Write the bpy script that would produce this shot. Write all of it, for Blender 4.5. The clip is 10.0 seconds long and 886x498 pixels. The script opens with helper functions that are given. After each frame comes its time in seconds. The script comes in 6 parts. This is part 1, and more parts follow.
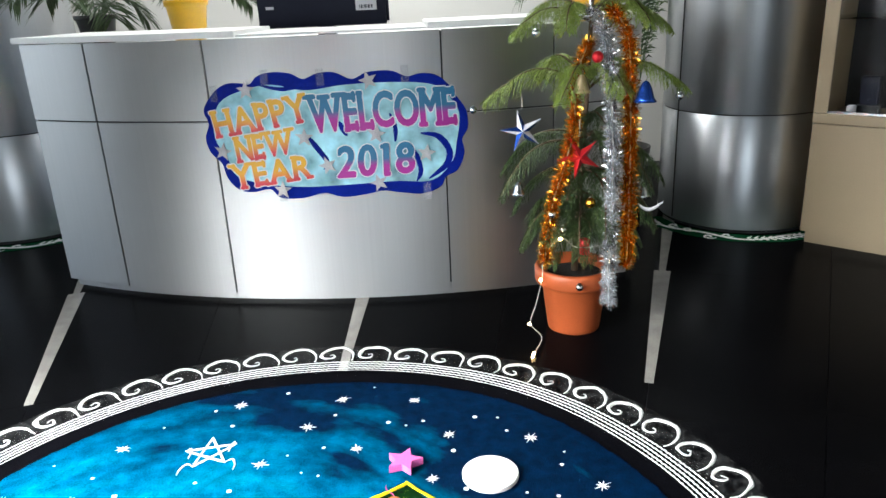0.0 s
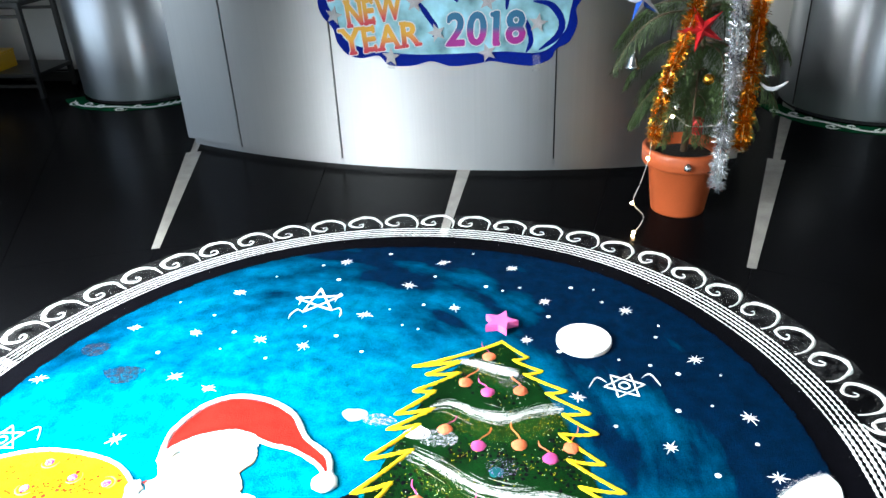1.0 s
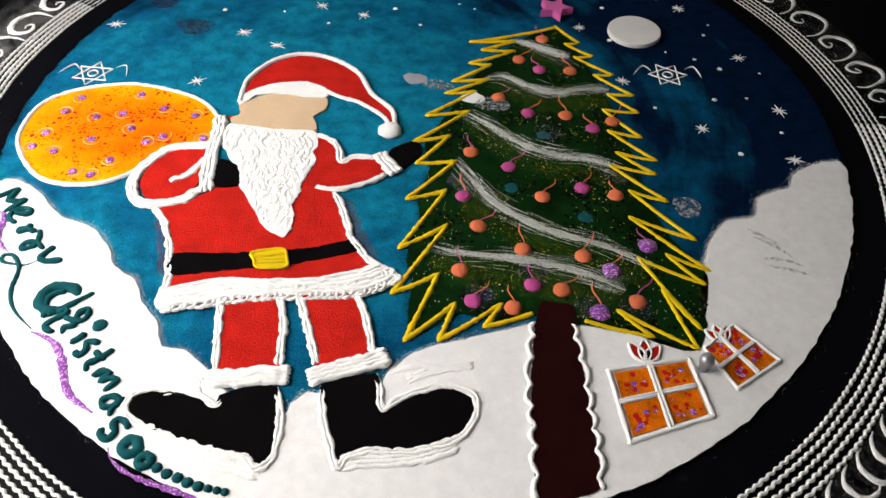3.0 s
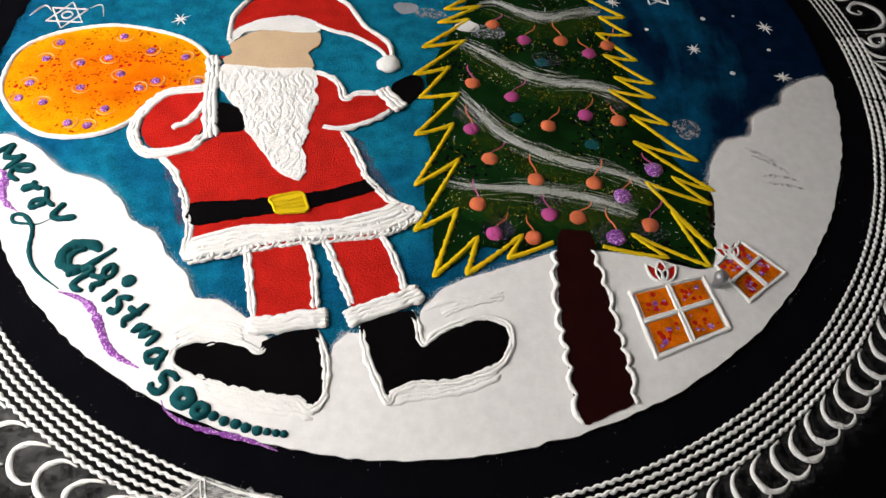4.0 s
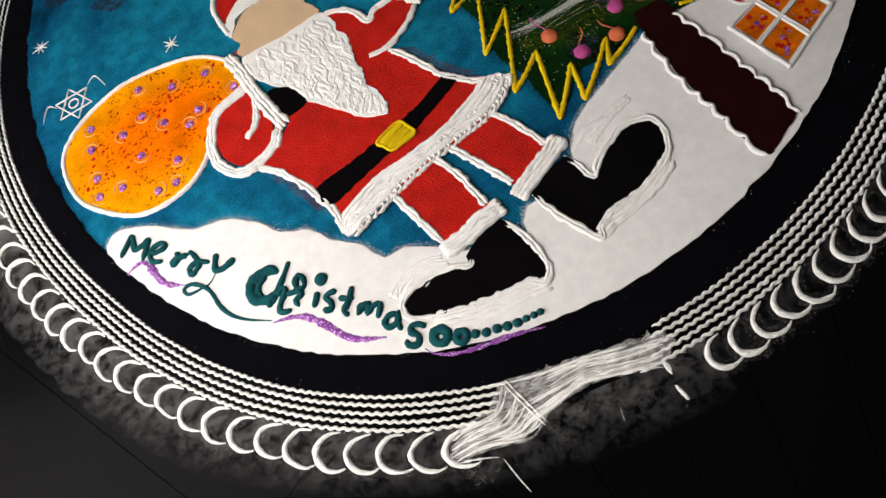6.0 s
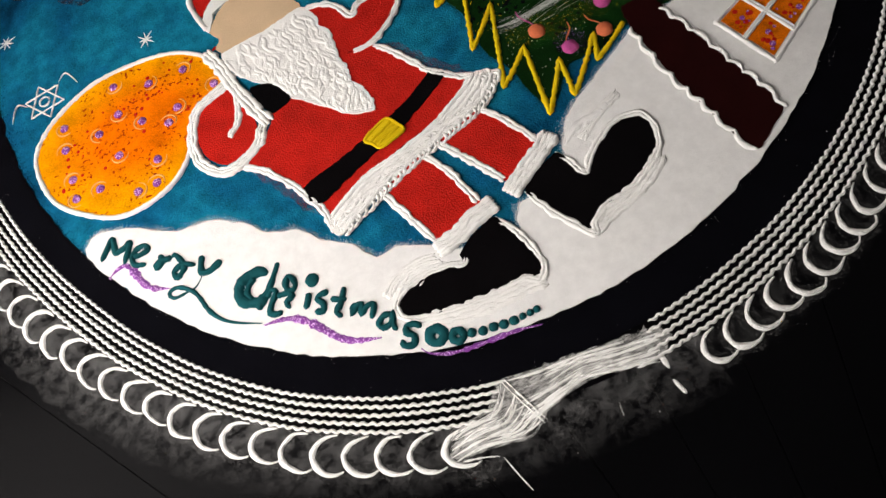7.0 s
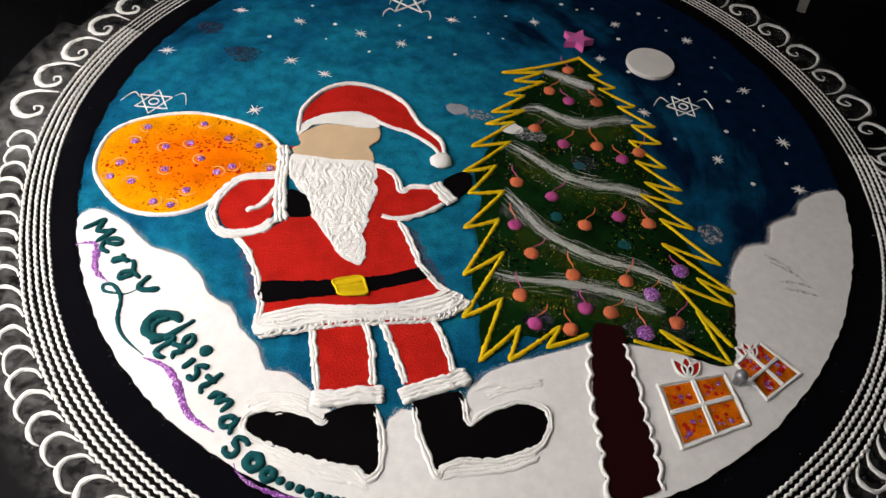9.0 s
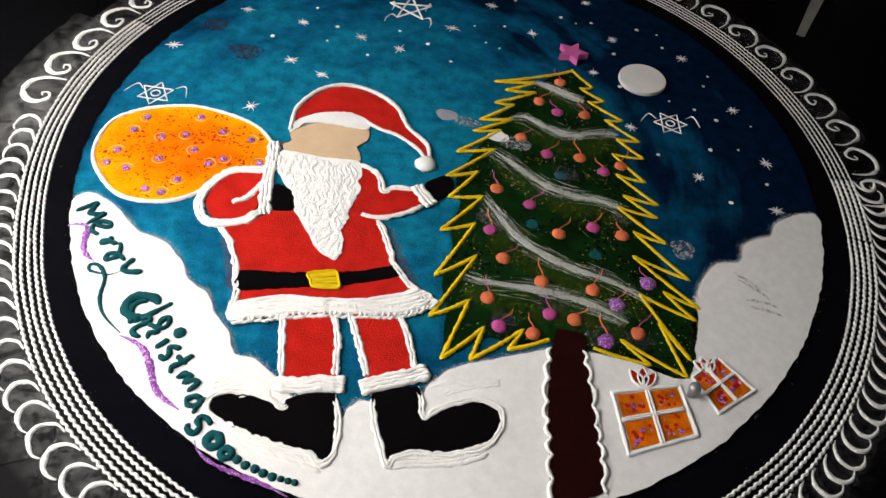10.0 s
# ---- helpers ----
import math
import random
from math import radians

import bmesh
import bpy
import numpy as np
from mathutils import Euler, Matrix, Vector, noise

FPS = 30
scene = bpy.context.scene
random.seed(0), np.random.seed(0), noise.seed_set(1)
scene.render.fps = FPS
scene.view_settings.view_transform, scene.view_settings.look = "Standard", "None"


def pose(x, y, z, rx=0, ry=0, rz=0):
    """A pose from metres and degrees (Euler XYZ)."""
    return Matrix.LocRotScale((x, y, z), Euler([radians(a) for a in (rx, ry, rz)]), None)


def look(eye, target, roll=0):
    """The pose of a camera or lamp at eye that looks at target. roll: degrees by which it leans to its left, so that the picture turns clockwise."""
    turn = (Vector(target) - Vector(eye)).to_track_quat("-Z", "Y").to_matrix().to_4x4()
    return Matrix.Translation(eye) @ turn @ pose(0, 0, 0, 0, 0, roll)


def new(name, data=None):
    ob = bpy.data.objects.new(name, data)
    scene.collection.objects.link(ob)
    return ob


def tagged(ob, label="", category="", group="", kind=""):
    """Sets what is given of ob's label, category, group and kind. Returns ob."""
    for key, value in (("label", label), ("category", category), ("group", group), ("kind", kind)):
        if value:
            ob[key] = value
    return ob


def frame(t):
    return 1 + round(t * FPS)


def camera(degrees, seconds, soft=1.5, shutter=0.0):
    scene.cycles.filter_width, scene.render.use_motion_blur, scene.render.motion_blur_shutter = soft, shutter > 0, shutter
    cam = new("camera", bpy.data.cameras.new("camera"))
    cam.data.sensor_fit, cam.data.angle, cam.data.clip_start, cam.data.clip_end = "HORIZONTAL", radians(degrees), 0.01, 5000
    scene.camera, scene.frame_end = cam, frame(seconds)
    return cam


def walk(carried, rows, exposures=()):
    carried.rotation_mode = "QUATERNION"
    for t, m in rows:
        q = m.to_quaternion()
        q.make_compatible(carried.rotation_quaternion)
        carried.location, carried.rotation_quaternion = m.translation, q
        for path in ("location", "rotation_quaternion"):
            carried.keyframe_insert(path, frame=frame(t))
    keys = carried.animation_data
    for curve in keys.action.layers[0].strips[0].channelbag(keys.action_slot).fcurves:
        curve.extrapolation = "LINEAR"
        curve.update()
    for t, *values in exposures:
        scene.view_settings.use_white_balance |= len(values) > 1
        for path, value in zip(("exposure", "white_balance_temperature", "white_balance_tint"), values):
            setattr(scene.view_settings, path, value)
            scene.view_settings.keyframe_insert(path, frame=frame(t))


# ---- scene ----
cam = camera(62.0, 10.0)
PATH = [
    (0, (0.045, -0.132, 1.129), (0.004, 1.756, 0.469), -2.7),
    (0.5, (0.024, -0.15, 1.112), (-0.114, 1.684, 0.327), -2.3),
    (1, (0.013, -0.178, 1.088), (-0.276, 1.571, 0.161), -2.6),
    (1.5, (-0.012, -0.223, 1.053), (-0.375, 1.371, -0.101), -3.0),
    (2, (-0.036, -0.291, 1.006), (-0.314, 1.152, -0.351), -1.0),
    (2.5, (-0.041, -0.345, 1.023), (-0.348, 1.049, -0.377), -1.7),
    (3, (-0.052, -0.393, 1.058), (-0.302, 0.919, -0.43), 1.5),
    (3.2, (-0.1, -0.399, 1.067), (-0.249, 0.866, -0.475), 3.8),
    (4.3, (-0.226, -0.422, 1.105), (-0.24, 0.732, -0.529), 3.7),
    (4.5, (-0.26, -0.443, 1.107), (-0.211, 0.685, -0.544), 2.7),
    (5, (-0.31, -0.451, 1.153), (-0.329, 0.437, -0.639), -16.5),
    (5.5, (-0.387, -0.403, 1.188), (-0.478, 0.446, -0.621), -27.9),
    (5.7, (-0.436, -0.402, 1.186), (-0.551, 0.476, -0.607), -30.9),
    (7, (-0.527, -0.357, 1.194), (-0.542, 0.45, -0.636), -27.7),
    (7.5, (-0.517, -0.36, 1.185), (-0.524, 0.457, -0.64), -26.2),
    (7.7, (-0.451, -0.315, 1.219), (-0.451, 0.498, -0.608), -19.4),
    (7.8, (-0.445, -0.333, 1.204), (-0.426, 0.583, -0.574), -13.0),
    (8, (-0.428, -0.384, 1.183), (-0.437, 0.691, -0.504), -3.4),
    (8.5, (-0.36, -0.413, 1.21), (-0.386, 0.761, -0.409), 4.4),
    (9, (-0.278, -0.464, 1.245), (-0.388, 0.822, -0.282), 5.8),
    (9.5, (-0.206, -0.472, 1.256), (-0.437, 0.786, -0.282), 2.0),
    (10, (-0.162, -0.482, 1.288), (-0.34, 0.8, -0.236), 6.7),
]
EXPOSURES = [(0, 2.12, 6150, 5), (0.5, 2.12, 5900, 1), (0.9, 2.15, 5850, 2), (1.5, 0.95, 6250, 6), (2.0, -0.2, 6700, 10), (2.5, -0.44, 6750, 12), (3.2, -0.4, 6750, 12), (4.3, -0.8, 6800, 13), (5.0, -0.97, 6850, 13), (8.5, -0.97, 6950, 14), (9.5, -0.66, 6850, 13), (10, -0.6, 6800, 12)]
walk(cam, [(t, look(eye, target, roll)) for t, eye, target, roll in PATH], EXPOSURES)

# ---- world, daylight and exposure ----
world = bpy.data.worlds.new("world")
scene.world = world
world.use_nodes = True
wn = world.node_tree.nodes
sky = wn.new("ShaderNodeTexSky")
sky.sky_type, sky.sun_disc = "NISHITA", False
sky.sun_elevation, sky.sun_rotation = radians(48), radians(33.7)
world.node_tree.links.new(sky.outputs[0], wn["Background"].inputs[0])
wn["Background"].inputs[1].default_value = 0.06


def daylight(name, at_, aim, w, h, watts, colour, spread=180):
    lamp = bpy.data.lights.new(name, "AREA")
    lamp.shape, lamp.size, lamp.size_y, lamp.energy, lamp.color = "RECTANGLE", w, h, watts, colour
    lamp.spread = radians(spread)
    ob = new(name, lamp)
    ob.matrix_world = look(at_, aim)
    return ob


# the glazed wall on the west side, the window beyond it and the glazed entrance to the south
daylight("daylight_north_west", (-3.42, 2.4, 1.25), (-1.0, 2.3, 0.6), 1.7, 1.8, 2.6, (0.97, 0.99, 1.0))
daylight("daylight_west", (-2.12, -0.05, 1.15), (-1.3, 0.0, 0.0), 1.9, 1.7, 80, (1.0, 0.98, 0.96), 128)
daylight("daylight_south", (-0.45, -4.95, 1.3), (-0.45, 0.0, 1.0), 1.45, 2.3, 17, (0.95, 0.98, 1.0))
# an unseen recessed ceiling lamp, added to brighten the wall behind the counter
daylight("added_ceiling_lamp", (-0.4, 3.75, 2.86), (-0.4, 3.75, 0.0), 1.2, 0.3, 27, (1.0, 0.97, 0.92))
sun = bpy.data.lights.new("sun", "SUN")
sun.energy, sun.angle, sun.color = 2.0, radians(0.6), (1.0, 0.95, 0.88)
new("sun", sun).matrix_world = look((6, 9, 12), (0, 0, 0))


# ---- materials ----
def mat(name, base, rough=0.7, metal=0.0, var=0.25, scale=40.0, fine=300.0, bump=0.15, dist=0.002, stretch=(1, 1, 1), aniso=0.0, spec=0.5):
    """A surface with two scales of colour variation and fine relief, in metres."""
    m = bpy.data.materials.new(name)
    m.use_nodes = True
    nt = m.node_tree
    n, l = nt.nodes, nt.links
    p = n["Principled BSDF"]
    tc = n.new("ShaderNodeTexCoord")
    mp = n.new("ShaderNodeMapping")
    mp.inputs["Scale"].default_value = stretch
    l.new(tc.outputs["Object"], mp.inputs[0])
    a, b = n.new("ShaderNodeTexNoise"), n.new("ShaderNodeTexNoise")
    a.inputs["Scale"].default_value, b.inputs["Scale"].default_value = scale * 0.25, fine
    a.inputs["Detail"].default_value, b.inputs["Detail"].default_value = 4, 3
    l.new(mp.outputs[0], a.inputs[0])
    l.new(mp.outputs[0], b.inputs[0])
    add = n.new("ShaderNodeMath")
    add.operation = "ADD"
    l.new(a.outputs[0], add.inputs[0])
    l.new(b.outputs[0], add.inputs[1])
    ramp = n.new("ShaderNodeMapRange")
    ramp.inputs["From Min"].default_value, ramp.inputs["From Max"].default_value = 0.6, 1.4
    ramp.inputs["To Min"].default_value, ramp.inputs["To Max"].default_value = 1 - var, 1 + var * 0.6
    l.new(add.outputs[0], ramp.inputs[0])
    mul = n.new("ShaderNodeVectorMath")
    mul.operation = "SCALE"
    mul.inputs[0].default_value = base
    l.new(ramp.outputs[0], mul.inputs["Scale"])
    l.new(mul.outputs[0], p.inputs["Base Color"])
    p.inputs["Roughness"].default_value, p.inputs["Metallic"].default_value = rough, metal
    p.inputs["Anisotropic"].default_value, p.inputs["Anisotropic Rotation"].default_value = aniso, 0.25
    p.inputs["Specular IOR Level"].default_value = spec
    if bump:
        bp = n.new("ShaderNodeBump")
        bp.inputs["Strength"].default_value, bp.inputs["Distance"].default_value = bump, dist
        l.new(add.outputs[0], bp.inputs["Height"])
        l.new(bp.outputs[0], p.inputs["Normal"])
    return m


def powder(name, base, var=0.3, bump=0.5):
    """Loose coloured powder: dead matt, grainy, with thin spots."""
    return mat(name, base, 0.95, 0, var, 60, 700, bump, 0.003, spec=0.02)


def film(name, base, lo, hi, scale, stretch=(1, 1, 1)):
    """A thin dusting of powder through which the floor shows."""
    m = powder(name, base)
    n, l = m.node_tree.nodes, m.node_tree.links
    tc, mp, tex, ramp = (n.new("ShaderNode" + k) for k in ("TexCoord", "Mapping", "TexNoise", "MapRange"))
    mp.inputs["Scale"].default_value = stretch
    l.new(tc.outputs["Object"], mp.inputs[0])
    l.new(mp.outputs[0], tex.inputs[0])
    tex.inputs["Scale"].default_value, tex.inputs["Detail"].default_value = scale, 8
    tex.inputs["Roughness"].default_value = 0.75
    ramp.inputs["From Min"].default_value, ramp.inputs["From Max"].default_value = lo, hi
    l.new(tex.outputs[0], ramp.inputs[0])
    tr, mix = n.new("ShaderNodeBsdfTransparent"), n.new("ShaderNodeMixShader")
    l.new(ramp.outputs[0], mix.inputs[0])
    l.new(tr.outputs[0], mix.inputs[1])
    l.new(n["Principled BSDF"].outputs[0], mix.inputs[2])
    l.new(mix.outputs[0], n["Material Output"].inputs[0])
    return m, ramp, mix


def dusting(name, base, top, lo=0.42, hi=0.75, scale=25, stretch=(1, 1, 1)):
    m, ramp, mix = film(name, base, lo, hi, scale, stretch)
    ramp.inputs["To Max"].default_value = top
    return m


def glitter(name, base, spark):
    m = mat(name, base, 0.35, 0.3, 0.5, 80, 900, 0.8, 0.003)
    n, l = m.node_tree.nodes, m.node_tree.links
    tc, vor, ramp, mix = n.new("ShaderNodeTexCoord"), n.new("ShaderNodeTexVoronoi"), n.new("ShaderNodeMapRange"), n.new("ShaderNodeMix")
    vor.inputs["Scale"].default_value = 500
    l.new(tc.outputs["Object"], vor.inputs["Vector"])
    sep = n.new("ShaderNodeSeparateColor")
    l.new(vor.outputs["Color"], sep.inputs[0])
    ramp.inputs["From Min"].default_value, ramp.inputs["From Max"].default_value = 0.75, 0.8
    l.new(sep.outputs[0], ramp.inputs[0])
    mix.data_type = "RGBA"
    old = n["Principled BSDF"].inputs["Base Color"].links[0].from_socket
    l.new(ramp.outputs[0], mix.inputs[0])
    l.new(old, mix.inputs[6])
    mix.inputs[7].default_value = (*spark, 1)
    l.new(mix.outputs[2], n["Principled BSDF"].inputs["Base Color"])
    return m


def sky_powder():
    """Night-sky powder: brushed arcs from navy at the rim to teal round the middle, pale swoosh by the tree."""
    m = mat("night_sky_powder", (1, 1, 1), 0.95, 0, 0.6, 110, 360, 0.9, 0.003, spec=0.02)
    n, l = m.node_tree.nodes, m.node_tree.links
    p = n["Principled BSDF"]
    grain = p.inputs["Base Color"].links[0].from_socket
    tc, mp = n.new("ShaderNodeTexCoord"), n.new("ShaderNodeMapping")
    mp.inputs["Location"].default_value = (0.6, -0.92, 0)
    l.new(tc.outputs["Object"], mp.inputs[0])
    grad = n.new("ShaderNodeVectorMath")
    grad.operation = "LENGTH"
    l.new(mp.outputs[0], grad.inputs[0])
    noi = n.new("ShaderNodeTexNoise")
    noi.inputs["Scale"].default_value, noi.inputs["Detail"].default_value = 5.5, 8
    l.new(tc.outputs["Object"], noi.inputs[0])
    add = n.new("ShaderNodeMath")
    add.operation = "MULTIPLY_ADD"
    add.inputs[1].default_value = 0.75
    l.new(noi.outputs[0], add.inputs[0])
    l.new(grad.outputs["Value"], add.inputs[2])
    # brushed arcs: noise that varies with the distance from the middle far more than along the stroke
    comb, part_, turn = n.new("ShaderNodeCombineXYZ"), n.new("ShaderNodeSeparateXYZ"), n.new("ShaderNodeMath")
    turn.operation = "ARCTAN2"
    l.new(mp.outputs[0], part_.inputs[0])
    l.new(part_.outputs[1], turn.inputs[0])
    l.new(part_.outputs[0], turn.inputs[1])
    slow = n.new("ShaderNodeMath")
    slow.operation = "MULTIPLY"
    slow.inputs[1].default_value = 0.22
    l.new(turn.outputs[0], slow.inputs[0])
    l.new(grad.outputs["Value"], comb.inputs[0])
    l.new(slow.outputs[0], comb.inputs[1])
    band = n.new("ShaderNodeTexNoise")
    band.inputs["Scale"].default_value, band.inputs["Detail"].default_value = 11, 7
    l.new(comb.outputs[0], band.inputs[0])
    sepx = n.new("ShaderNodeVectorMath")
    sepx.operation = "DOT_PRODUCT"
    sepx.inputs[1].default_value = (0.6, 0.75, 0)
    l.new(tc.outputs["Object"], sepx.inputs[0])
    east = n.new("ShaderNodeMapRange")
    east.inputs["From Min"].default_value, east.inputs["From Max"].default_value = 0.45, 1.25
    east.inputs["To Max"].default_value = 0.24
    l.new(sepx.outputs["Value"], east.inputs[0])
    rad = n.new("ShaderNodeMapRange")
    rad.inputs["From Min"].default_value, rad.inputs["From Max"].default_value = 0.6, 2.3
    l.new(add.outputs[0], rad.inputs[0])
    s1 = n.new("ShaderNodeMath")
    s1.operation = "ADD"
    l.new(rad.outputs[0], s1.inputs[0])
    l.new(east.outputs[0], s1.inputs[1])
    s2 = n.new("ShaderNodeMath")
    s2.operation = "MULTIPLY_ADD"
    s2.inputs[1].default_value = 0.85
    l.new(band.outputs[0], s2.inputs[0])
    l.new(s1.outputs[0], s2.inputs[2])
    ramp = n.new("ShaderNodeValToRGB")
    e = ramp.color_ramp.elements
    e[0].position, e[0].color = 0.46, (0.0015, 0.175, 0.285, 1)
    e[1].position, e[1].color = 1.22 / 1.25, (0.0005, 0.01, 0.034, 1)
    mid = e.new(0.74)
    mid.color = (0.0008, 0.09, 0.19, 1)
    l.new(s2.outputs[0], ramp.inputs[0])
    mul = n.new("ShaderNodeVectorMath")
    mul.operation = "MULTIPLY"
    l.new(ramp.outputs[0], mul.inputs[0])
    l.new(grain, mul.inputs[1])
    l.new(mul.outputs[0], p.inputs["Base Color"])
    return m


def two_tone(name, low, high, split=0.45, width=0.2, axis=2):
    """Print that shades from one colour to another along its height."""
    m = mat(name, (1, 1, 1), 0.4, 0, 0.1, 60, 400, 0)
    n, l = m.node_tree.nodes, m.node_tree.links
    tc, sep, ramp, mul = n.new("ShaderNodeTexCoord"), n.new("ShaderNodeSeparateXYZ"), n.new("ShaderNodeValToRGB"), n.new("ShaderNodeVectorMath")
    l.new(tc.outputs["Generated"], sep.inputs[0])
    l.new(sep.outputs[axis], ramp.inputs[0])
    e = ramp.color_ramp.elements
    e[0].position, e[0].color = split - width, (*low, 1)
    e[1].position, e[1].color = split + width, (*high, 1)
    mul.operation = "MULTIPLY"
    l.new(ramp.outputs[0], mul.inputs[0])
    l.new(n["Principled BSDF"].inputs["Base Color"].links[0].from_socket, mul.inputs[1])
    l.new(mul.outputs[0], n["Principled BSDF"].inputs["Base Color"])
    return m


def glow(name, colour, strength):
    m = bpy.data.materials.new(name)
    m.use_nodes = True
    p = m.node_tree.nodes["Principled BSDF"]
    p.inputs["Emission Color"].default_value, p.inputs["Emission Strength"].default_value = (*colour, 1), strength
    return m


def glass(name, rough=0.02):
    m = bpy.data.materials.new(name)
    m.use_nodes = True
    p = m.node_tree.nodes["Principled BSDF"]
    p.inputs["Transmission Weight"].default_value, p.inputs["Roughness"].default_value, p.inputs["IOR"].default_value = 1.0, rough, 1.2
    return m


def fade_out(m, r0, r1):
    """Thins a dusting out between two distances from the drawing's middle."""
    n, l = m.node_tree.nodes, m.node_tree.links
    mix = next(k for k in n if k.type == "MIX_SHADER")
    old = mix.inputs[0].links[0].from_socket
    tc, sub, ln, mr, mul = (n.new("ShaderNode" + k) for k in ("TexCoord", "VectorMath", "VectorMath", "MapRange", "Math"))
    sub.operation, ln.operation, mul.operation = "SUBTRACT", "LENGTH", "MULTIPLY"
    sub.inputs[1].default_value = (-0.351, 0.925, 0)
    l.new(tc.outputs["Object"], sub.inputs[0])
    l.new(sub.outputs[0], ln.inputs[0])
    mr.inputs["From Min"].default_value, mr.inputs["From Max"].default_value = r0, r1
    mr.inputs["To Min"].default_value, mr.inputs["To Max"].default_value = 1, 0
    l.new(ln.outputs["Value"], mr.inputs[0])
    l.new(mr.outputs[0], mul.inputs[0])
    l.new(old, mul.inputs[1])
    l.new(mul.outputs[0], mix.inputs[0])
    return m


WHITE = mat("white_powder", (0.83, 0.83, 0.81), 0.95, 0, 0.14, 60, 420, 0.7, 0.003, spec=0.02)
SNOW_M = mat("white_snow_powder", (0.8, 0.8, 0.79), 0.95, 0, 0.12, 220, 900, 0.4, 0.004, spec=0.02)
BLACK_P = powder("black_powder", (0.0025, 0.0025, 0.004), 0.4)
BOOT_M = powder("black_boot_powder", (0.003, 0.0025, 0.003), 0.4)
RED = mat("red_powder", (0.55, 0.018, 0.012), 0.95, 0, 0.32, 90, 400, 1.0, 0.004, spec=0.02)
SKIN = powder("beige_powder", (0.62, 0.45, 0.29), 0.15)
GIFT_M = mat("red_orange_powder", (0.7, 0.15, 0.004), 0.95, 0, 0.8, 160, 420, 0.6, 0.003, spec=0.02)
HAZE = dusting("hazy_white_dusting", (0.75, 0.75, 0.74), 0.2, 0.4, 0.75, 28)
CHAMPAGNE = mat("champagne_foil", (0.5, 0.4, 0.22), 0.35, 0.6, 0.2, 60, 300, 0)
PALE_SW = powder("pale_apricot_powder", (0.85, 0.42, 0.13), 0.2)


def sack_powder(cx, cy):
    """Orange powder that turns yellow towards the sack's rim, sprinkled with dark red flecks."""
    m = mat("orange_sack_powder", (1, 1, 1), 0.95, 0, 0.45, 90, 420, 0.7, 0.003, spec=0.02)
    n, l = m.node_tree.nodes, m.node_tree.links
    p = n["Principled BSDF"]
    grain = p.inputs["Base Color"].links[0].from_socket
    tc, mp, ln, ramp, mul = (n.new("ShaderNode" + k) for k in ("TexCoord", "Mapping", "VectorMath", "ValToRGB", "VectorMath"))
    mp.inputs["Location"].default_value = (-cx, -cy * 1.5, 0)
    mp.inputs["Scale"].default_value = (1, 1.5, 0)
    l.new(tc.outputs["Object"], mp.inputs[0])
    ln.operation, mul.operation = "LENGTH", "MULTIPLY"
    l.new(mp.outputs[0], ln.inputs[0])
    l.new(ln.outputs["Value"], ramp.inputs[0])
    e = ramp.color_ramp.elements
    e[0].position, e[0].color = 0.1, (0.86, 0.165, 0.002, 1)
    e[1].position, e[1].color = 0.24, (0.84, 0.33, 0.003, 1)
    l.new(ramp.outputs[0], mul.inputs[0])
    l.new(grain, mul.inputs[1])
    # flecks gathered in loose drifts
    fleck, drift, a, b, both, mix = (n.new("ShaderNode" + k) for k in ("TexNoise", "TexNoise", "MapRange", "MapRange", "Math", "Mix"))
    fleck.inputs["Scale"].default_value, drift.inputs["Scale"].default_value = 120, 22
    l.new(tc.outputs["Object"], fleck.inputs[0])
    l.new(tc.outputs["Object"], drift.inputs[0])
    a.inputs["From Min"].default_value, a.inputs["From Max"].default_value = 0.58, 0.62
    b.inputs["From Min"].default_value, b.inputs["From Max"].default_value = 0.45, 0.55
    l.new(fleck.outputs[0], a.inputs[0])
    l.new(drift.outputs[0], b.inputs[0])
    both.operation = "MULTIPLY"
    l.new(a.outputs[0], both.inputs[0])
    l.new(b.outputs[0], both.inputs[1])
    mix.data_type = "RGBA"
    tint = mix.inputs[7]
    tint.default_value = (0.3, 0.02, 0.004, 1)
    l.new(both.outputs[0], mix.inputs[0])
    l.new(mul.outputs[0], mix.inputs[6])
    l.new(mix.outputs[2], p.inputs["Base Color"])
    return m


CORAL = powder("coral_powder", (0.8, 0.2, 0.09), 0.45, 1.0)
PINK_M = powder("pink_powder", (0.55, 0.09, 0.3), 0.45, 1.0)
PURPLE_M = glitter("purple_glitter", (0.27, 0.045, 0.38), (0.85, 0.5, 0.95))
YELLOW = powder("yellow_powder", (0.7, 0.5, 0.012), 0.25)
TEAL = powder("dark_teal_powder", (0.008, 0.075, 0.085), 0.3)
GREEN = mat("green_powder", (0.0035, 0.022, 0.004), 0.95, 0, 0.98, 45, 420, 0.5, 0.003, spec=0.02)
BROWN = powder("dark_brown_powder", (0.018, 0.003, 0.003), 0.4)
SPILL = dusting("spilled_white_powder", (0.75, 0.75, 0.74), 0.24, 0.5, 0.8, 260)
GREY_P = powder("grey_bare_patch", (0.3, 0.32, 0.36), 0.4)
GREEN_BAND = powder("deep_green_powder", (0.005, 0.06, 0.022), 0.4)
SKY_M = sky_powder()
DUST = fade_out(dusting("white_dusting", (0.75, 0.75, 0.75), 0.22, 0.42, 0.8, 35), 1.1, 1.19)
SMEAR_M = dusting("smeared_white_powder", (0.78, 0.78, 0.76), 0.62, 0.3, 0.7, 60, (1, 3, 1))
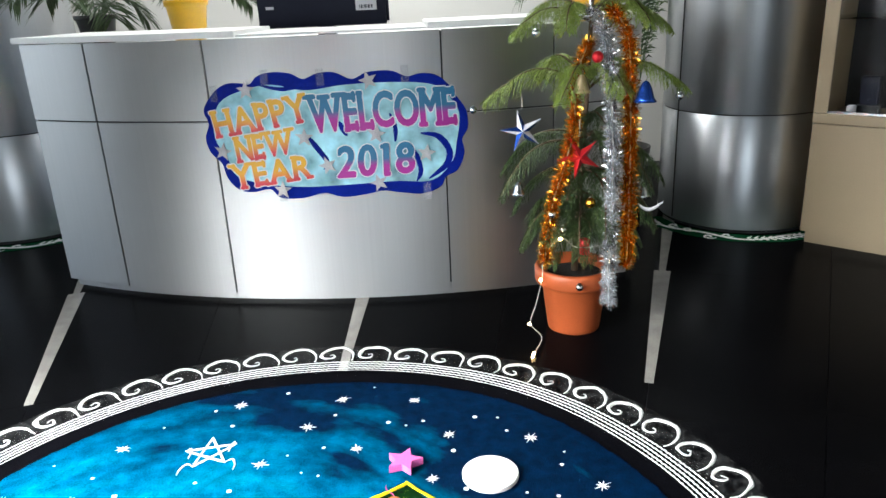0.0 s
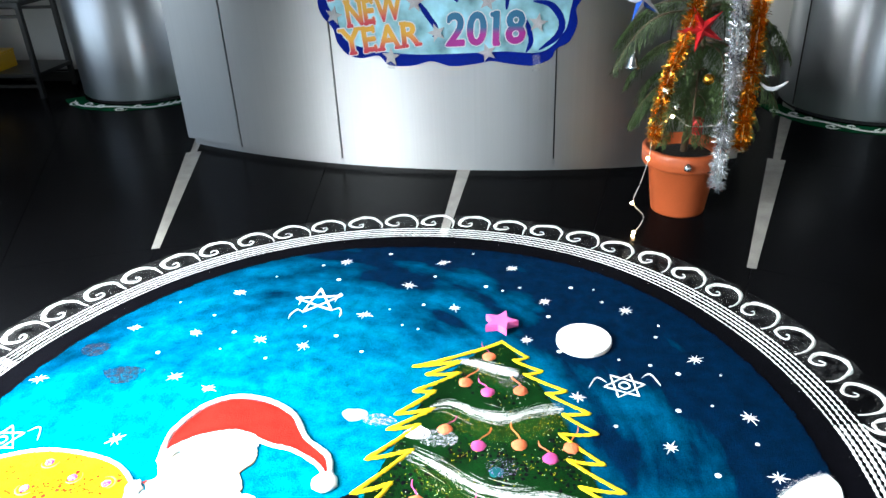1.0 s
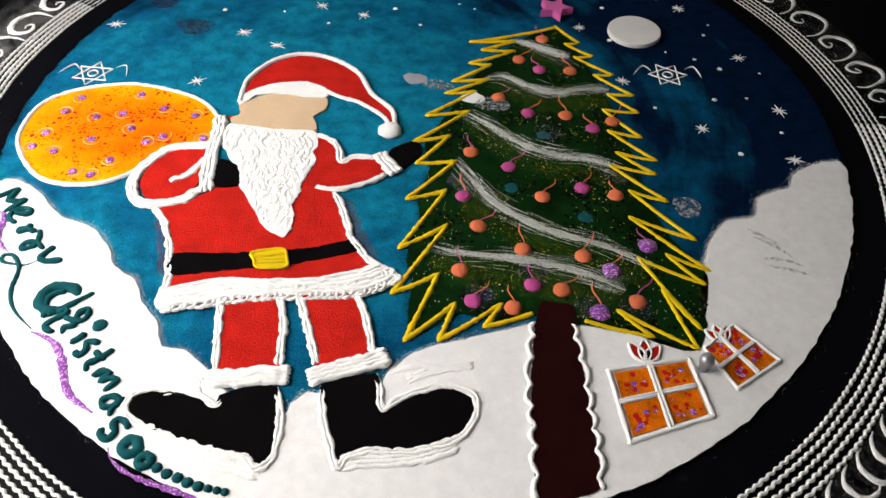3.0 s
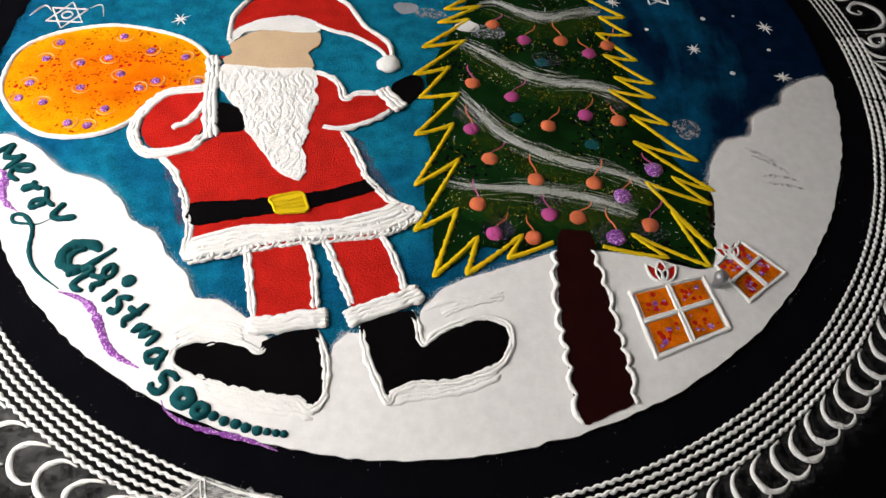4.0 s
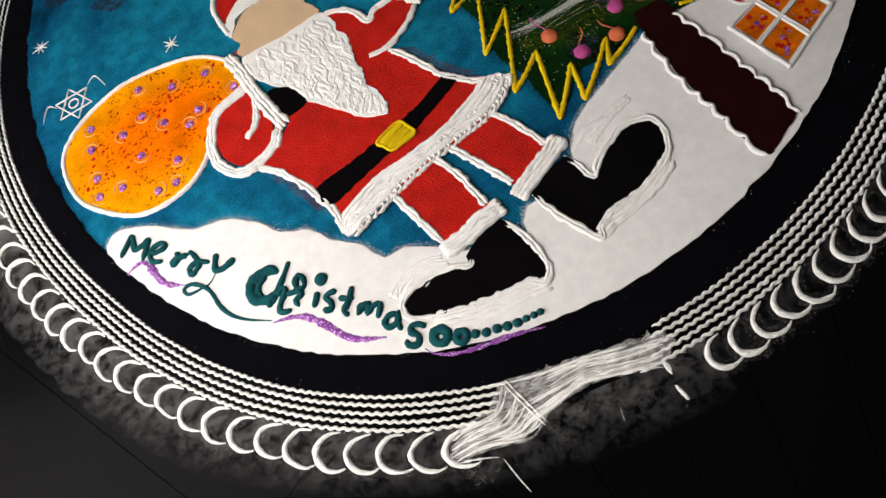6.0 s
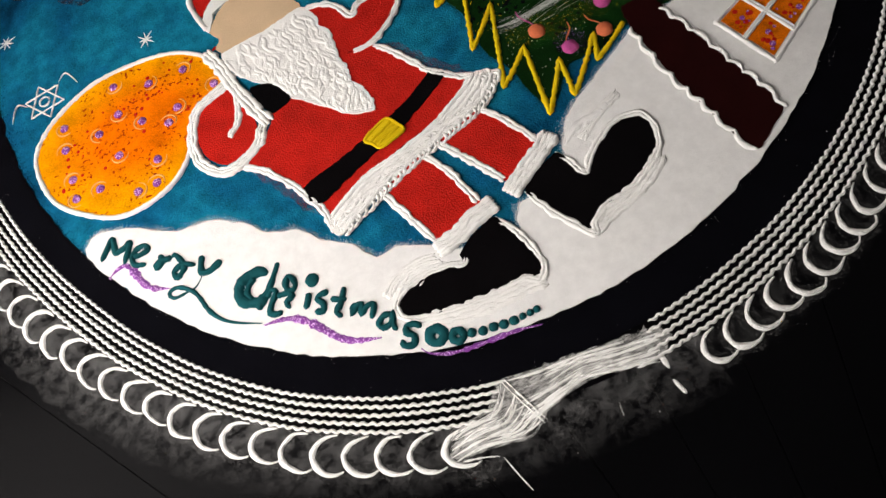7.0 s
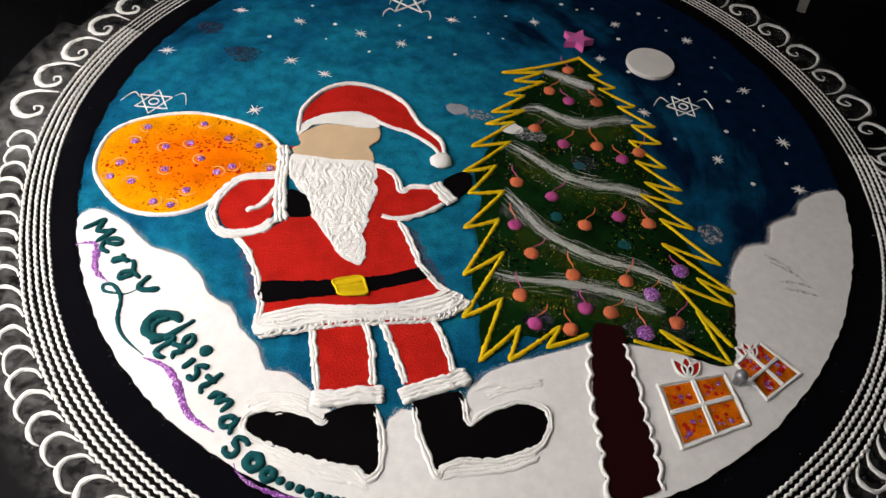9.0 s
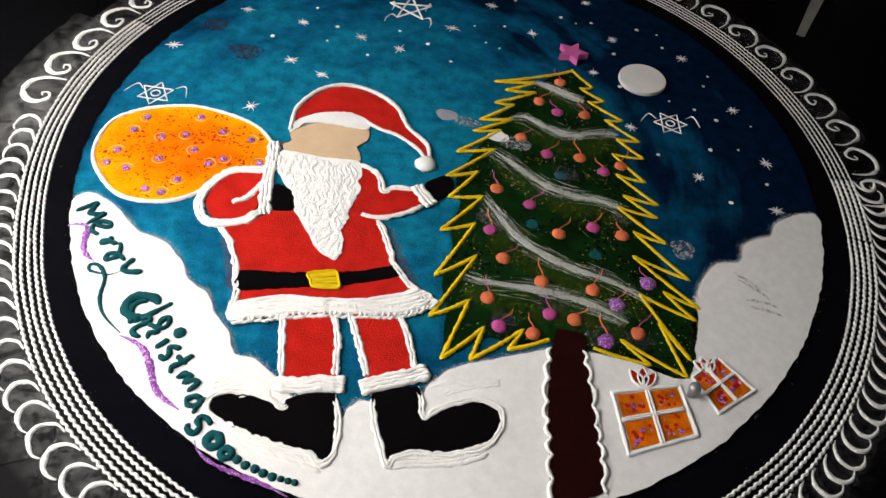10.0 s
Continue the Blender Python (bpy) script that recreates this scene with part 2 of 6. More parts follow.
TINSEL_ON_TREE = dusting("white_brushed_powder", (0.75, 0.77, 0.74), 0.9, 0.3, 0.72, 420)
WISP = dusting("wispy_white_powder", (0.75, 0.78, 0.74), 0.75, 0.36, 0.68, 300)
GREEN_BRUSH = dusting("brushed_green_powder", (0.012, 0.08, 0.012), 0.6, 0.35, 0.75, 45)
GOLD_DUST = dusting("yellow_speckle", (0.55, 0.4, 0.02), 0.8, 0.56, 0.66, 220)
PATCH_M = dusting("wiped_patch", (0.35, 0.37, 0.4), 0.9, 0.44, 0.6, 110)
SOOT = dusting("dark_wiped_patch", (0.03, 0.04, 0.07), 0.9, 0.42, 0.58, 80)
GLIT_W = dusting("scattered_glitter", (0.62, 0.4, 0.9), 1.0, 0.58, 0.63, 420)

GRANITE = mat("black_granite", (0.0025, 0.0025, 0.003), 0.26, 0, 0.5, 8, 260, 0.05, 0.001, spec=0.02)
MARBLE = mat("grey_marble", (0.33, 0.31, 0.28), 0.4, 0, 0.5, 60, 200, 0.05, 0.001)
JOINT = mat("grey_grout", (0.012, 0.012, 0.012), 0.8, 0, 0.4, 30, 300, 0.2)
STEEL = mat("brushed_aluminium", (0.5, 0.5, 0.505), 0.5, 1.0, 0.05, 10, 500, 0.03, 0.0005, (60, 60, 0.4), 0.8)
COL_STEEL = mat("satin_aluminium", (0.62, 0.64, 0.68), 0.42, 1.0, 0.05, 10, 500, 0.03, 0.0005, (60, 60, 0.4), 0.8)
PANEL_GLOW = glow("added_panel_glow", (1.0, 0.96, 0.9), 2.0)
DARK_SEAM = mat("dark_joint", (0.015, 0.015, 0.018), 0.7)
WHITE_TOP = mat("white_solid_surface", (0.8, 0.8, 0.8), 0.3, 0, 0.05, 10, 200, 0.03)
PAINT = mat("off_white_wall_paint", (0.58, 0.57, 0.55), 0.8, 0, 0.08, 6, 200, 0.15)
CEIL = mat("grey_ceiling_paint", (0.14, 0.14, 0.14), 0.9, 0, 0.06, 6, 150, 0.15)
BEIGE = mat("beige_laminate", (0.33, 0.25, 0.155), 0.45, 0, 0.12, 12, 200, 0.05)
DARK_PL = mat("navy_black_plastic", (0.008, 0.01, 0.024), 0.5, 0, 0.2, 40, 600, 0.1, spec=0.15)
BLACK_MET = mat("black_painted_steel", (0.012, 0.012, 0.012), 0.35, 0, 0.3, 30, 300, 0.05)
TERRA = mat("terracotta_plastic", (0.35, 0.075, 0.022), 0.4, 0, 0.25, 30, 300, 0.1)
SOIL = mat("dark_soil", (0.012, 0.009, 0.006), 0.95, 0, 0.5, 120, 300, 1.0, 0.01)
BARK = mat("brown_bark", (0.09, 0.055, 0.03), 0.9, 0, 0.4, 60, 300, 0.6)
# same needles twice: lit upper tiers, and a darker green painting the shade below
NEEDLE_LIT = mat("lit_green_needles", (0.27, 0.36, 0.07), 0.55, 0, 0.5, 40, 120, 0)
NEEDLE_SHADE = mat("shaded_green_needles", (0.05, 0.085, 0.022), 0.55, 0, 0.5, 40, 120, 0)
LEAF = mat("palm_green", (0.04, 0.075, 0.02), 0.5, 0, 0.5, 40, 120, 0)
SILVER = mat("silver_foil", (0.75, 0.76, 0.78), 0.22, 1.0, 0.3, 60, 300, 0)
GOLD = mat("gold_foil", (0.75, 0.36, 0.04), 0.22, 1.0, 0.4, 60, 300, 0)
BLUE_FOIL = mat("blue_foil", (0.03, 0.1, 0.5), 0.25, 0.8, 0.3, 60, 300, 0)
RED_FOIL = mat("red_foil", (0.6, 0.02, 0.03), 0.3, 0.5, 0.3, 60, 300, 0)
YEL_POT = mat("yellow_glazed_ceramic", (0.7, 0.4, 0.01), 0.3, 0, 0.2, 20, 200, 0.05)
WIRE = mat("white_wire", (0.45, 0.43, 0.4), 0.5, 0, 0.1, 40, 300, 0)
PRINT_BLUE = mat("royal_blue_print", (0.003, 0.012, 0.19), 0.6, 0, 0.25, 25, 100, 0, spec=0.05)
PRINT_LIGHT = mat("pale_cyan_print", (0.32, 0.58, 0.66), 0.6, 0, 0.75, 40, 12, 0, spec=0.05)
PRINT_WHITE = mat("white_print", (0.6, 0.59, 0.62), 0.4, 0, 0.05, 20, 200, 0)
LET_ORANGE = two_tone("orange_red_print", (0.48, 0.03, 0.05), (0.62, 0.33, 0.02), 0.36, 0.22)
LET_TEAL = two_tone("magenta_teal_print", (0.3, 0.008, 0.22), (0.01, 0.12, 0.24), 0.44, 0.1)
STAR_FOIL = mat("pale_glitter_card", (0.42, 0.4, 0.41), 0.4, 0.4, 0.4, 80, 900, 0.6, 0.002)
PINK_FOAM = mat("pink_glitter_foam", (0.68, 0.12, 0.4), 0.75, 0, 0.45, 80, 700, 0.7, 0.003)
MOON_M = mat("white_foam_disc", (0.7, 0.69, 0.67), 0.8, 0, 0.12, 40, 300, 0.2)
GREY_KNOB = mat("dull_grey_metal", (0.32, 0.33, 0.35), 0.4, 0.6, 0.2, 40, 300, 0.1)
BULB = glow("warm_bulb", (1.0, 0.62, 0.25), 25)
GLASS = glass("clear_glass")
TAPE_M = dusting("clear_tape", (0.6, 0.6, 0.65), 0.18, 0.1, 0.3, 30)


# ---- mesh helpers ----
def mesh_from(name, bm, material, smooth=False):
    me = bpy.data.meshes.new(name)
    bmesh.ops.recalc_face_normals(bm, faces=bm.faces)
    bm.to_mesh(me)
    bm.free()
    if material:
        me.materials.append(material)
    if smooth:
        me.polygons.foreach_set("use_smooth", [True] * len(me.polygons))
    return me


def part(name, bm, material, parent, label="", smooth=False):
    ob = new(name, mesh_from(name, bm, material, smooth))
    ob.parent = parent
    if label:
        ob["label"] = label
    return ob


def thing(name, at_, label, category, group="", kind=""):
    ob = new(name)
    ob.location = at_
    return tagged(ob, label, category, group, kind)


def box(x0, x1, y0, y1, z0, z1, bevel=0.0, bm=None):
    bm = bm or bmesh.new()
    geo = bmesh.ops.create_cube(bm, size=1)["verts"]
    for v in geo:
        v.co = Vector((x0 + (v.co.x + 0.5) * (x1 - x0), y0 + (v.co.y + 0.5) * (y1 - y0), z0 + (v.co.z + 0.5) * (z1 - z0)))
    if bevel:
        edges = list({e for v in geo for e in v.link_edges})
        bmesh.ops.bevel(bm, geom=edges, offset=bevel, segments=2, affect="EDGES")
    return bm


def lathe(profile, seg=32, bm=None, at_=(0, 0, 0)):
    """Turns (radius, height) points round the z axis."""
    bm = bm or bmesh.new()
    rings = []
    for r, z in profile:
        rings.append([bm.verts.new((at_[0] + r * math.cos(2 * math.pi * k / seg), at_[1] + r * math.sin(2 * math.pi * k / seg), at_[2] + z)) for k in range(seg)])
    for a, b in zip(rings, rings[1:]):
        for k in range(seg):
            bm.faces.new((a[k], a[(k + 1) % seg], b[(k + 1) % seg], b[k]))
    bm.faces.new(rings[0][::-1])
    bm.faces.new(rings[-1])
    return bm


def spline(pts, closed=False, step=0.006):
    """Catmull-Rom curve through control points, at about even steps."""
    p = [Vector(q) for q in pts]
    n, out = len(p), []
    for i in range(n if closed else n - 1):
        if closed:
            a, b, c, d = p[i - 1], p[i], p[(i + 1) % n], p[(i + 2) % n]
        else:
            a, b, c, d = p[max(i - 1, 0)], p[i], p[i + 1], p[min(i + 2, n - 1)]
        k = max(2, int((c - b).length / step))
        for j in range(k):
            t = j / k
            out.append(0.5 * (2 * b + (c - a) * t + (2 * a - 5 * b + 4 * c - d) * t * t + (3 * b - a - 3 * c + d) * t ** 3))
    if not closed:
        out.append(p[-1])
    return out


def slab(pts, z0, z1, closed_spline=True, rough=0.0018, step=0.006, bm=None):
    """A flat filled shape with a slightly ragged edge, z0 to z1."""
    bm = bm or bmesh.new()
    line = spline([(*q[:2], 0) for q in pts], True, step) if closed_spline else [Vector((*q[:2], 0)) for q in pts]
    for q in line:
        q += rough * (noise.noise_vector(q * 160) + 0.8 * noise.noise_vector(q * 45)) * Vector((1, 1, 0)).length
    top = [bm.verts.new((q.x, q.y, z1)) for q in line]
    bot = [bm.verts.new((q.x, q.y, z0)) for q in line]
    face = bm.faces.new(top)
    for i in range(len(top)):
        j = (i + 1) % len(top)
        bm.faces.new((top[i], bot[i], bot[j], top[j]))
    bmesh.ops.triangulate(bm, faces=[face])
    return bm


def ridge(line, width, height, z=0.0, taper=0.0, ragged=0.18, bm=None, closed=False, lump=140, prof=5):
    """A poured line of powder: half-round, uneven in width and height."""
    bm = bm or bmesh.new()
    rows, n = [], len(line)
    for i, q in enumerate(line):
        a, b = line[i - 1] if (i or closed) else line[0], line[(i + 1) % n] if (closed or i < n - 1) else line[-1]
        d = Vector((b[0] - a[0], b[1] - a[1], 0))
        side = Vector((-d.y, d.x, 0)).normalized() if d.length > 1e-9 else Vector((1, 0, 0))
        f = i / max(n - 1, 1)
        env = 1.0 if not taper else max(0.12, min(1, f / taper, (1 - f) / taper)) ** 0.6
        k = 1 + ragged * 2 * noise.noise(Vector((q[0] * lump, q[1] * lump, 3.1)))
        w, h = width * 0.5 * env * k, height * env * (1 + ragged * 1.5 * noise.noise(Vector((q[0] * lump, q[1] * lump, 9.7))))
        rows.append([bm.verts.new((q[0] + side.x * w * math.cos(math.pi * s / (prof - 1)), q[1] + side.y * w * math.cos(math.pi * s / (prof - 1)), z + h * math.sin(math.pi * s / (prof - 1)))) for s in range(prof)])
    for i in range(n if closed else n - 1):
        a, b = rows[i], rows[(i + 1) % n]
        for s in range(prof - 1):
            bm.faces.new((a[s], a[s + 1], b[s + 1], b[s]))
    if not closed:
        bm.faces.new(rows[0])
        bm.faces.new(rows[-1][::-1])
    return bm


def tube(pts, radius, seg=8, bm=None, end=1.0):
    """A round rod along points, tapering to end times its radius."""
    bm = bm or bmesh.new()
    p = [Vector(q) for q in pts]
    rows = []
    for i, q in enumerate(p):
        d = (p[min(i + 1, len(p) - 1)] - p[max(i - 1, 0)]).normalized()
        up = Vector((0, 0, 1)) if abs(d.z) < 0.9 else Vector((1, 0, 0))
        s = d.cross(up).normalized()
        u = s.cross(d)
        r = radius * (1 + (end - 1) * i / max(len(p) - 1, 1))
        rows.append([bm.verts.new(q + r * (s * math.cos(2 * math.pi * k / seg) + u * math.sin(2 * math.pi * k / seg))) for k in range(seg)])
    for a, b in zip(rows, rows[1:]):
        for k in range(seg):
            bm.faces.new((a[k], a[(k + 1) % seg], b[(k + 1) % seg], b[k]))
    bm.faces.new(rows[0][::-1])
    bm.faces.new(rows[-1])
    return bm


def blob(at_, r, h, bm=None, seed=0, flat=0.3):
    """A low lump of powder."""
    bm = bm or bmesh.new()
    vs = bmesh.ops.create_uvsphere(bm, u_segments=14, v_segments=8, radius=1)["verts"]
    for v in vs:
        k = 1 + 0.16 * noise.noise(v.co * 2.2 + Vector((seed * 3.7, 0, 0)))
        v.co = Vector((at_[0] + v.co.x * r * k, at_[1] + v.co.y * r * k, at_[2] + max(v.co.z, -0.05) * h * k))
    return bm


# ---- floor and shell of the lobby ----
FX0, FX1, FY0, FY1, CEILING = -3.5, 3.2, -5.0, 4.7, 2.9
floor = new("floor", mesh_from("floor", box(FX0 - 0.3, FX1 + 0.3, FY0 - 0.3, FY1 + 0.3, -0.2, -0.004), JOINT))
tagged(floor, "polished black granite tile floor with pale marble strips", "floor", kind="structure")


def wall(name, x0, x1, y0, y1, label):
    return tagged(new(name, mesh_from(name, box(x0, x1, y0, y1, 0, CEILING), PAINT)), label, "wall", kind="structure")


wall("wall_north", FX0 - 0.2, FX1 + 0.2, FY1, FY1 + 0.2, "plain off-white painted wall behind the reception")
tagged(new("wall_jog", mesh_from("wall_jog", box(FX0, -2.2, 1.0, 1.15, 0, CEILING), PAINT)), "short off-white return of the glazed wall", "wall", kind="structure")
wall("wall_east", FX1, FX1 + 0.2, FY0, FY1, "plain off-white painted side wall")


def holed_wall(name, boxes, label):
    bm = bmesh.new()
    for b in boxes:
        box(*b, bm=bm)
    return tagged(new(name, mesh_from(name, bm, PAINT)), label, "wall", kind="structure")


holed_wall("wall_west", [(-2.4, -2.2, FY0, -1.1, 0, CEILING), (-2.4, -2.2, 0.9, 1.0, 0, CEILING), (-2.4, -2.2, -1.1, 0.9, 2.0, CEILING), (-2.4, -2.2, -1.1, 0.9, 0, 0.12), (FX0 - 0.2, FX0, 1.15, 1.5, 0, CEILING), (FX0 - 0.2, FX0, 3.3, FY1, 0, CEILING), (FX0 - 0.2, FX0, 1.5, 3.3, 0, 0.3), (FX0 - 0.2, FX0, 1.5, 3.3, 2.2, CEILING)],
           "off-white wall with a wide glazed opening")
holed_wall("wall_south", [(FX0 - 0.2, -1.2, FY0 - 0.2, FY0, 0, CEILING), (0.3, FX1 + 0.2, FY0 - 0.2, FY0, 0, CEILING), (-1.2, 0.3, FY0 - 0.2, FY0, 2.5, CEILING)],
           "off-white wall with a glazed entrance opening")
tagged(new("ceiling", mesh_from("ceiling", box(FX0 - 0.2, FX1 + 0.2, FY0 - 0.2, FY1 + 0.2, CEILING, CEILING + 0.15), CEIL)), "plain pale grey ceiling", "ceiling", kind="structure")
# invented fitting and glowing diffuser to go with the added ceiling lamp
clight = thing("added_ceiling_light", (-0.4, 3.75, CEILING), "recessed white ceiling panel added to light the wall behind the counter", "ceiling light")
part("frame", box(-0.64, 0.64, -0.19, 0.19, -0.02, -0.002, 0.003), CEIL, clight)
part("diffuser", box(-0.61, 0.61, -0.16, 0.16, -0.026, -0.021), PANEL_GLOW, clight)
tagged(new("ground", mesh_from("ground", box(-400, 400, -400, 400, -0.6, -0.25), mat("grey_paving", (0.2, 0.2, 0.19), 0.9, 0, 0.3, 2, 40, 0.2))), "grey paving outside", "ground", kind="structure")


# ---- reception counter ----
CX, CY, CR = -0.3, 2.535, 3.2


def arc(x, out=0.0):
    """The point of the counter's curved face at x, moved outwards."""
    a = math.asin(max(-1, min(1, (x - CX) / CR)))
    return Vector((CX + (CR + out) * math.sin(a), CY + CR - (CR + out) * math.cos(a), 0))


def curved(x0, x1, z0, z1, out0, out1, bevel=0.0, n=14):
    """A curved slab that follows the counter's face between two x."""
    bm = bmesh.new()
    rows = []
    for i in range(n + 1):
        x = x0 + (x1 - x0) * i / n
        a, b = arc(x, out0), arc(x, out1)
        rows.append([bm.verts.new(q) for q in ((a.x, a.y, z0), (b.x, b.y, z0), (b.x, b.y, z1), (a.x, a.y, z1))])
    for a, b in zip(rows, rows[1:]):
        for k in range(4):
            bm.faces.new((a[k], a[(k + 1) % 4], b[(k + 1) % 4], b[k]))
    bm.faces.new(rows[0])
    bm.faces.new(rows[-1][::-1])
    if bevel:
        bmesh.ops.recalc_face_normals(bm, faces=bm.faces)
        long_edges = [e for e in bm.edges if e.is_manifold and e.calc_face_angle() > 1.0]
        bmesh.ops.bevel(bm, geom=long_edges, offset=bevel, segments=2, affect="EDGES")
    return bm


TOP = 1.008
counter = thing("reception_counter", (0, 0, 0), "curved reception counter clad in brushed aluminium panels", "reception counter")
part("carcass", curved(-1.63, 0.755, 0.05, TOP - 0.01, -0.06, -0.012, n=30), DARK_SEAM, counter, "dark body behind the panel joints")
part("plinth", curved(-1.61, 0.74, 0.0, 0.05, -0.055, -0.018, n=30), STEEL, counter, "narrow metal plinth strip")
seams = [-1.635, -1.326, -0.842, 0.013, 0.42, 0.76]
for a, b in zip(seams, seams[1:]):
    for z0, z1 in ((0.03, 0.709), (0.715, TOP - 0.004)):
        part("panel", curved(a + 0.003, b - 0.003, z0, z1, -0.012, 0.0, 0.0015), STEEL, counter)
for k, x in ((0, -1.63), (1, 0.75)):
    q = arc(x, -0.03)
    part("side_panel", box(q.x - 0.012, q.x + 0.012, q.y, q.y + 0.55, 0.03, TOP - 0.004, 0.002), STEEL, counter)
for x0, x1, rise in ((-1.66, -0.712, 0.022), (-0.709, -0.033, 0.008), (-0.03, 0.785, 0.022)):
    part("ledge", curved(x0, x1, TOP, TOP + rise, -0.36, 0.01, 0.003, 16), WHITE_TOP, counter, "glossy white ledge on top")
part("desk", curved(-1.57, 0.73, 0.72, 0.75, -0.75, -0.07, 0.004, 30), WHITE_TOP, counter, "white lower desk on the staff side")

# ---- columns ----


def column(at_, r, seam, label):
    c = thing("column", (*at_, 0), label, "column", "clad columns")
    part("base_ring", lathe([(r - 0.02, 0), (r - 0.02, 0.03)], 64), DARK_SEAM, c)
    part("lower_cladding", lathe([(r - 0.004, 0.02), (r, 0.024), (r, seam - 0.006), (r - 0.004, seam - 0.003)], 96), COL_STEEL, c, smooth=True)
    part("joint", lathe([(r - 0.008, seam - 0.004), (r - 0.008, seam + 0.004)], 96), DARK_SEAM, c)
    part("upper_cladding", lathe([(r - 0.004, seam + 0.003), (r, seam + 0.006), (r, CEILING - 0.002)], 96), COL_STEEL, c, smooth=True)
    part("vertical_joint", box(-0.003, 0.003, -0.0005, 0.0025, 0.03, CEILING - 0.01), DARK_SEAM, c).matrix_basis = pose(r * math.cos(radians(200)), r * math.sin(radians(200)), 0, 0, 0, 110)
    return c


COL_E, COL_W, COL_R = (1.47, 3.5), (-2.3, 3.8), 0.385
column(COL_E, COL_R, 0.55, "round column clad in brushed aluminium with a dark joint")
column(COL_W, COL_R, 0.55, "round column clad in brushed aluminium with a dark joint")


def column_border(at_, r, a0, a1):
    """A band of green powder with a white scroll drawn round a column's foot."""
    d = thing("column_floor_drawing", (0, 0, 0), "dark green powder band with a white scroll round the column foot", "floor drawing", "column drawings")
    n = 60
    ring = [(at_[0] + (r + 0.005) * math.cos(radians(a0 + (a1 - a0) * i / n)), at_[1] + (r + 0.005) * math.sin(radians(a0 + (a1 - a0) * i / n))) for i in range(n + 1)]
    ring += [(at_[0] + (r + 0.105) * math.cos(radians(a1 + (a0 - a1) * i / n)), at_[1] + (r + 0.105) * math.sin(radians(a1 + (a0 - a1) * i / n))) for i in range(n + 1)]
    part("green_band", slab(ring, 0.0, 0.002, False, 0.004), GREEN_BAND, d)

    def pol(s, v):
        a = radians(a0 + (a1 - a0) * s)
        return (at_[0] + (r + 0.055 + v) * math.cos(a), at_[1] + (r + 0.055 + v) * math.sin(a), 0)

    stem = [pol(0.05 + 0.9 * i / 40, 0.022 * math.sin(i / 40 * 4 * math.pi)) for i in range(41)]
    part("scroll_stem", ridge(stem, 0.014, 0.004, 0.002, 0.1), WHITE, d)
    for i in range(9):
        s = 0.62 + 0.035 * i
        for sign in (-1, 1):
            line = spline([pol(s, 0), pol(s + 0.018, sign * 0.016), pol(s + 0.03, sign * 0.03)])
            part("leaf_stroke", ridge(line, 0.01, 0.004, 0.002, 0.2), WHITE, d)
    for s, sg in ((0.12, 1), (0.3, -1), (0.44, 1), (0.2, -1), (0.52, -1)):
        line = [pol(s + 0.035 * (1 - k / 26) * math.cos(k * 0.32), sg * 0.022 + 0.03 * (1 - k / 26) * math.sin(k * 0.32)) for k in range(24)]
        part("curl", ridge(line, 0.01, 0.004, 0.002, 0.2), WHITE, d)
    return d


column_border(COL_E, COL_R, 185, 300)
column_border(COL_W, COL_R, 215, 350)

# ---- the big floor drawing ----
RX, RY = -0.351, 0.925
rangoli = thing("rangoli", (0, 0, 0), "round coloured powder drawing of a winter night on black floor", "floor drawing")


# hand-drawn, so not quite round: radii every 30 degrees
R_DISC = (0.918, 0.935, 0.961, 0.951, 0.963, 0.94, 0.918, 0.921, 0.947, 0.954, 0.938, 0.92)
R_LINE = (0.985, 0.995, 1.026, 1.032, 1.034, 1.014, 0.993, 0.978, 1.016, 1.032, 1.019, 0.998)


def round_radius(table, a):
    s = (math.degrees(a) / 30) % 12
    i, t = int(s), s % 1
    p, q, r, w = (table[(i + k) % 12] for k in (-1, 0, 1, 2))
    return 0.5 * (2 * q + (r - p) * t + (2 * p - 5 * q + 4 * r - w) * t * t + (3 * q - p - 3 * r + w) * t ** 3)


def polar(a, out):
    """A point of the border: out is 0 at the picture's rim and 0.075 at the first white line."""
    a_, b_ = round_radius(R_DISC, a), round_radius(R_LINE, a)
    f = min(1, max(0, out / 0.075))
    r = a_ + min(out, 0) + (b_ - a_) * f + max(0, out - 0.075)
    return Vector((RX + r * math.cos(a), RY + r * math.sin(a), 0))


N = 420
edge = [polar(2 * math.pi * i / N, 0.0) for i in range(N)]
part("black_border", slab([polar(2 * math.pi * i / N, 0.075) for i in range(N)], 0, 0.0022, False, 0.001), BLACK_P, rangoli, "black powder border")
part("night_sky", slab(edge, 0, 0.0045, False, 0.0035), SKY_M, rangoli, "blue and teal powder night sky")


def smudge(a):
    """How far the border is rubbed away, 0 to 1, at an angle."""
    d = (math.degrees(a) - 265 + 180) % 360 - 180
    return max(0.0, min(1.0, (9.0 - abs(d)) / 3))


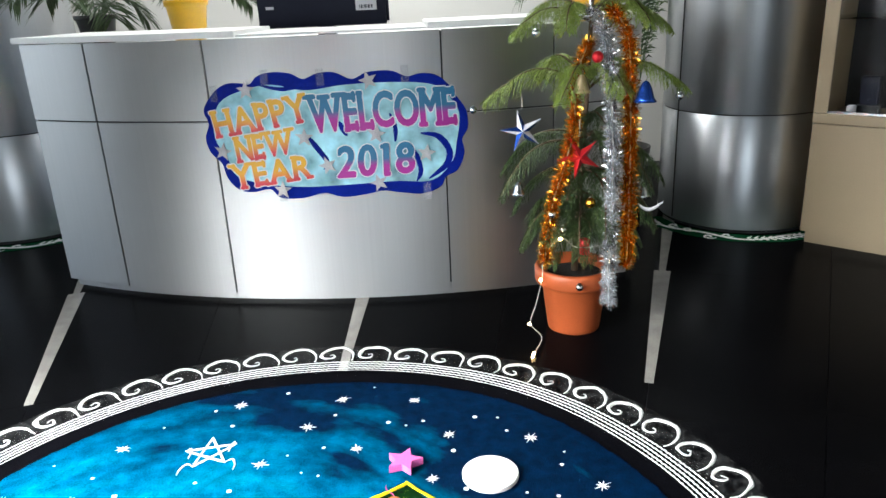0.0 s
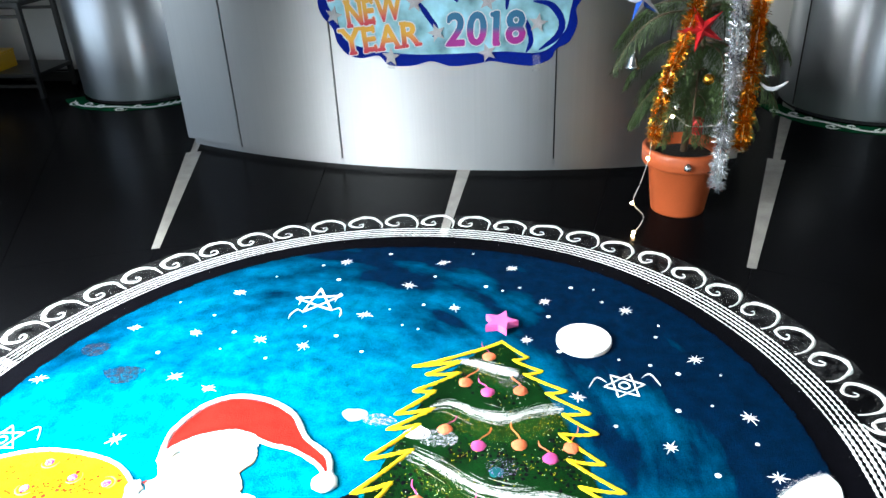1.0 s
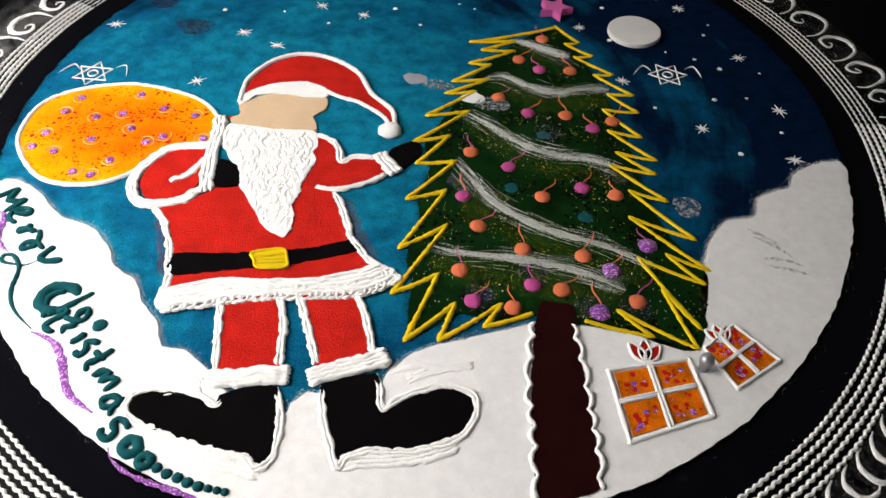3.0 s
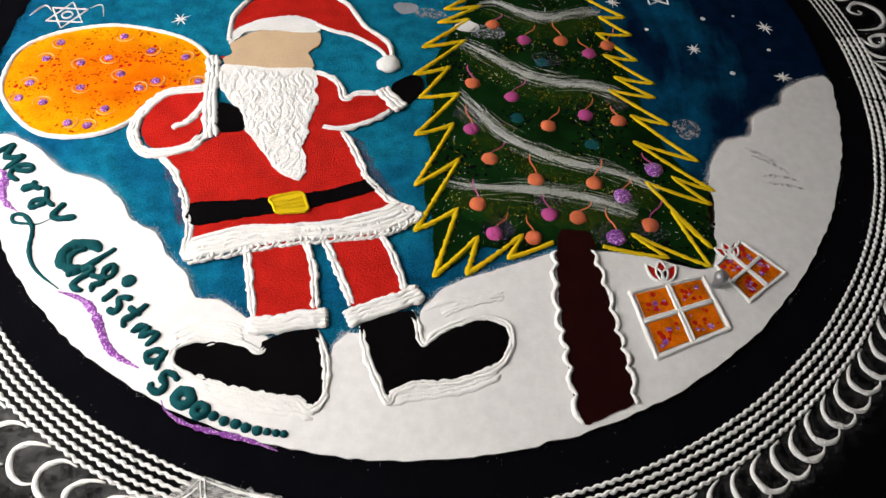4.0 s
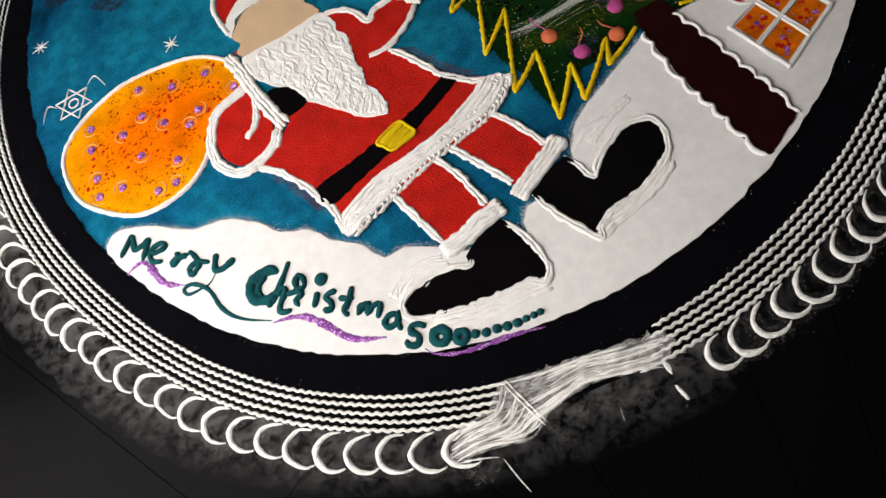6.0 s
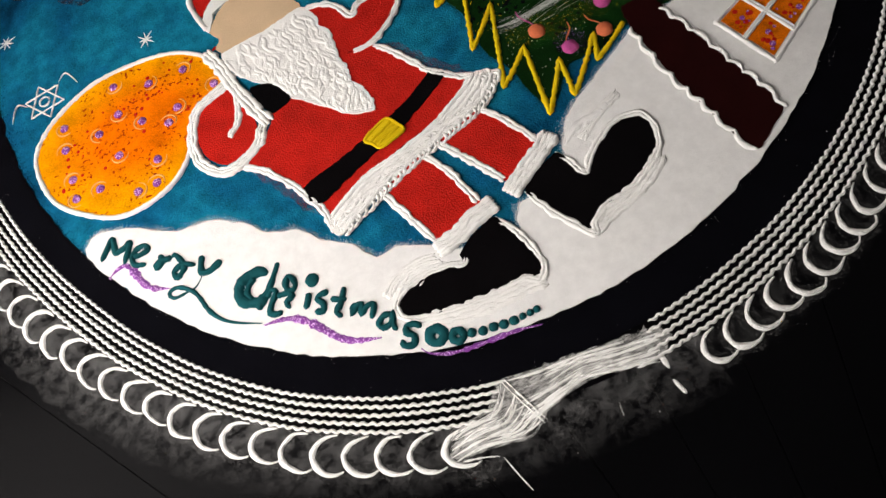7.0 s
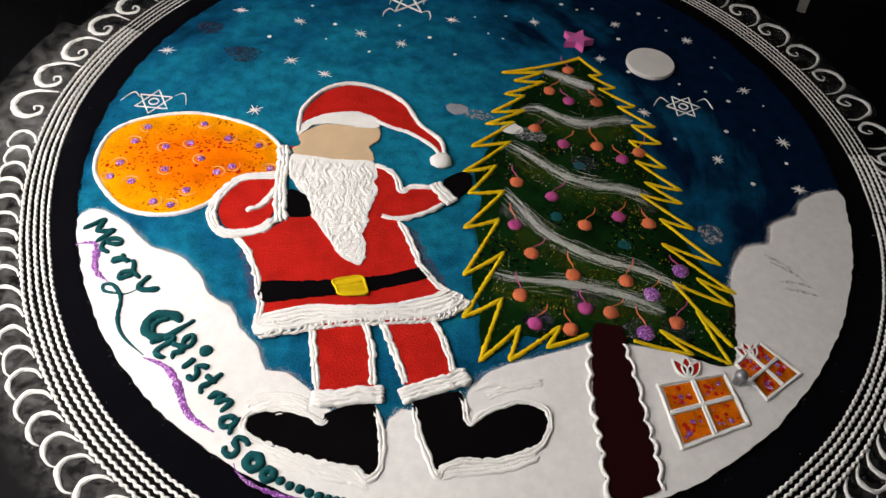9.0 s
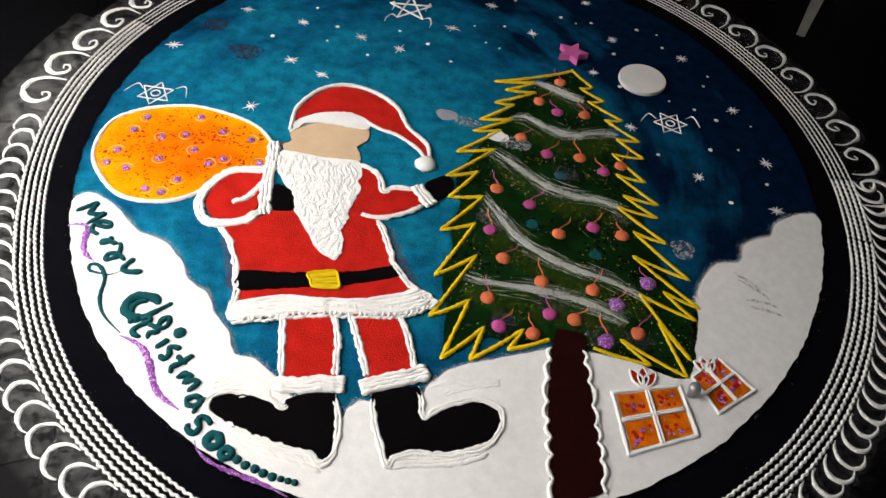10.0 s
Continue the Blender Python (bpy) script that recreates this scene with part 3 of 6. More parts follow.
for k in range(5):
    line = []
    for i in range(3600):
        a = 2 * math.pi * i / 3600
        if smudge(a + 0.012 * (k - 2) + 0.02 * noise.noise(Vector((k * 5.1, 0, 0)))) > 0.75:
            if line and len(line) > 5:
                part("wavy_line", ridge(line, 0.0058, 0.0045, 0.001, 0.006, 0.16, lump=120), WHITE, rangoli, smooth=True)
            line = []
            continue
        if i in (120, 1650) and len(line) > 5:
            part("wavy_line", ridge(line, 0.0038 if i == 1650 else 0.0062, 0.0016 if i == 1650 else 0.0034, 0.001, 0.004, 0.15, lump=120), WHITE, rangoli, smooth=True)
            line = line[-1:]
        wob = 0.0015 * math.sin(a * 400 + k * 0.9 + 0.8 * noise.noise(Vector((a * 20, k, 0)))) * (1 - smudge(a)) + 0.002 * noise.noise(Vector((a * 9, k * 3.0, 4)))
        line.append(polar(a, 0.078 + 0.0138 * k + wob))
    part("wavy_line", ridge(line, 0.0058, 0.0045, 0.001, 0.006, 0.16, lump=120), WHITE, rangoli, smooth=True)


def border_stroke(name, shape, a, width, height, size_u, size_v, base):
    pts = []
    for u, v in shape:
        pts.append(polar(a + u * size_u, base + v * size_v))
    part(name, ridge(spline(pts, step=0.005), width, height, 0.001, 0.4, 0.25, lump=70), WHITE, rangoli, smooth=True)
    part("spilled_powder", ridge(spline(pts, step=0.008), width * 2.7, 0.0004, 0.0009, 0.2, 0.25, lump=60, prof=4), SPILL, rangoli, "thin spilled white powder")


CURL = [(0.34, 0.40), (0.42, 0.47), (0.49, 0.34), (0.38, 0.19), (0.2, 0.24), (0.1, 0.5), (0.2, 0.8), (0.45, 0.98), (0.72, 0.93), (0.91, 0.65), (0.98, 0.3), (0.97, 0.03)]
rng = random.Random(4)
n_curl = 29
for i in range(n_curl):
    a = radians(188 - i * 6.25)
    border_stroke("border_curl", [(u + rng.uniform(-0.03, 0.03), v + rng.uniform(-0.03, 0.03)) for u, v in CURL], a, 0.0155 if i < 9 else 0.0125, 0.004, -radians(6.1), (0.088 if i < 9 else 0.093) + rng.uniform(-0.006, 0.006), 0.142)
LOOP = [(0.85, 0.02), (0.48, 0.1), (0.2, 0.3), (0.1, 0.56), (0.22, 0.82), (0.52, 0.98), (0.88, 1.0), (1.12, 0.9)]
deg, steps = 190.0, []
while deg < 372:
    steps.append(deg)
    deg += 2.85 if deg < 262 else 2.25
for i, deg in enumerate(steps):
    a = radians(deg)
    if smudge(a + 0.02) > 0.1 or smudge(a - 0.02) > 0.3:
        continue
    border_stroke("border_loop", [(u + rng.uniform(-0.03, 0.03), v + rng.uniform(-0.025, 0.025)) for u, v in LOOP], a, 0.0105, 0.0035, radians(2.9 if deg < 262 else 2.4), 0.059 + rng.uniform(-0.005, 0.005), 0.138)


def dust_ring(a0, a1, in_, out_, z, name, material):
    n = 150
    bm = bmesh.new()
    rows = []
    for i in range(n + 1):
        a = radians(a0 + (a1 - a0) * i / n)
        p, q = polar(a, in_), polar(a, out_ + 0.01 * noise.noise(Vector((a * 30, 0, 0))))
        rows.append((bm.verts.new((p.x, p.y, z)), bm.verts.new((q.x, q.y, z))))
    for a, b in zip(rows, rows[1:]):
        bm.faces.new((a[0], a[1], b[1], b[0]))
    return part(name, bm, material, rangoli, "thin dusting of white powder")


dust_ring(186, 276, 0.13, 0.26, 0.0007, "powder_dusting", DUST)
dust_ring(276, 352, 0.13, 0.235, 0.0007, "powder_dusting", fade_out(dusting("thin_white_dusting", (0.7, 0.7, 0.7), 0.07, 0.45, 0.8, 35), 1.1, 1.17))
dust_ring(168, 196, 0.14, 0.3, 0.0009, "powder_haze", fade_out(HAZE, 1.12, 1.26))
dust_ring(20, 182, 0.13, 0.25, 0.0007, "powder_dusting", dusting("faint_dusting", (0.7, 0.7, 0.7), 0.1, 0.45, 0.8, 30))


def fill(name, pts, z, material, label="", base=0.004):
    return part(name, slab(pts, base, z), material, rangoli, label)


def stroke(name, pts, width, height, z, material=None, taper=0.0, label="", ragged=0.2, lump=110, closed=False):
    return part(name, ridge(spline([(*p, 0) for p in pts], closed, 0.004), width, height, z, taper, ragged, closed=closed, lump=lump), material or WHITE, rangoli, label, True)


def curls(name, pts, size, height, z, seed=3):
    """A line piped as a row of small overlapping loops, like icing."""
    rr = random.Random(seed)
    line = spline([(*p, 0) for p in pts], False, 0.004)
    gap = max(2, int(size * 0.75 / 0.004))
    for i in range(0, len(line) - gap, gap):
        q, d = line[i], (line[i + gap] - line[i]).normalized()
        n, turn = Vector((-d.y, d.x, 0)), rr.uniform(0.8, 1.2)
        loop = [q + d * size * (0.62 * math.cos(2.6 - 0.42 * k) + 0.3) * turn + n * size * 0.5 * math.sin(2.6 - 0.42 * k) * turn for k in range(13)]
        loop_mesh = ridge(loop, size * 0.42, height * rr.uniform(0.8, 1.15), z, 0.15, 0.3, lump=90, bm=bmesh.new())
        part(name, loop_mesh, WHITE, rangoli, "", True)


def scaly(name, pts, width, height, z, n=3, label=""):
    """A thick line piped in several overlapping strands."""
    bm = bmesh.new()
    line = spline([(*p, 0) for p in pts], False, 0.004)
    for k in range(n):
        off = (k - (n - 1) / 2) * width / n
        moved = []
        for i, q in enumerate(line):
            a, b = line[max(i - 1, 0)], line[min(i + 1, len(line) - 1)]
            d = (b - a).normalized()
            w = off + 0.003 * noise.noise(q * 55 + Vector((0, 0, k))) + 0.002 * noise.noise(q * 140 + Vector((0, 0, k)))
            moved.append((q.x - d.y * w, q.y + d.x * w, 0))
        ridge(moved, width / n * 1.55, height * 0.75, z, 0.06, 0.35, bm, lump=90)
    return part(name, bm, WHITE, rangoli, label, True)


# snow along the lower rim
SNOW_TOP = [(-1.162, 0.507), (-1.133, 0.529), (-1.073, 0.509), (-1.007, 0.469), (-0.975, 0.449), (-0.914, 0.441), (-0.85, 0.396), (-0.814, 0.355), (-0.763, 0.335), (-0.726, 0.289), (-0.682, 0.258), (-0.65, 0.211), (-0.609, 0.212), (-0.556, 0.184), (-0.49, 0.144), (-0.41, 0.126), (-0.397, 0.154), (-0.38, 0.178), (-0.355, 0.181), (-0.272, 0.21), (-0.262, 0.239), (-0.237, 0.28), (-0.192, 0.314), (-0.117, 0.353), (-0.034, 0.395), (0.03, 0.409), (0.113, 0.41), (0.172, 0.413), (0.236, 0.4), (0.263, 0.452), (0.255, 0.523), (0.267, 0.621), (0.281, 0.675), (0.314, 0.734), (0.367, 0.759), (0.379, 0.815), (0.42, 0.85), (0.447, 0.867), (0.46, 0.91), (0.502, 0.95), (0.557, 0.975)]
a0 = math.atan2(SNOW_TOP[-1][1] - RY, SNOW_TOP[-1][0] - RX)
a1 = math.atan2(SNOW_TOP[0][1] - RY, SNOW_TOP[0][0] - RX)
top_line = [tuple(q[:2]) for q in spline([(*p, 0) for p in SNOW_TOP], False, 0.012)]
rim = [tuple(polar(a0 + (a1 - a0) * i / 150, 0.003)[:2]) for i in range(1, 150)]
part("snow_bank", slab(top_line + rim, 0.004, 0.0075, False, 0.003), SNOW_M, rangoli, "white powder snow bank")
halo = spline([(*p, 0) for p in SNOW_TOP], False, 0.004)
rg = random.Random(21)


def grains(bm, q, s, z):
    """One loose grain of powder."""
    t = rg.uniform(0, 6.28)
    v = [bm.verts.new((q[0] + s * math.cos(t + j * 2.1), q[1] + s * math.sin(t + j * 2.1), z)) for j in range(3)]
    tip = bm.verts.new((q[0], q[1], z + s))
    for i in range(3):
        bm.faces.new((v[i], v[(i + 1) % 3], tip))


bm = bmesh.new()
for k in range(30000):
    q = rg.choice(halo)
    a, d = rg.uniform(0, 6.28), abs(rg.gauss(0, 0.006))
    grains(bm, (q.x + d * math.cos(a), q.y + d * math.sin(a)), rg.uniform(0.0004, 0.0009), 0.0046)
tagged(part("grain_fringe", bm, WHITE, rangoli, "loose white grains at the snow's soft edge"), kind="stuff")
stroke("snow_drift_line", [(-0.257, 0.24), (-0.217, 0.267), (-0.171, 0.27), (-0.124, 0.297)], 0.016, 0.003, 0.007, SNOW_M, 0.3)
SCUFF = dusting("scuffed_snow", (0.33, 0.33, 0.34), 0.75, 0.4, 0.7, 160)
for pts in ([(0.349, 0.72), (0.38, 0.704), (0.412, 0.687)], [(0.36, 0.7), (0.4, 0.683), (0.43, 0.66)], [(0.377, 0.628), (0.415, 0.628), (0.457, 0.622)], [(0.375, 0.645), (0.42, 0.65), (0.45, 0.64)]):
    stroke("scratch", pts, 0.009, 0.0008, 0.0076, SCUFF, 0.4, "grey scratch in the snow", 0.6)

# the decorated tree
fill("tree_crown", [(-0.103, 1.366), (-0.177, 1.29), (-0.254, 1.158), (-0.282, 1.033), (-0.31, 0.921), (-0.331, 0.832), (-0.304, 0.755), (-0.308, 0.668), (-0.289, 0.593), (-0.293, 0.507), (-0.27, 0.45), (-0.259, 0.377), (-0.236, 0.327), (-0.171, 0.388), (-0.099, 0.391), (-0.036, 0.414), (0.053, 0.415), (0.125, 0.414), (0.244, 0.4), (0.265, 0.511), (0.267, 0.581), (0.226, 0.625), (0.157, 0.743), (0.115, 0.904), (0.052, 1.081), (-0.024, 1.242)], 0.0075, GREEN, "dark green powder tree crown")
CROWN_GLOW = [(-0.244, 1.101), (-0.199, 1.116), (-0.133, 1.088), (-0.07, 1.078), (-0.012, 1.108), (0.052, 1.122)], [(-0.268, 0.961), (-0.199, 0.923), (-0.119, 0.873), (-0.045, 0.855), (0.026, 0.857), (0.091, 0.837)], [(-0.258, 0.785), (-0.209, 0.736), (-0.16, 0.685), (-0.086, 0.644), (-0.018, 0.624), (0.074, 0.609), (0.165, 0.575)], [(-0.258, 0.539), (-0.211, 0.531), (-0.122, 0.537), (-0.034, 0.54), (0.042, 0.532), (0.119, 0.507)], [(-0.2, 1.277), (-0.157, 1.27), (-0.106, 1.249), (-0.053, 1.235)]
rh = random.Random(15)
for w, pts in zip((0.034, 0.036, 0.04, 0.04, 0.022), CROWN_GLOW):
    line = spline([(*p, 0) for p in pts], False, 0.008)
    low = [(q.x + 0.012, q.y - 0.035, 0) for q in line]
    part("yellow_speckle", ridge(low, w * 2.4, 0.0006, 0.0077, 0.2, 0.2, prof=3), GOLD_DUST, rangoli, "speckled yellow powder shading")
    part("green_brushing", ridge([(q.x + 0.01, q.y - 0.045, 0) for q in line], w * 2.6, 0.0005, 0.00755, 0.25, 0.3, lump=30, prof=4), GREEN_BRUSH, rangoli, "brighter green brushed powder")
    part("white_garland", ridge(line, w * 0.42, 0.001, 0.0083, 0.4, 0.4, lump=50), TINSEL_ON_TREE, rangoli, "brushed white powder garland", True)
    hairs = bmesh.new()
    for _ in range(150):
        off, first = rh.gauss(0, w * 0.3), rh.randrange(0, len(line) - 5)
        run = line[first:first + rh.randrange(4, 14)]
        tilt = rh.uniform(-0.006, 0.008)
        ridge([(q.x + 0.3 * off, q.y + off + tilt * k / 6 + 0.001 * noise.noise(q * 90), 0) for k, q in enumerate(run)], rh.uniform(0.0006, 0.0017), 0.0009, 0.0084, 0.4, 0.4, hairs, prof=3)
    tagged(part("garland_wisp", hairs, WISP, rangoli, "fine wisps of white powder"), kind="stuff")
for name, pts in (("zigzag_outline", [(-0.103, 1.366), (-0.18, 1.314), (-0.308, 1.246), (-0.195, 1.279), (-0.272, 1.218), (-0.193, 1.231), (-0.29, 1.154), (-0.241, 1.158), (-0.317, 1.07), (-0.235, 1.097), (-0.325, 1.019), (-0.257, 1.041), (-0.351, 0.926), (-0.258, 0.964), (-0.356, 0.831), (-0.284, 0.868), (-0.334, 0.762), (-0.254, 0.787), (-0.329, 0.652), (-0.256, 0.693), (-0.311, 0.518), (-0.234, 0.597), (-0.297, 0.408), (-0.224, 0.471), (-0.25, 0.312), (-0.18, 0.41), (-0.192, 0.325), (-0.099, 0.426), (-0.12, 0.371), (-0.037, 0.421)]), ("zigzag_outline", [(-0.104, 1.371), (-0.034, 1.306), (-0.07, 1.293), (0.003, 1.254), (-0.04, 1.239), (0.059, 1.185), (0.013, 1.173), (0.11, 1.112), (0.05, 1.104), (0.124, 1.047), (0.044, 1.04), (0.133, 0.958), (0.06, 0.965), (0.169, 0.886), (0.082, 0.894), (0.169, 0.841), (0.069, 0.85), (0.194, 0.763), (0.115, 0.777), (0.247, 0.666), (0.119, 0.7), (0.272, 0.59), (0.191, 0.615), (0.264, 0.554), (0.139, 0.592), (0.255, 0.447), (0.185, 0.526), (0.248, 0.404), (0.107, 0.459), (0.172, 0.413), (0.047, 0.423)])):
    line = []
    for a, b in zip(pts, pts[1:]):
        n = max(3, int((Vector(b) - Vector(a)).length / 0.004))
        mid = Vector((a[0] + b[0], a[1] + b[1], 0)) / 2 + Vector((0, -0.006, 0))
        for i in range(n):
            t = i / n
            line.append(Vector((*a, 0)) * (1 - t) ** 2 + mid * 2 * t * (1 - t) + Vector((*b, 0)) * t * t)
    part(name, ridge(line, 0.01 if pts[1][0] < pts[0][0] else 0.0078, 0.004, 0.0072, 0.0, 0.32, lump=170), YELLOW, rangoli, "yellow powder zigzag outline", True)
rs0 = random.Random(5)
for name, m, r, pts in (("orange_ball", CORAL, 0.017, [(-0.129, 1.301), (-0.175, 1.195), (-0.045, 1.176), (-0.2, 1.031), (-0.039, 0.998), (0.068, 1), (-0.228, 0.823), (-0.059, 0.719), (0.088, 0.757), (-0.173, 0.608), (-0.079, 0.566), (0.036, 0.575), (-0.187, 0.488), (0.005, 0.483), (-0.077, 0.423), (0.142, 0.485)]), ("pink_ball", PINK_M, 0.0165, [(-0.12, 1.164), (-0.124, 0.987), (0.026, 0.965), (-0.14, 0.794), (-0.218, 0.684), (0.018, 0.763), (-0.049, 0.482), (-0.15, 0.422)]), ("purple_ball", PURPLE_M, 0.019, [(0.156, 0.628), (0.091, 0.549), (0.077, 0.446)]), ("teal_ball", TEAL, 0.016, [(-0.081, 0.917), (-0.126, 0.732), (0.032, 0.679)])):
    for k, p in enumerate(pts):
        part(name, blob((*p, 0.007), r, 0.0075 if m != TEAL else 0.002, seed=k), m, rangoli, smooth=True)
        if m != TEAL:
            s = 1 if k % 2 else -1
            ln, bend = rs0.uniform(0.045, 0.075), rs0.uniform(0.012, 0.024) * s
            part("hook_line", ridge(spline([(p[0] - 0.003 * s, p[1] + 0.011, 0), (p[0] + bend * 0.2, p[1] + 0.4 * ln, 0), (p[0] + bend, p[1] + 0.7 * ln, 0), (p[0] + bend * 1.1, p[1] + ln, 0)]), 0.0028, 0.0018, 0.0078, 0.2, prof=4), CORAL if k % 3 else PINK_M, rangoli)
for p in [(-0.227, 0.721), (-0.048, 0.506), (-0.142, 0.433), (0.062, 0.454), (0.145, 0.47), (0.092, 0.817), (-0.07, 1.214), (-0.068, 0.931)]:
    part("glitter_patch", slab([(p[0] + 0.032 * math.cos(k) * (1 + 0.3 * math.sin(3 * k)), p[1] + 0.028 * math.sin(k)) for k in range(6)], 0.0084, 0.0088, True, 0.006), GLIT_W, rangoli, "scattered glitter")
crown = [(-0.103, 1.366), (-0.177, 1.29), (-0.254, 1.158), (-0.282, 1.033), (-0.31, 0.921), (-0.331, 0.832), (-0.304, 0.755), (-0.308, 0.668), (-0.289, 0.593), (-0.293, 0.507), (-0.27, 0.45), (-0.259, 0.377), (-0.236, 0.327), (-0.171, 0.388), (-0.099, 0.391), (-0.036, 0.414), (0.053, 0.415), (0.125, 0.414), (0.244, 0.4), (0.265, 0.511), (0.267, 0.581), (0.226, 0.625), (0.157, 0.743), (0.115, 0.904), (0.052, 1.081), (-0.024, 1.242)]


def inside(poly, x, y):
    hit = False
    for (x0, y0), (x1, y1) in zip(poly, poly[1:] + poly[:1]):
        if (y0 > y) != (y1 > y) and x < (x1 - x0) * (y - y0) / (y1 - y0) + x0:
            hit = not hit
    return hit


rf = random.Random(31)
for nm, m, count in (("white_dusting", WHITE, 330), ("gold_dusting", YELLOW, 520), ("dark_dusting", BLACK_P, 900)):
    bm, left = bmesh.new(), count
    while left:
        x, y = rf.uniform(min(p[0] for p in crown), max(p[0] for p in crown)), rf.uniform(min(p[1] for p in crown), max(p[1] for p in crown))
        if not inside(crown, x, y) or noise.noise(Vector((x * 11, y * 11, len(nm)))) < rf.uniform(-0.1, 0.35):
            continue
        r, a = rf.uniform(0.0005, 0.0012) * (4.5 if m == BLACK_P else 1), rf.uniform(0, 6)
        top = bm.verts.new((x, y, 0.0096 if m != BLACK_P else 0.0084))
        rim = [bm.verts.new((x + r * math.cos(a + k * 1.57), y + r * math.sin(a + k * 1.57), 0.0078)) for k in range(4)]
        for k in range(4):
            bm.faces.new((rim[k], rim[(k + 1) % 4], top))
        left -= 1
    tagged(part(nm, bm, m, rangoli, "scattered powder grains"), kind="stuff")
rg = random.Random(77)


def fringe(line, count, spread, z, material, label):
    """Loose grains strewn over a shape's edge."""
    bm = bmesh.new()
    for _ in range(count):
        q, turn, d = rg.choice(line), rg.uniform(0, 6.28), abs(rg.gauss(0, spread))
        grains(bm, (q[0] + d * math.cos(turn), q[1] + d * math.sin(turn)), rg.uniform(0.0005, 0.0012), z)
    tagged(part("grain_fringe", bm, material, rangoli, label), kind="stuff")


fringe(spline([(*p, 0) for p in crown], True, 0.004), 9000, 0.009, 0.0046, GREEN, "loose dark green grains at the tree's edge")
fringe(edge, 12000, 0.01, 0.0046, BLACK_P, "loose black grains at the picture's rim")
fill("tree_trunk", [(-0.03, 0.442), (-0.002, 0.45), (0.03, 0.443), (0.051, 0.344), (0.075, 0.246), (0.09, 0.177), (0.099, 0.121), (0.058, 0.091), (0.018, 0.069), (-0.003, 0.133), (-0.021, 0.244), (-0.032, 0.355)], 0.0095, BROWN, "dark brown powder trunk")
for k, side in enumerate(([(-0.036, 0.4), (-0.035, 0.33), (-0.027, 0.256), (-0.012, 0.193), (0.003, 0.106), (0.016, 0.066)], [(0.031, 0.41), (0.057, 0.33), (0.075, 0.246), (0.092, 0.18), (0.102, 0.112)])):
    line = spline([(*p, 0) for p in side], False, 0.003)
    way, edge_line = 0.0, []
    for p, q in zip(line, line[1:]):
        d = (q - p).normalized()
        way += (q - p).length
        edge_line.append(p + Vector((-d.y, d.x, 0)) * (1 if k else -1) * 0.009 * (abs(math.sin(way * 75 + 0.6 * math.sin(way * 31))) - 0.5))
    part("trunk_outline", ridge(edge_line, 0.0085, 0.005, 0.008, 0.03, 0.35, lump=80), WHITE, rangoli, "scalloped white powder line", True)

# the figure: plain coloured shapes
sk = [(-1.184, 0.623), (-1.214, 0.694), (-1.214, 0.772), (-1.17, 0.829), (-1.096, 0.87), (-1.025, 0.886), (-0.928, 0.878), (-0.856, 0.854), (-0.8, 0.804), (-0.772, 0.748), (-0.79, 0.726), (-0.839, 0.704), (-0.879, 0.663), (-0.908, 0.599), (-0.957, 0.555), (-1.031, 0.536), (-1.101, 0.552)]
fill("gift_sack", sk, 0.0078, sack_powder(sum(p[0] for p in sk) / len(sk), sum(p[1] for p in sk) / len(sk)), "orange powder sack with pink dots")
stroke("sack_outline", [(-1.184, 0.623), (-1.214, 0.694), (-1.214, 0.772), (-1.17, 0.829), (-1.096, 0.87), (-1.025, 0.886), (-0.928, 0.878), (-0.856, 0.854), (-0.8, 0.804), (-0.772, 0.748), (-0.79, 0.726), (-0.839, 0.704), (-0.879, 0.663), (-0.908, 0.599), (-0.957, 0.555), (-1.031, 0.536), (-1.101, 0.552)], 0.011, 0.006, 0.006, closed=True)
for k, p in enumerate([(-1.149, 0.753), (-1.071, 0.751), (-1.02, 0.776), (-0.938, 0.814), (-0.859, 0.806), (-1.15, 0.675), (-0.976, 0.731), (-1.043, 0.678), (-0.897, 0.722), (-0.924, 0.696), (-1.1, 0.624), (-1.153, 0.628), (-0.97, 0.625), (-1.027, 0.575), (-0.986, 0.574), (-0.808, 0.735), (-1.14, 0.808), (-1.013, 0.85)]):
    part("sack_dot", blob((*p, 0.0075), 0.0098, 0.004, seed=k), PURPLE_M, rangoli, smooth=True)
    ph = k * 1.3
    part("sack_swirl", ridge([(p[0] + (0.016 + 0.0004 * j) * math.cos(ph + 0.3 * j), p[1] + (0.014 + 0.0005 * j) * math.sin(ph + 0.3 * j), 0) for j in range(12)], 0.0034, 0.0022, 0.0076, 0.3), PALE_SW, rangoli)
rs = random.Random(11)
for k in range(130):
    p = (rs.uniform(-1.22, -0.7), rs.uniform(0.52, 0.94))
    if abs((p[0] + 0.96) / 0.26) ** 2 + abs((p[1] - 0.735 - 0.18 * (p[0] + 0.96)) / 0.13) ** 2 < 0.8:
        part("sack_fleck", blob((*p, 0.0076), rs.uniform(0.002, 0.005), 0.0012, seed=k), RED, rangoli)
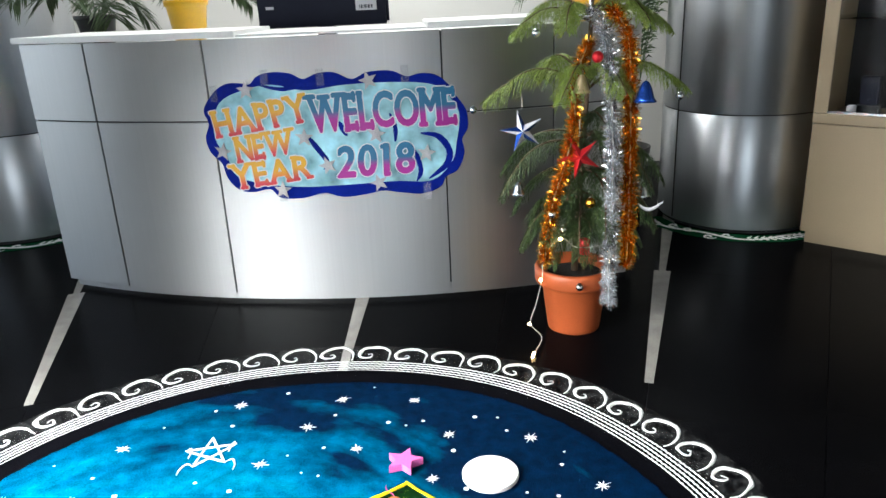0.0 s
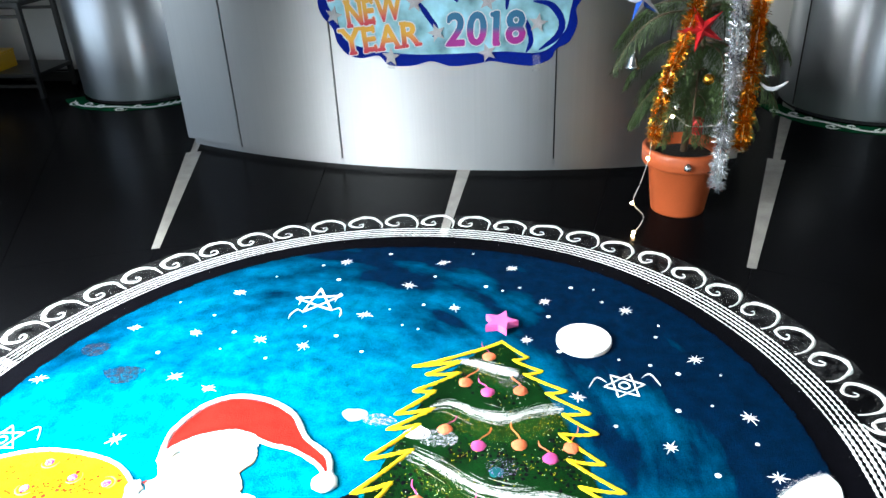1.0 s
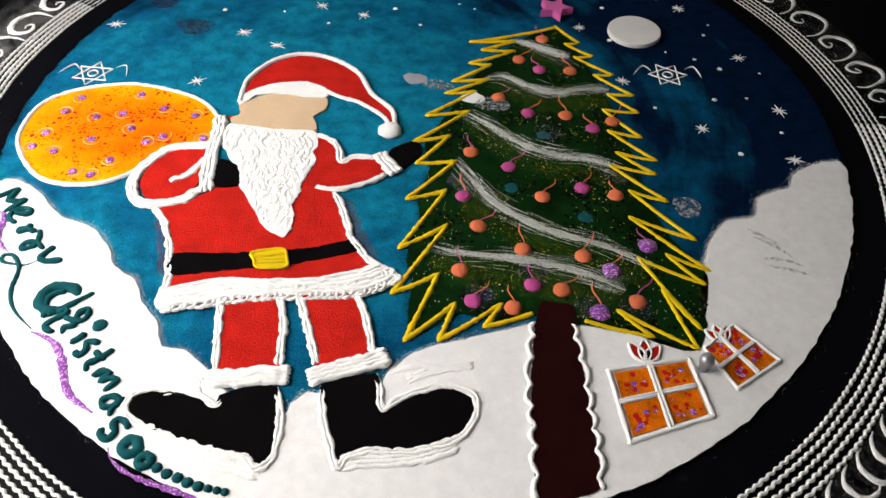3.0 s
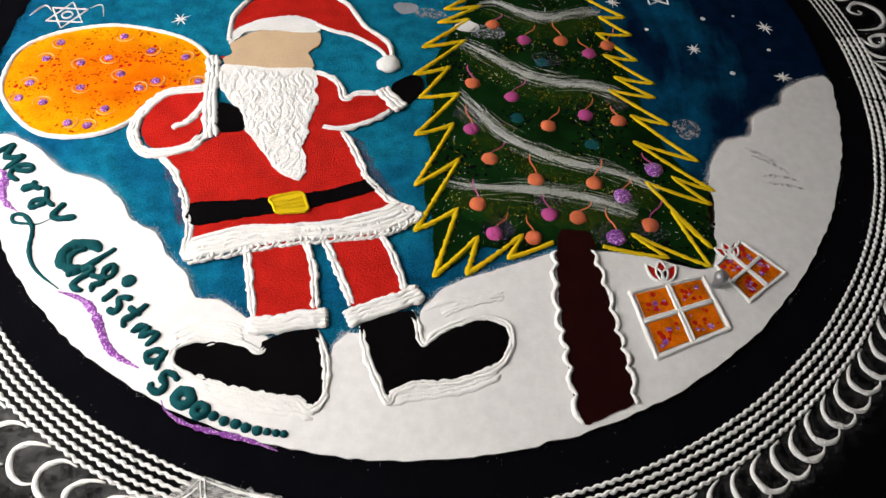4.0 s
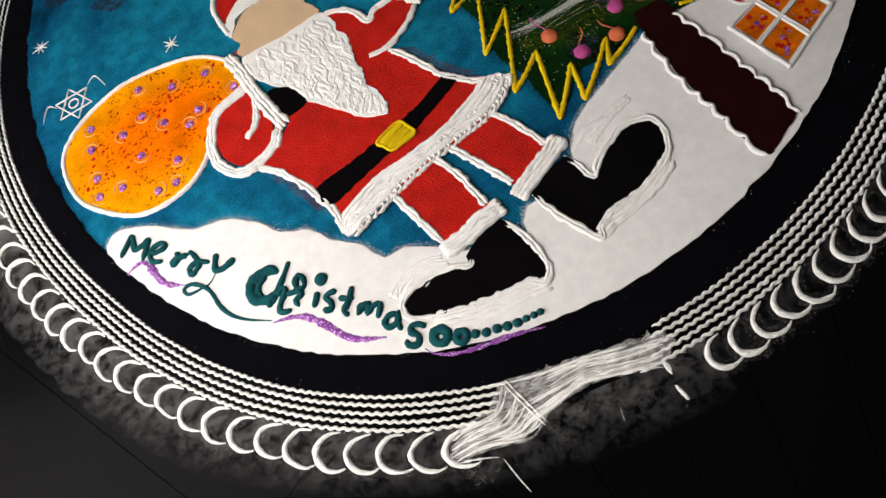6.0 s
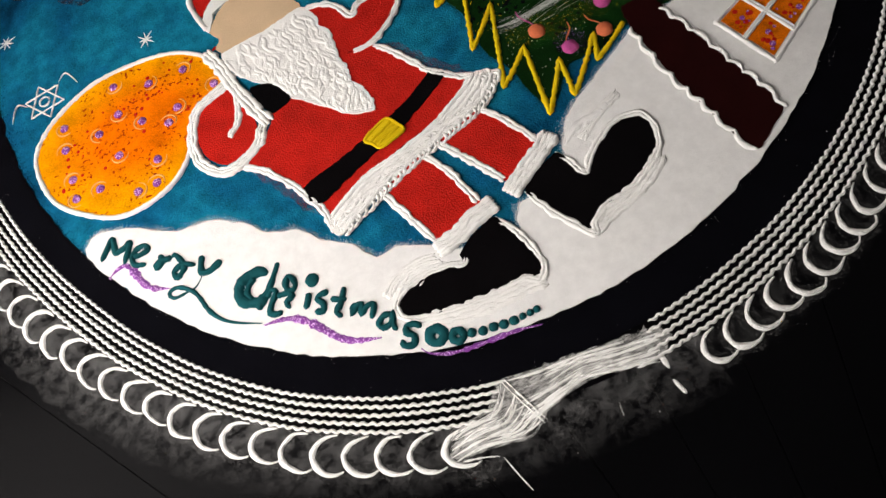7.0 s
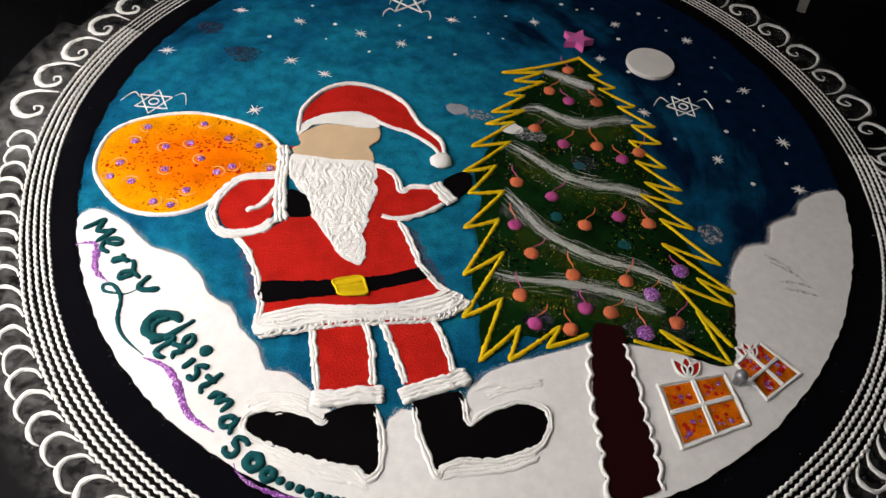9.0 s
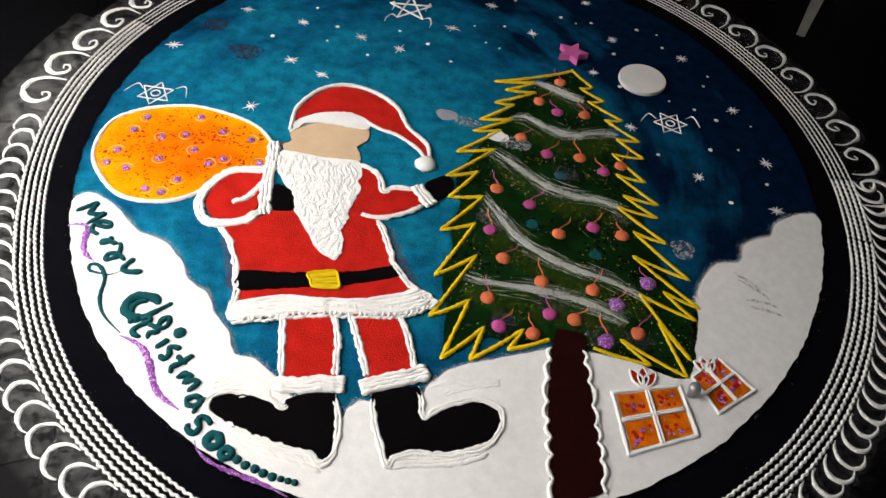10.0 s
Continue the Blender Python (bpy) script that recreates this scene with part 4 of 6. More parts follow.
fill("coat", [(-0.571, 0.795), (-0.541, 0.789), (-0.51, 0.764), (-0.491, 0.736), (-0.512, 0.691), (-0.532, 0.648), (-0.475, 0.634), (-0.448, 0.594), (-0.423, 0.551), (-0.4, 0.514), (-0.367, 0.483), (-0.332, 0.455), (-0.417, 0.417), (-0.513, 0.395), (-0.611, 0.366), (-0.691, 0.329), (-0.715, 0.385), (-0.739, 0.432), (-0.742, 0.44), (-0.77, 0.48), (-0.803, 0.513), (-0.759, 0.548), (-0.723, 0.59), (-0.727, 0.625), (-0.704, 0.698), (-0.74, 0.756)], 0.0085, RED, "red powder coat")
RED_FUZZ = dusting("scattered_red_powder", (0.22, 0.01, 0.014), 0.8, 0.44, 0.7, 170)
for pts in ([(-0.475, 0.634), (-0.448, 0.594), (-0.423, 0.551), (-0.4, 0.514), (-0.367, 0.483), (-0.332, 0.455)], [(-0.691, 0.329), (-0.715, 0.385), (-0.739, 0.432), (-0.742, 0.44), (-0.77, 0.48), (-0.803, 0.513)], [(-0.332, 0.455), (-0.417, 0.417), (-0.513, 0.395), (-0.611, 0.366), (-0.691, 0.329)]):
    part("powder_fuzz", ridge(spline([(*p, 0) for p in pts], False, 0.006), 0.05, 0.0006, 0.005, 0.2, 0.3, lump=50, prof=4), RED_FUZZ, rangoli, "scattered red powder beside the coat")
fill("sleeve", [(-0.779, 0.714), (-0.835, 0.696), (-0.86, 0.674), (-0.877, 0.634), (-0.88, 0.596), (-0.868, 0.563), (-0.844, 0.539), (-0.813, 0.536), (-0.78, 0.55), (-0.762, 0.578), (-0.76, 0.615), (-0.774, 0.667)], 0.0095, RED)
fill("sleeve", [(-0.569, 0.8), (-0.543, 0.793), (-0.511, 0.768), (-0.49, 0.731), (-0.461, 0.75), (-0.418, 0.754), (-0.389, 0.72), (-0.413, 0.694), (-0.445, 0.666), (-0.485, 0.646), (-0.525, 0.646), (-0.549, 0.68)], 0.0095, RED)
fill("glove", [(-0.399, 0.789), (-0.37, 0.823), (-0.343, 0.826), (-0.332, 0.795), (-0.347, 0.756), (-0.368, 0.731), (-0.392, 0.757)], 0.0092, BOOT_M, "black powder glove")
fill("glove", [(-0.745, 0.671), (-0.724, 0.677), (-0.69, 0.66), (-0.67, 0.633), (-0.675, 0.609), (-0.721, 0.599)], 0.0105, BOOT_M, "black powder glove")
scaly("coat_outline", [(-0.816, 0.513), (-0.787, 0.492), (-0.76, 0.459), (-0.738, 0.425), (-0.723, 0.392), (-0.706, 0.354), (-0.701, 0.326), (-0.7, 0.294)], 0.012, 0.006, 0.007, 2)
scaly("coat_outline", [(-0.48, 0.637), (-0.454, 0.605), (-0.435, 0.573), (-0.418, 0.544), (-0.41, 0.525), (-0.38, 0.493), (-0.346, 0.468), (-0.3, 0.451)], 0.012, 0.006, 0.007, 2)
scaly("sleeve_outline", [(-0.774, 0.717), (-0.818, 0.706), (-0.857, 0.691), (-0.88, 0.657), (-0.893, 0.61), (-0.889, 0.566), (-0.867, 0.532), (-0.838, 0.519), (-0.803, 0.528), (-0.771, 0.544), (-0.753, 0.572), (-0.743, 0.588)], 0.02, 0.007, 0.008, 3)
scaly("cuff", [(-0.803, 0.819), (-0.787, 0.772), (-0.771, 0.701), (-0.758, 0.652), (-0.745, 0.61), (-0.732, 0.578)], 0.026, 0.008, 0.009, 3)
scaly("cuff", [(-0.77, 0.687), (-0.78, 0.646), (-0.793, 0.614), (-0.817, 0.59)], 0.012, 0.007, 0.009, 2)
scaly("sleeve_outline", [(-0.573, 0.801), (-0.543, 0.796), (-0.512, 0.773), (-0.491, 0.731), (-0.468, 0.751), (-0.422, 0.757)], 0.012, 0.006, 0.008, 2)
scaly("sleeve_outline", [(-0.387, 0.713), (-0.411, 0.687), (-0.444, 0.662), (-0.484, 0.643), (-0.521, 0.643)], 0.01, 0.006, 0.008, 2)
scaly("cuff", [(-0.419, 0.773), (-0.396, 0.746), (-0.366, 0.72)], 0.028, 0.008, 0.009, 3)
fill("belt", [(-0.724, 0.405), (-0.635, 0.428), (-0.553, 0.453), (-0.515, 0.464), (-0.453, 0.489), (-0.4, 0.517), (-0.383, 0.496), (-0.431, 0.465), (-0.503, 0.429), (-0.565, 0.407), (-0.644, 0.379), (-0.704, 0.361)], 0.0105, BOOT_M, "black powder belt")
fill("buckle", [(-0.578, 0.439), (-0.553, 0.453), (-0.522, 0.462), (-0.509, 0.442), (-0.502, 0.422), (-0.532, 0.412), (-0.558, 0.41), (-0.567, 0.425)], 0.012, YELLOW, "yellow powder buckle")
bk = [(-0.578, 0.439), (-0.553, 0.453), (-0.522, 0.462), (-0.509, 0.442), (-0.502, 0.422), (-0.532, 0.412), (-0.558, 0.41), (-0.567, 0.425)]
stroke("buckle_ridge", bk, 0.006, 0.004, 0.0115, YELLOW, closed=True)
cxk, cyk = sum(p[0] for p in bk) / 8, sum(p[1] for p in bk) / 8
for v in (0.25, 0.5, 0.75):
    ends = [Vector(bk[0]).lerp(Vector(bk[6]), v), Vector((cxk, cyk)) + (v - 0.5) * (Vector(bk[6]) - Vector(bk[0])), Vector(bk[2]).lerp(Vector(bk[4]), v)]
    stroke("buckle_ridge", [tuple(q) for q in ends], 0.007, 0.0035, 0.0115, YELLOW, 0.15, "", 0.4)
for pts in ([(-0.591, 0.33), (-0.5, 0.358), (-0.478, 0.322), (-0.458, 0.266), (-0.443, 0.208), (-0.531, 0.182), (-0.557, 0.246), (-0.574, 0.295)], [(-0.456, 0.368), (-0.364, 0.397), (-0.331, 0.348), (-0.298, 0.267), (-0.375, 0.231), (-0.403, 0.282), (-0.43, 0.328)]):
    fill("trouser_leg", pts, 0.0085, RED)
for pts in ([(-0.592, 0.325), (-0.57, 0.265), (-0.542, 0.188)], [(-0.492, 0.358), (-0.463, 0.295), (-0.443, 0.216)], [(-0.458, 0.364), (-0.419, 0.3), (-0.382, 0.233)], [(-0.362, 0.395), (-0.326, 0.342), (-0.296, 0.275)]):
    scaly("trouser_outline", pts, 0.012, 0.006, 0.007, 2)
hem = [(-0.699, 0.287), (-0.703, 0.305), (-0.697, 0.327), (-0.619, 0.369), (-0.543, 0.385), (-0.467, 0.402), (-0.389, 0.436), (-0.339, 0.468), (-0.295, 0.444), (-0.351, 0.397), (-0.443, 0.369), (-0.53, 0.347), (-0.617, 0.312), (-0.685, 0.283)]
fill("coat_hem", hem, 0.0105, WHITE, "ropy white powder hem")
for k in range(5):
    t = 0.12 + k * 0.19
    lower, upper = hem[13:7:-1], hem[2:8]
    pts = [(a[0] * (1 - t) + b[0] * t, a[1] * (1 - t) + b[1] * t) for a, b in zip(lower, upper)]
    line = [(q.x + 0.003 * noise.noise(q * 40), q.y + 0.006 * noise.noise(q * 30 + Vector((0, 0, k))), 0) for q in spline([(*p, 0) for p in pts], False, 0.004)]
    part("hem_strand", ridge(line, 0.010, 0.004, 0.0098, 0.05, 0.35, lump=70), WHITE, rangoli, smooth=True)
curls("hem_curl", hem[:7:-1], 0.017, 0.0045, 0.0085)
curls("hem_curl", [(0.6 * a[0] + 0.4 * b[0], 0.6 * a[1] + 0.4 * b[1]) for a, b in zip(hem[13:7:-1], hem[2:8])], 0.018, 0.003, 0.0098, 5)
fill("boot", [(-0.514, 0.13), (-0.509, 0.148), (-0.437, 0.179), (-0.419, 0.15), (-0.403, 0.102), (-0.399, 0.059), (-0.413, 0.04), (-0.425, 0.046), (-0.432, 0.053), (-0.495, 0.048), (-0.556, 0.054), (-0.617, 0.069), (-0.644, 0.085), (-0.649, 0.107), (-0.628, 0.122), (-0.583, 0.133), (-0.539, 0.13)], 0.0092, BOOT_M, "black powder boot")
fill("boot", [(-0.357, 0.201), (-0.283, 0.235), (-0.265, 0.212), (-0.252, 0.175), (-0.23, 0.195), (-0.187, 0.223), (-0.147, 0.234), (-0.118, 0.225), (-0.11, 0.197), (-0.121, 0.162), (-0.156, 0.133), (-0.226, 0.105), (-0.255, 0.103), (-0.284, 0.083), (-0.295, 0.075), (-0.325, 0.123), (-0.344, 0.163)], 0.0092, BOOT_M, "black powder boot")
for pts in ([(-0.432, 0.175), (-0.413, 0.144), (-0.398, 0.097), (-0.395, 0.054), (-0.413, 0.034), (-0.434, 0.048), (-0.494, 0.046), (-0.555, 0.051), (-0.619, 0.067), (-0.649, 0.085), (-0.652, 0.109), (-0.631, 0.129), (-0.585, 0.138), (-0.54, 0.133), (-0.513, 0.124), (-0.506, 0.149)], [(-0.36, 0.196), (-0.346, 0.156), (-0.326, 0.116), (-0.294, 0.066), (-0.284, 0.081), (-0.254, 0.101), (-0.209, 0.108), (-0.156, 0.129), (-0.117, 0.158), (-0.104, 0.199), (-0.114, 0.23), (-0.148, 0.241), (-0.188, 0.228), (-0.23, 0.198), (-0.252, 0.174), (-0.267, 0.212), (-0.282, 0.236)]):
    scaly("boot_outline", pts, 0.011, 0.0055, 0.007, 2)
scaly("boot_sole", [(-0.612, 0.058), (-0.552, 0.043), (-0.485, 0.039), (-0.433, 0.038), (-0.402, 0.034)], 0.034, 0.004, 0.007, 4)
scaly("boot_sole", [(-0.292, 0.069), (-0.261, 0.084), (-0.218, 0.095), (-0.164, 0.116), (-0.124, 0.145)], 0.028, 0.004, 0.007, 4)
for pts in ([(-0.663, 0.131), (-0.63, 0.155), (-0.59, 0.164), (-0.553, 0.159)], [(-0.637, 0.129), (-0.612, 0.143), (-0.583, 0.149), (-0.55, 0.142)], [(-0.61, 0.124), (-0.58, 0.139), (-0.547, 0.135)], [(-0.227, 0.237), (-0.195, 0.258), (-0.155, 0.278), (-0.123, 0.289)]):
    scaly("snow_stroke", pts, 0.016, 0.003, 0.007, 3)
scaly("boot_trim", [(-0.549, 0.168), (-0.506, 0.175), (-0.463, 0.192), (-0.416, 0.202)], 0.033, 0.008, 0.008, 4)
scaly("boot_trim", [(-0.388, 0.203), (-0.349, 0.227), (-0.305, 0.25), (-0.267, 0.277)], 0.033, 0.008, 0.008, 4)
fill("face_shape", [(-0.777, 0.815), (-0.763, 0.833), (-0.778, 0.866), (-0.765, 0.881), (-0.72, 0.921), (-0.627, 0.928), (-0.593, 0.937), (-0.579, 0.897), (-0.599, 0.864), (-0.583, 0.837), (-0.58, 0.812), (-0.614, 0.796), (-0.668, 0.79), (-0.712, 0.796), (-0.75, 0.784), (-0.763, 0.79)], 0.009, SKIN, "plain beige powder shape")
fill("hat", [(-0.781, 0.915), (-0.786, 0.96), (-0.773, 1.006), (-0.75, 1.05), (-0.714, 1.081), (-0.669, 1.086), (-0.62, 1.078), (-0.576, 1.059), (-0.543, 1.035), (-0.519, 1.001), (-0.495, 0.969), (-0.464, 0.946), (-0.436, 0.922), (-0.421, 0.889), (-0.429, 0.881), (-0.453, 0.905), (-0.481, 0.929), (-0.514, 0.944), (-0.553, 0.95), (-0.592, 0.96), (-0.627, 0.977), (-0.672, 0.976), (-0.719, 0.961), (-0.757, 0.94)], 0.0092, RED, "red powder pointed hat")
fill("hat_band", [(-0.778, 0.866), (-0.784, 0.897), (-0.756, 0.937), (-0.714, 0.966), (-0.666, 0.982), (-0.624, 0.978), (-0.597, 0.964), (-0.592, 0.938), (-0.627, 0.928), (-0.678, 0.926), (-0.72, 0.921), (-0.753, 0.908), (-0.765, 0.881)], 0.0105, WHITE, "white powder hat band")
stroke("hat_outline", [(-0.781, 0.876), (-0.79, 0.918), (-0.795, 0.963), (-0.782, 1.011), (-0.759, 1.056), (-0.716, 1.089), (-0.668, 1.097), (-0.615, 1.087), (-0.566, 1.063), (-0.533, 1.034), (-0.507, 0.994), (-0.484, 0.967), (-0.452, 0.944), (-0.427, 0.921), (-0.413, 0.881)], 0.013, 0.006, 0.008)
stroke("hat_outline", [(-0.6, 0.96), (-0.559, 0.945), (-0.516, 0.937), (-0.474, 0.917), (-0.44, 0.894), (-0.424, 0.872)], 0.010, 0.006, 0.008)
pom = [(-0.417, 0.854), (-0.391, 0.862)]
part("hat_bobble", blob((*pom[0], 0.007), (Vector(pom[1]) - Vector(pom[0])).length, 0.013, seed=2), WHITE, rangoli, smooth=True)
beard = [(-0.771, 0.772), (-0.77, 0.793), (-0.74, 0.795), (-0.706, 0.798), (-0.67, 0.797), (-0.63, 0.804), (-0.597, 0.81), (-0.575, 0.807), (-0.557, 0.769), (-0.559, 0.744), (-0.544, 0.719), (-0.553, 0.683), (-0.547, 0.662), (-0.557, 0.632), (-0.546, 0.608), (-0.551, 0.585), (-0.537, 0.559), (-0.529, 0.528), (-0.534, 0.494), (-0.562, 0.501), (-0.59, 0.518), (-0.606, 0.538), (-0.632, 0.565), (-0.651, 0.589), (-0.672, 0.61), (-0.67, 0.633), (-0.682, 0.657), (-0.704, 0.669), (-0.729, 0.69), (-0.748, 0.714), (-0.76, 0.74)]
fill("beard", beard, 0.0115, WHITE, "thick white powder beard with ropy strands")
outline = [(q.x, q.y) for q in spline([(*p, 0) for p in beard], True, 0.01)]


def inside(x, y, poly):
    hit = False
    for (x0, y0), (x1, y1) in zip(poly, poly[1:] + poly[:1]):
        if (y0 > y) != (y1 > y) and x < (x1 - x0) * (y - y0) / (y1 - y0) + x0:
            hit = not hit
    return hit


rb = random.Random(31)
xs_, ys_ = [p[0] for p in beard], [p[1] for p in beard]
made = 0
while made < 190:
    x, y = rb.uniform(min(xs_), max(xs_)), rb.uniform(min(ys_), max(ys_))
    if not inside(x, y, outline):
        continue
    lean, ph, pts = rb.uniform(-0.5, 0.5), rb.uniform(0, 6.28), []
    for k in range(9):
        q = (x + lean * 0.006 * k + 0.006 * math.sin(ph + k * 0.9), y - 0.0075 * k)
        if inside(*q, outline):
            pts.append((*q, 0))
    if len(pts) < 4:
        continue
    part("beard_strand", ridge(spline(pts, False, 0.004), rb.uniform(0.009, 0.014), rb.uniform(0.001, 0.0026), 0.0108, 0.2, 0.35, lump=70), WHITE, rangoli, smooth=True)
    made += 1

# presents
for quad, bow, size in (([(0.103, 0.326), (0.229, 0.377), (0.264, 0.278), (0.141, 0.207)], [(0.159, 0.357)][0], 1.0), ([(0.26, 0.407), (0.31, 0.468), (0.38, 0.41), (0.31, 0.341)], [(0.291, 0.429)][0], 0.8)):
    def at_uv(u, v, q=quad):
        a = [q[0][i] * (1 - u) + q[1][i] * u for i in (0, 1)]
        b = [q[3][i] * (1 - u) + q[2][i] * u for i in (0, 1)]
        return (a[0] * (1 - v) + b[0] * v, a[1] * (1 - v) + b[1] * v)
    for u0, u1 in ((0.03, 0.47), (0.53, 0.97)):
        for v0, v1 in ((0.03, 0.44), (0.5, 0.97)):
            bm = bmesh.new()
            top = [bm.verts.new((*at_uv(u, v), 0.0092)) for u, v in ((u0, v0), (u1, v0), (u1, v1), (u0, v1))]
            bot = [bm.verts.new((v.co.x, v.co.y, 0.006)) for v in top]
            bm.faces.new(top)
            for i in range(4):
                bm.faces.new((top[i], bot[i], bot[(i + 1) % 4], top[(i + 1) % 4]))
            part("gift_panel", bm, GIFT_M, rangoli)
            for k in range(11):
                p = at_uv(rs.uniform(u0 + 0.06, u1 - 0.06), rs.uniform(v0 + 0.06, v1 - 0.06))
                part("gift_fleck", blob((*p, 0.009), rs.uniform(0.002, 0.006), 0.001, seed=k), PURPLE_M if k % 3 == 0 else RED, rangoli)
    for u in (0.48, 0.52):
        stroke("gift_ribbon", [at_uv(u, -0.02), at_uv(u, 0.5), at_uv(u, 1.03)], 0.006 * size, 0.005, 0.0085, taper=0.08)
    for v in (0.45, 0.49):
        stroke("gift_ribbon", [at_uv(-0.04, v), at_uv(0.5, v), at_uv(1.0, v)], 0.006 * size, 0.005, 0.0085, taper=0.08)
    corners = [Vector((*at_uv(u, v), 0)) for u, v in ((-0.03, -0.02), (1.02, -0.02), (1.03, 1.03), (-0.02, 1.03))]
    for a, b in zip(corners, corners[1:] + corners[:1]):
        side = [a.lerp(b, t / 24) for t in range(-1, 26)]
        part("gift_outline", ridge(side, 0.0085 * size, 0.005, 0.007, 0.04, 0.3, lump=90), WHITE, rangoli, smooth=True)
    for k, ang in enumerate((60, 95, 130) if size == 1 else (80, 115, 150)):
        d = Vector((math.cos(radians(ang)), math.sin(radians(ang))))
        s = Vector((-d.y, d.x))
        b0 = Vector(bow)
        petal = [b0, b0 + d * 0.02 * size + s * 0.011 * size, b0 + d * 0.045 * size, b0 + d * 0.02 * size - s * 0.011 * size]
        part("bow_loop", slab([tuple(p) for p in petal], 0.007, 0.0095), RED, rangoli)
        stroke("bow_outline", [tuple(p) for p in petal], 0.005, 0.004, 0.008, closed=True)

# lettering and sparkle strokes on the snow
for pts in ([(-1.137, 0.465), (-1.12, 0.483), (-1.104, 0.501), (-1.104, 0.484), (-1.105, 0.468), (-1.092, 0.468), (-1.073, 0.475), (-1.08, 0.459), (-1.09, 0.445), (-1.095, 0.436)], [(-1.076, 0.443), (-1.059, 0.439), (-1.041, 0.443), (-1.047, 0.454), (-1.065, 0.453), (-1.077, 0.438), (-1.074, 0.423), (-1.054, 0.415)], [(-1.025, 0.42), (-1.022, 0.407), (-1.033, 0.394), (-1.037, 0.401), (-1.022, 0.405), (-1.003, 0.402)], [(-1.003, 0.402), (-0.996, 0.405), (-0.989, 0.39), (-0.985, 0.372), (-1.002, 0.357), (-1.007, 0.371), (-0.988, 0.378), (-0.964, 0.365)], [(-0.947, 0.377), (-0.954, 0.36), (-0.957, 0.343), (-0.939, 0.34), (-0.915, 0.349)], [(-0.867, 0.283), (-0.883, 0.273), (-0.891, 0.259), (-0.884, 0.243)], [(-0.818, 0.291), (-0.831, 0.273), (-0.847, 0.254), (-0.87, 0.235), (-0.881, 0.221)], [(-0.862, 0.236), (-0.846, 0.245), (-0.84, 0.238), (-0.853, 0.223), (-0.863, 0.206), (-0.85, 0.197), (-0.841, 0.199)], [(-0.843, 0.23), (-0.823, 0.227), (-0.806, 0.229), (-0.803, 0.245), (-0.809, 0.255), (-0.819, 0.245), (-0.819, 0.227), (-0.815, 0.216), (-0.829, 0.21), (-0.826, 0.196)], [(-0.785, 0.207), (-0.793, 0.194), (-0.802, 0.181)], [(-0.752, 0.192), (-0.765, 0.194), (-0.776, 0.189), (-0.769, 0.176), (-0.774, 0.163), (-0.788, 0.17)], [(-0.723, 0.187), (-0.733, 0.172), (-0.742, 0.159), (-0.753, 0.15), (-0.746, 0.137)], [(-0.754, 0.178), (-0.741, 0.17), (-0.727, 0.164)], [(-0.718, 0.15), (-0.73, 0.131), (-0.718, 0.142), (-0.707, 0.142), (-0.714, 0.126), (-0.701, 0.134), (-0.687, 0.132), (-0.701, 0.109)], [(-0.665, 0.101), (-0.68, 0.104), (-0.693, 0.094), (-0.688, 0.084), (-0.673, 0.086), (-0.662, 0.102), (-0.67, 0.084), (-0.669, 0.069)], [(-0.629, 0.055), (-0.636, 0.065), (-0.651, 0.068), (-0.655, 0.058), (-0.646, 0.047), (-0.652, 0.033), (-0.668, 0.039), (-0.667, 0.05)]):
    stroke("letter_stroke", pts, 0.0125, 0.007, 0.007, TEAL, 0.06, "", 0.25, 80)
stroke("letter_stroke", [(-0.843, 0.279), (-0.856, 0.291), (-0.877, 0.292), (-0.897, 0.285), (-0.905, 0.266), (-0.898, 0.246), (-0.878, 0.237), (-0.857, 0.236)], 0.023, 0.008, 0.007, TEAL, 0.08)
stroke("letter_tail", [(-0.958, 0.339), (-0.975, 0.323), (-0.996, 0.32), (-1.021, 0.321), (-1.028, 0.334), (-1.011, 0.339), (-0.987, 0.32), (-0.976, 0.298), (-0.968, 0.268), (-0.951, 0.24), (-0.925, 0.218), (-0.883, 0.195)], 0.0095, 0.005, 0.007, TEAL, 0.35)
dots = [(-0.772, 0.227), (-0.611, 0.029), (-0.579, 0.012), (-0.556, 0.006), (-0.538, 0.0), (-0.519, -0.002), (-0.502, -0.006), (-0.484, -0.008), (-0.468, -0.008), (-0.454, -0.008), (-0.442, -0.008)]
for k, p in enumerate(dots):
    if k in (1, 2):
        part("letter_ring", ridge([(p[0] + (0.0125 if k == 1 else 0.0095) * math.cos(j * 0.35), p[1] + (0.0125 if k == 1 else 0.0095) * math.sin(j * 0.35), 0) for j in range(18)], 0.019 if k == 1 else 0.015, 0.007, 0.007, closed=True), TEAL, rangoli, smooth=True)
    else:
        part("letter_dot", blob((*p, 0.007), 0.0135 if k == 0 else 0.0088 if k < 8 else 0.0065, 0.007, seed=k), TEAL, rangoli, smooth=True)
for pts in ([(-1.131, 0.422), (-1.114, 0.432), (-1.094, 0.433), (-1.081, 0.412), (-1.069, 0.38), (-1.053, 0.36), (-1.023, 0.344)], [(-0.882, 0.19), (-0.851, 0.185), (-0.826, 0.175), (-0.804, 0.156), (-0.785, 0.132), (-0.766, 0.106), (-0.742, 0.087), (-0.698, 0.07)], [(-0.644, 0.021), (-0.634, 0.007), (-0.608, -0.007), (-0.577, -0.015), (-0.535, -0.02), (-0.489, -0.025), (-0.445, -0.035)]):
    stroke("sparkle_stroke", pts, 0.015 if pts[-1][1] > 0.02 else 0.008, 0.003, 0.007, PURPLE_M, 0.3, "purple glitter stroke", 0.4)

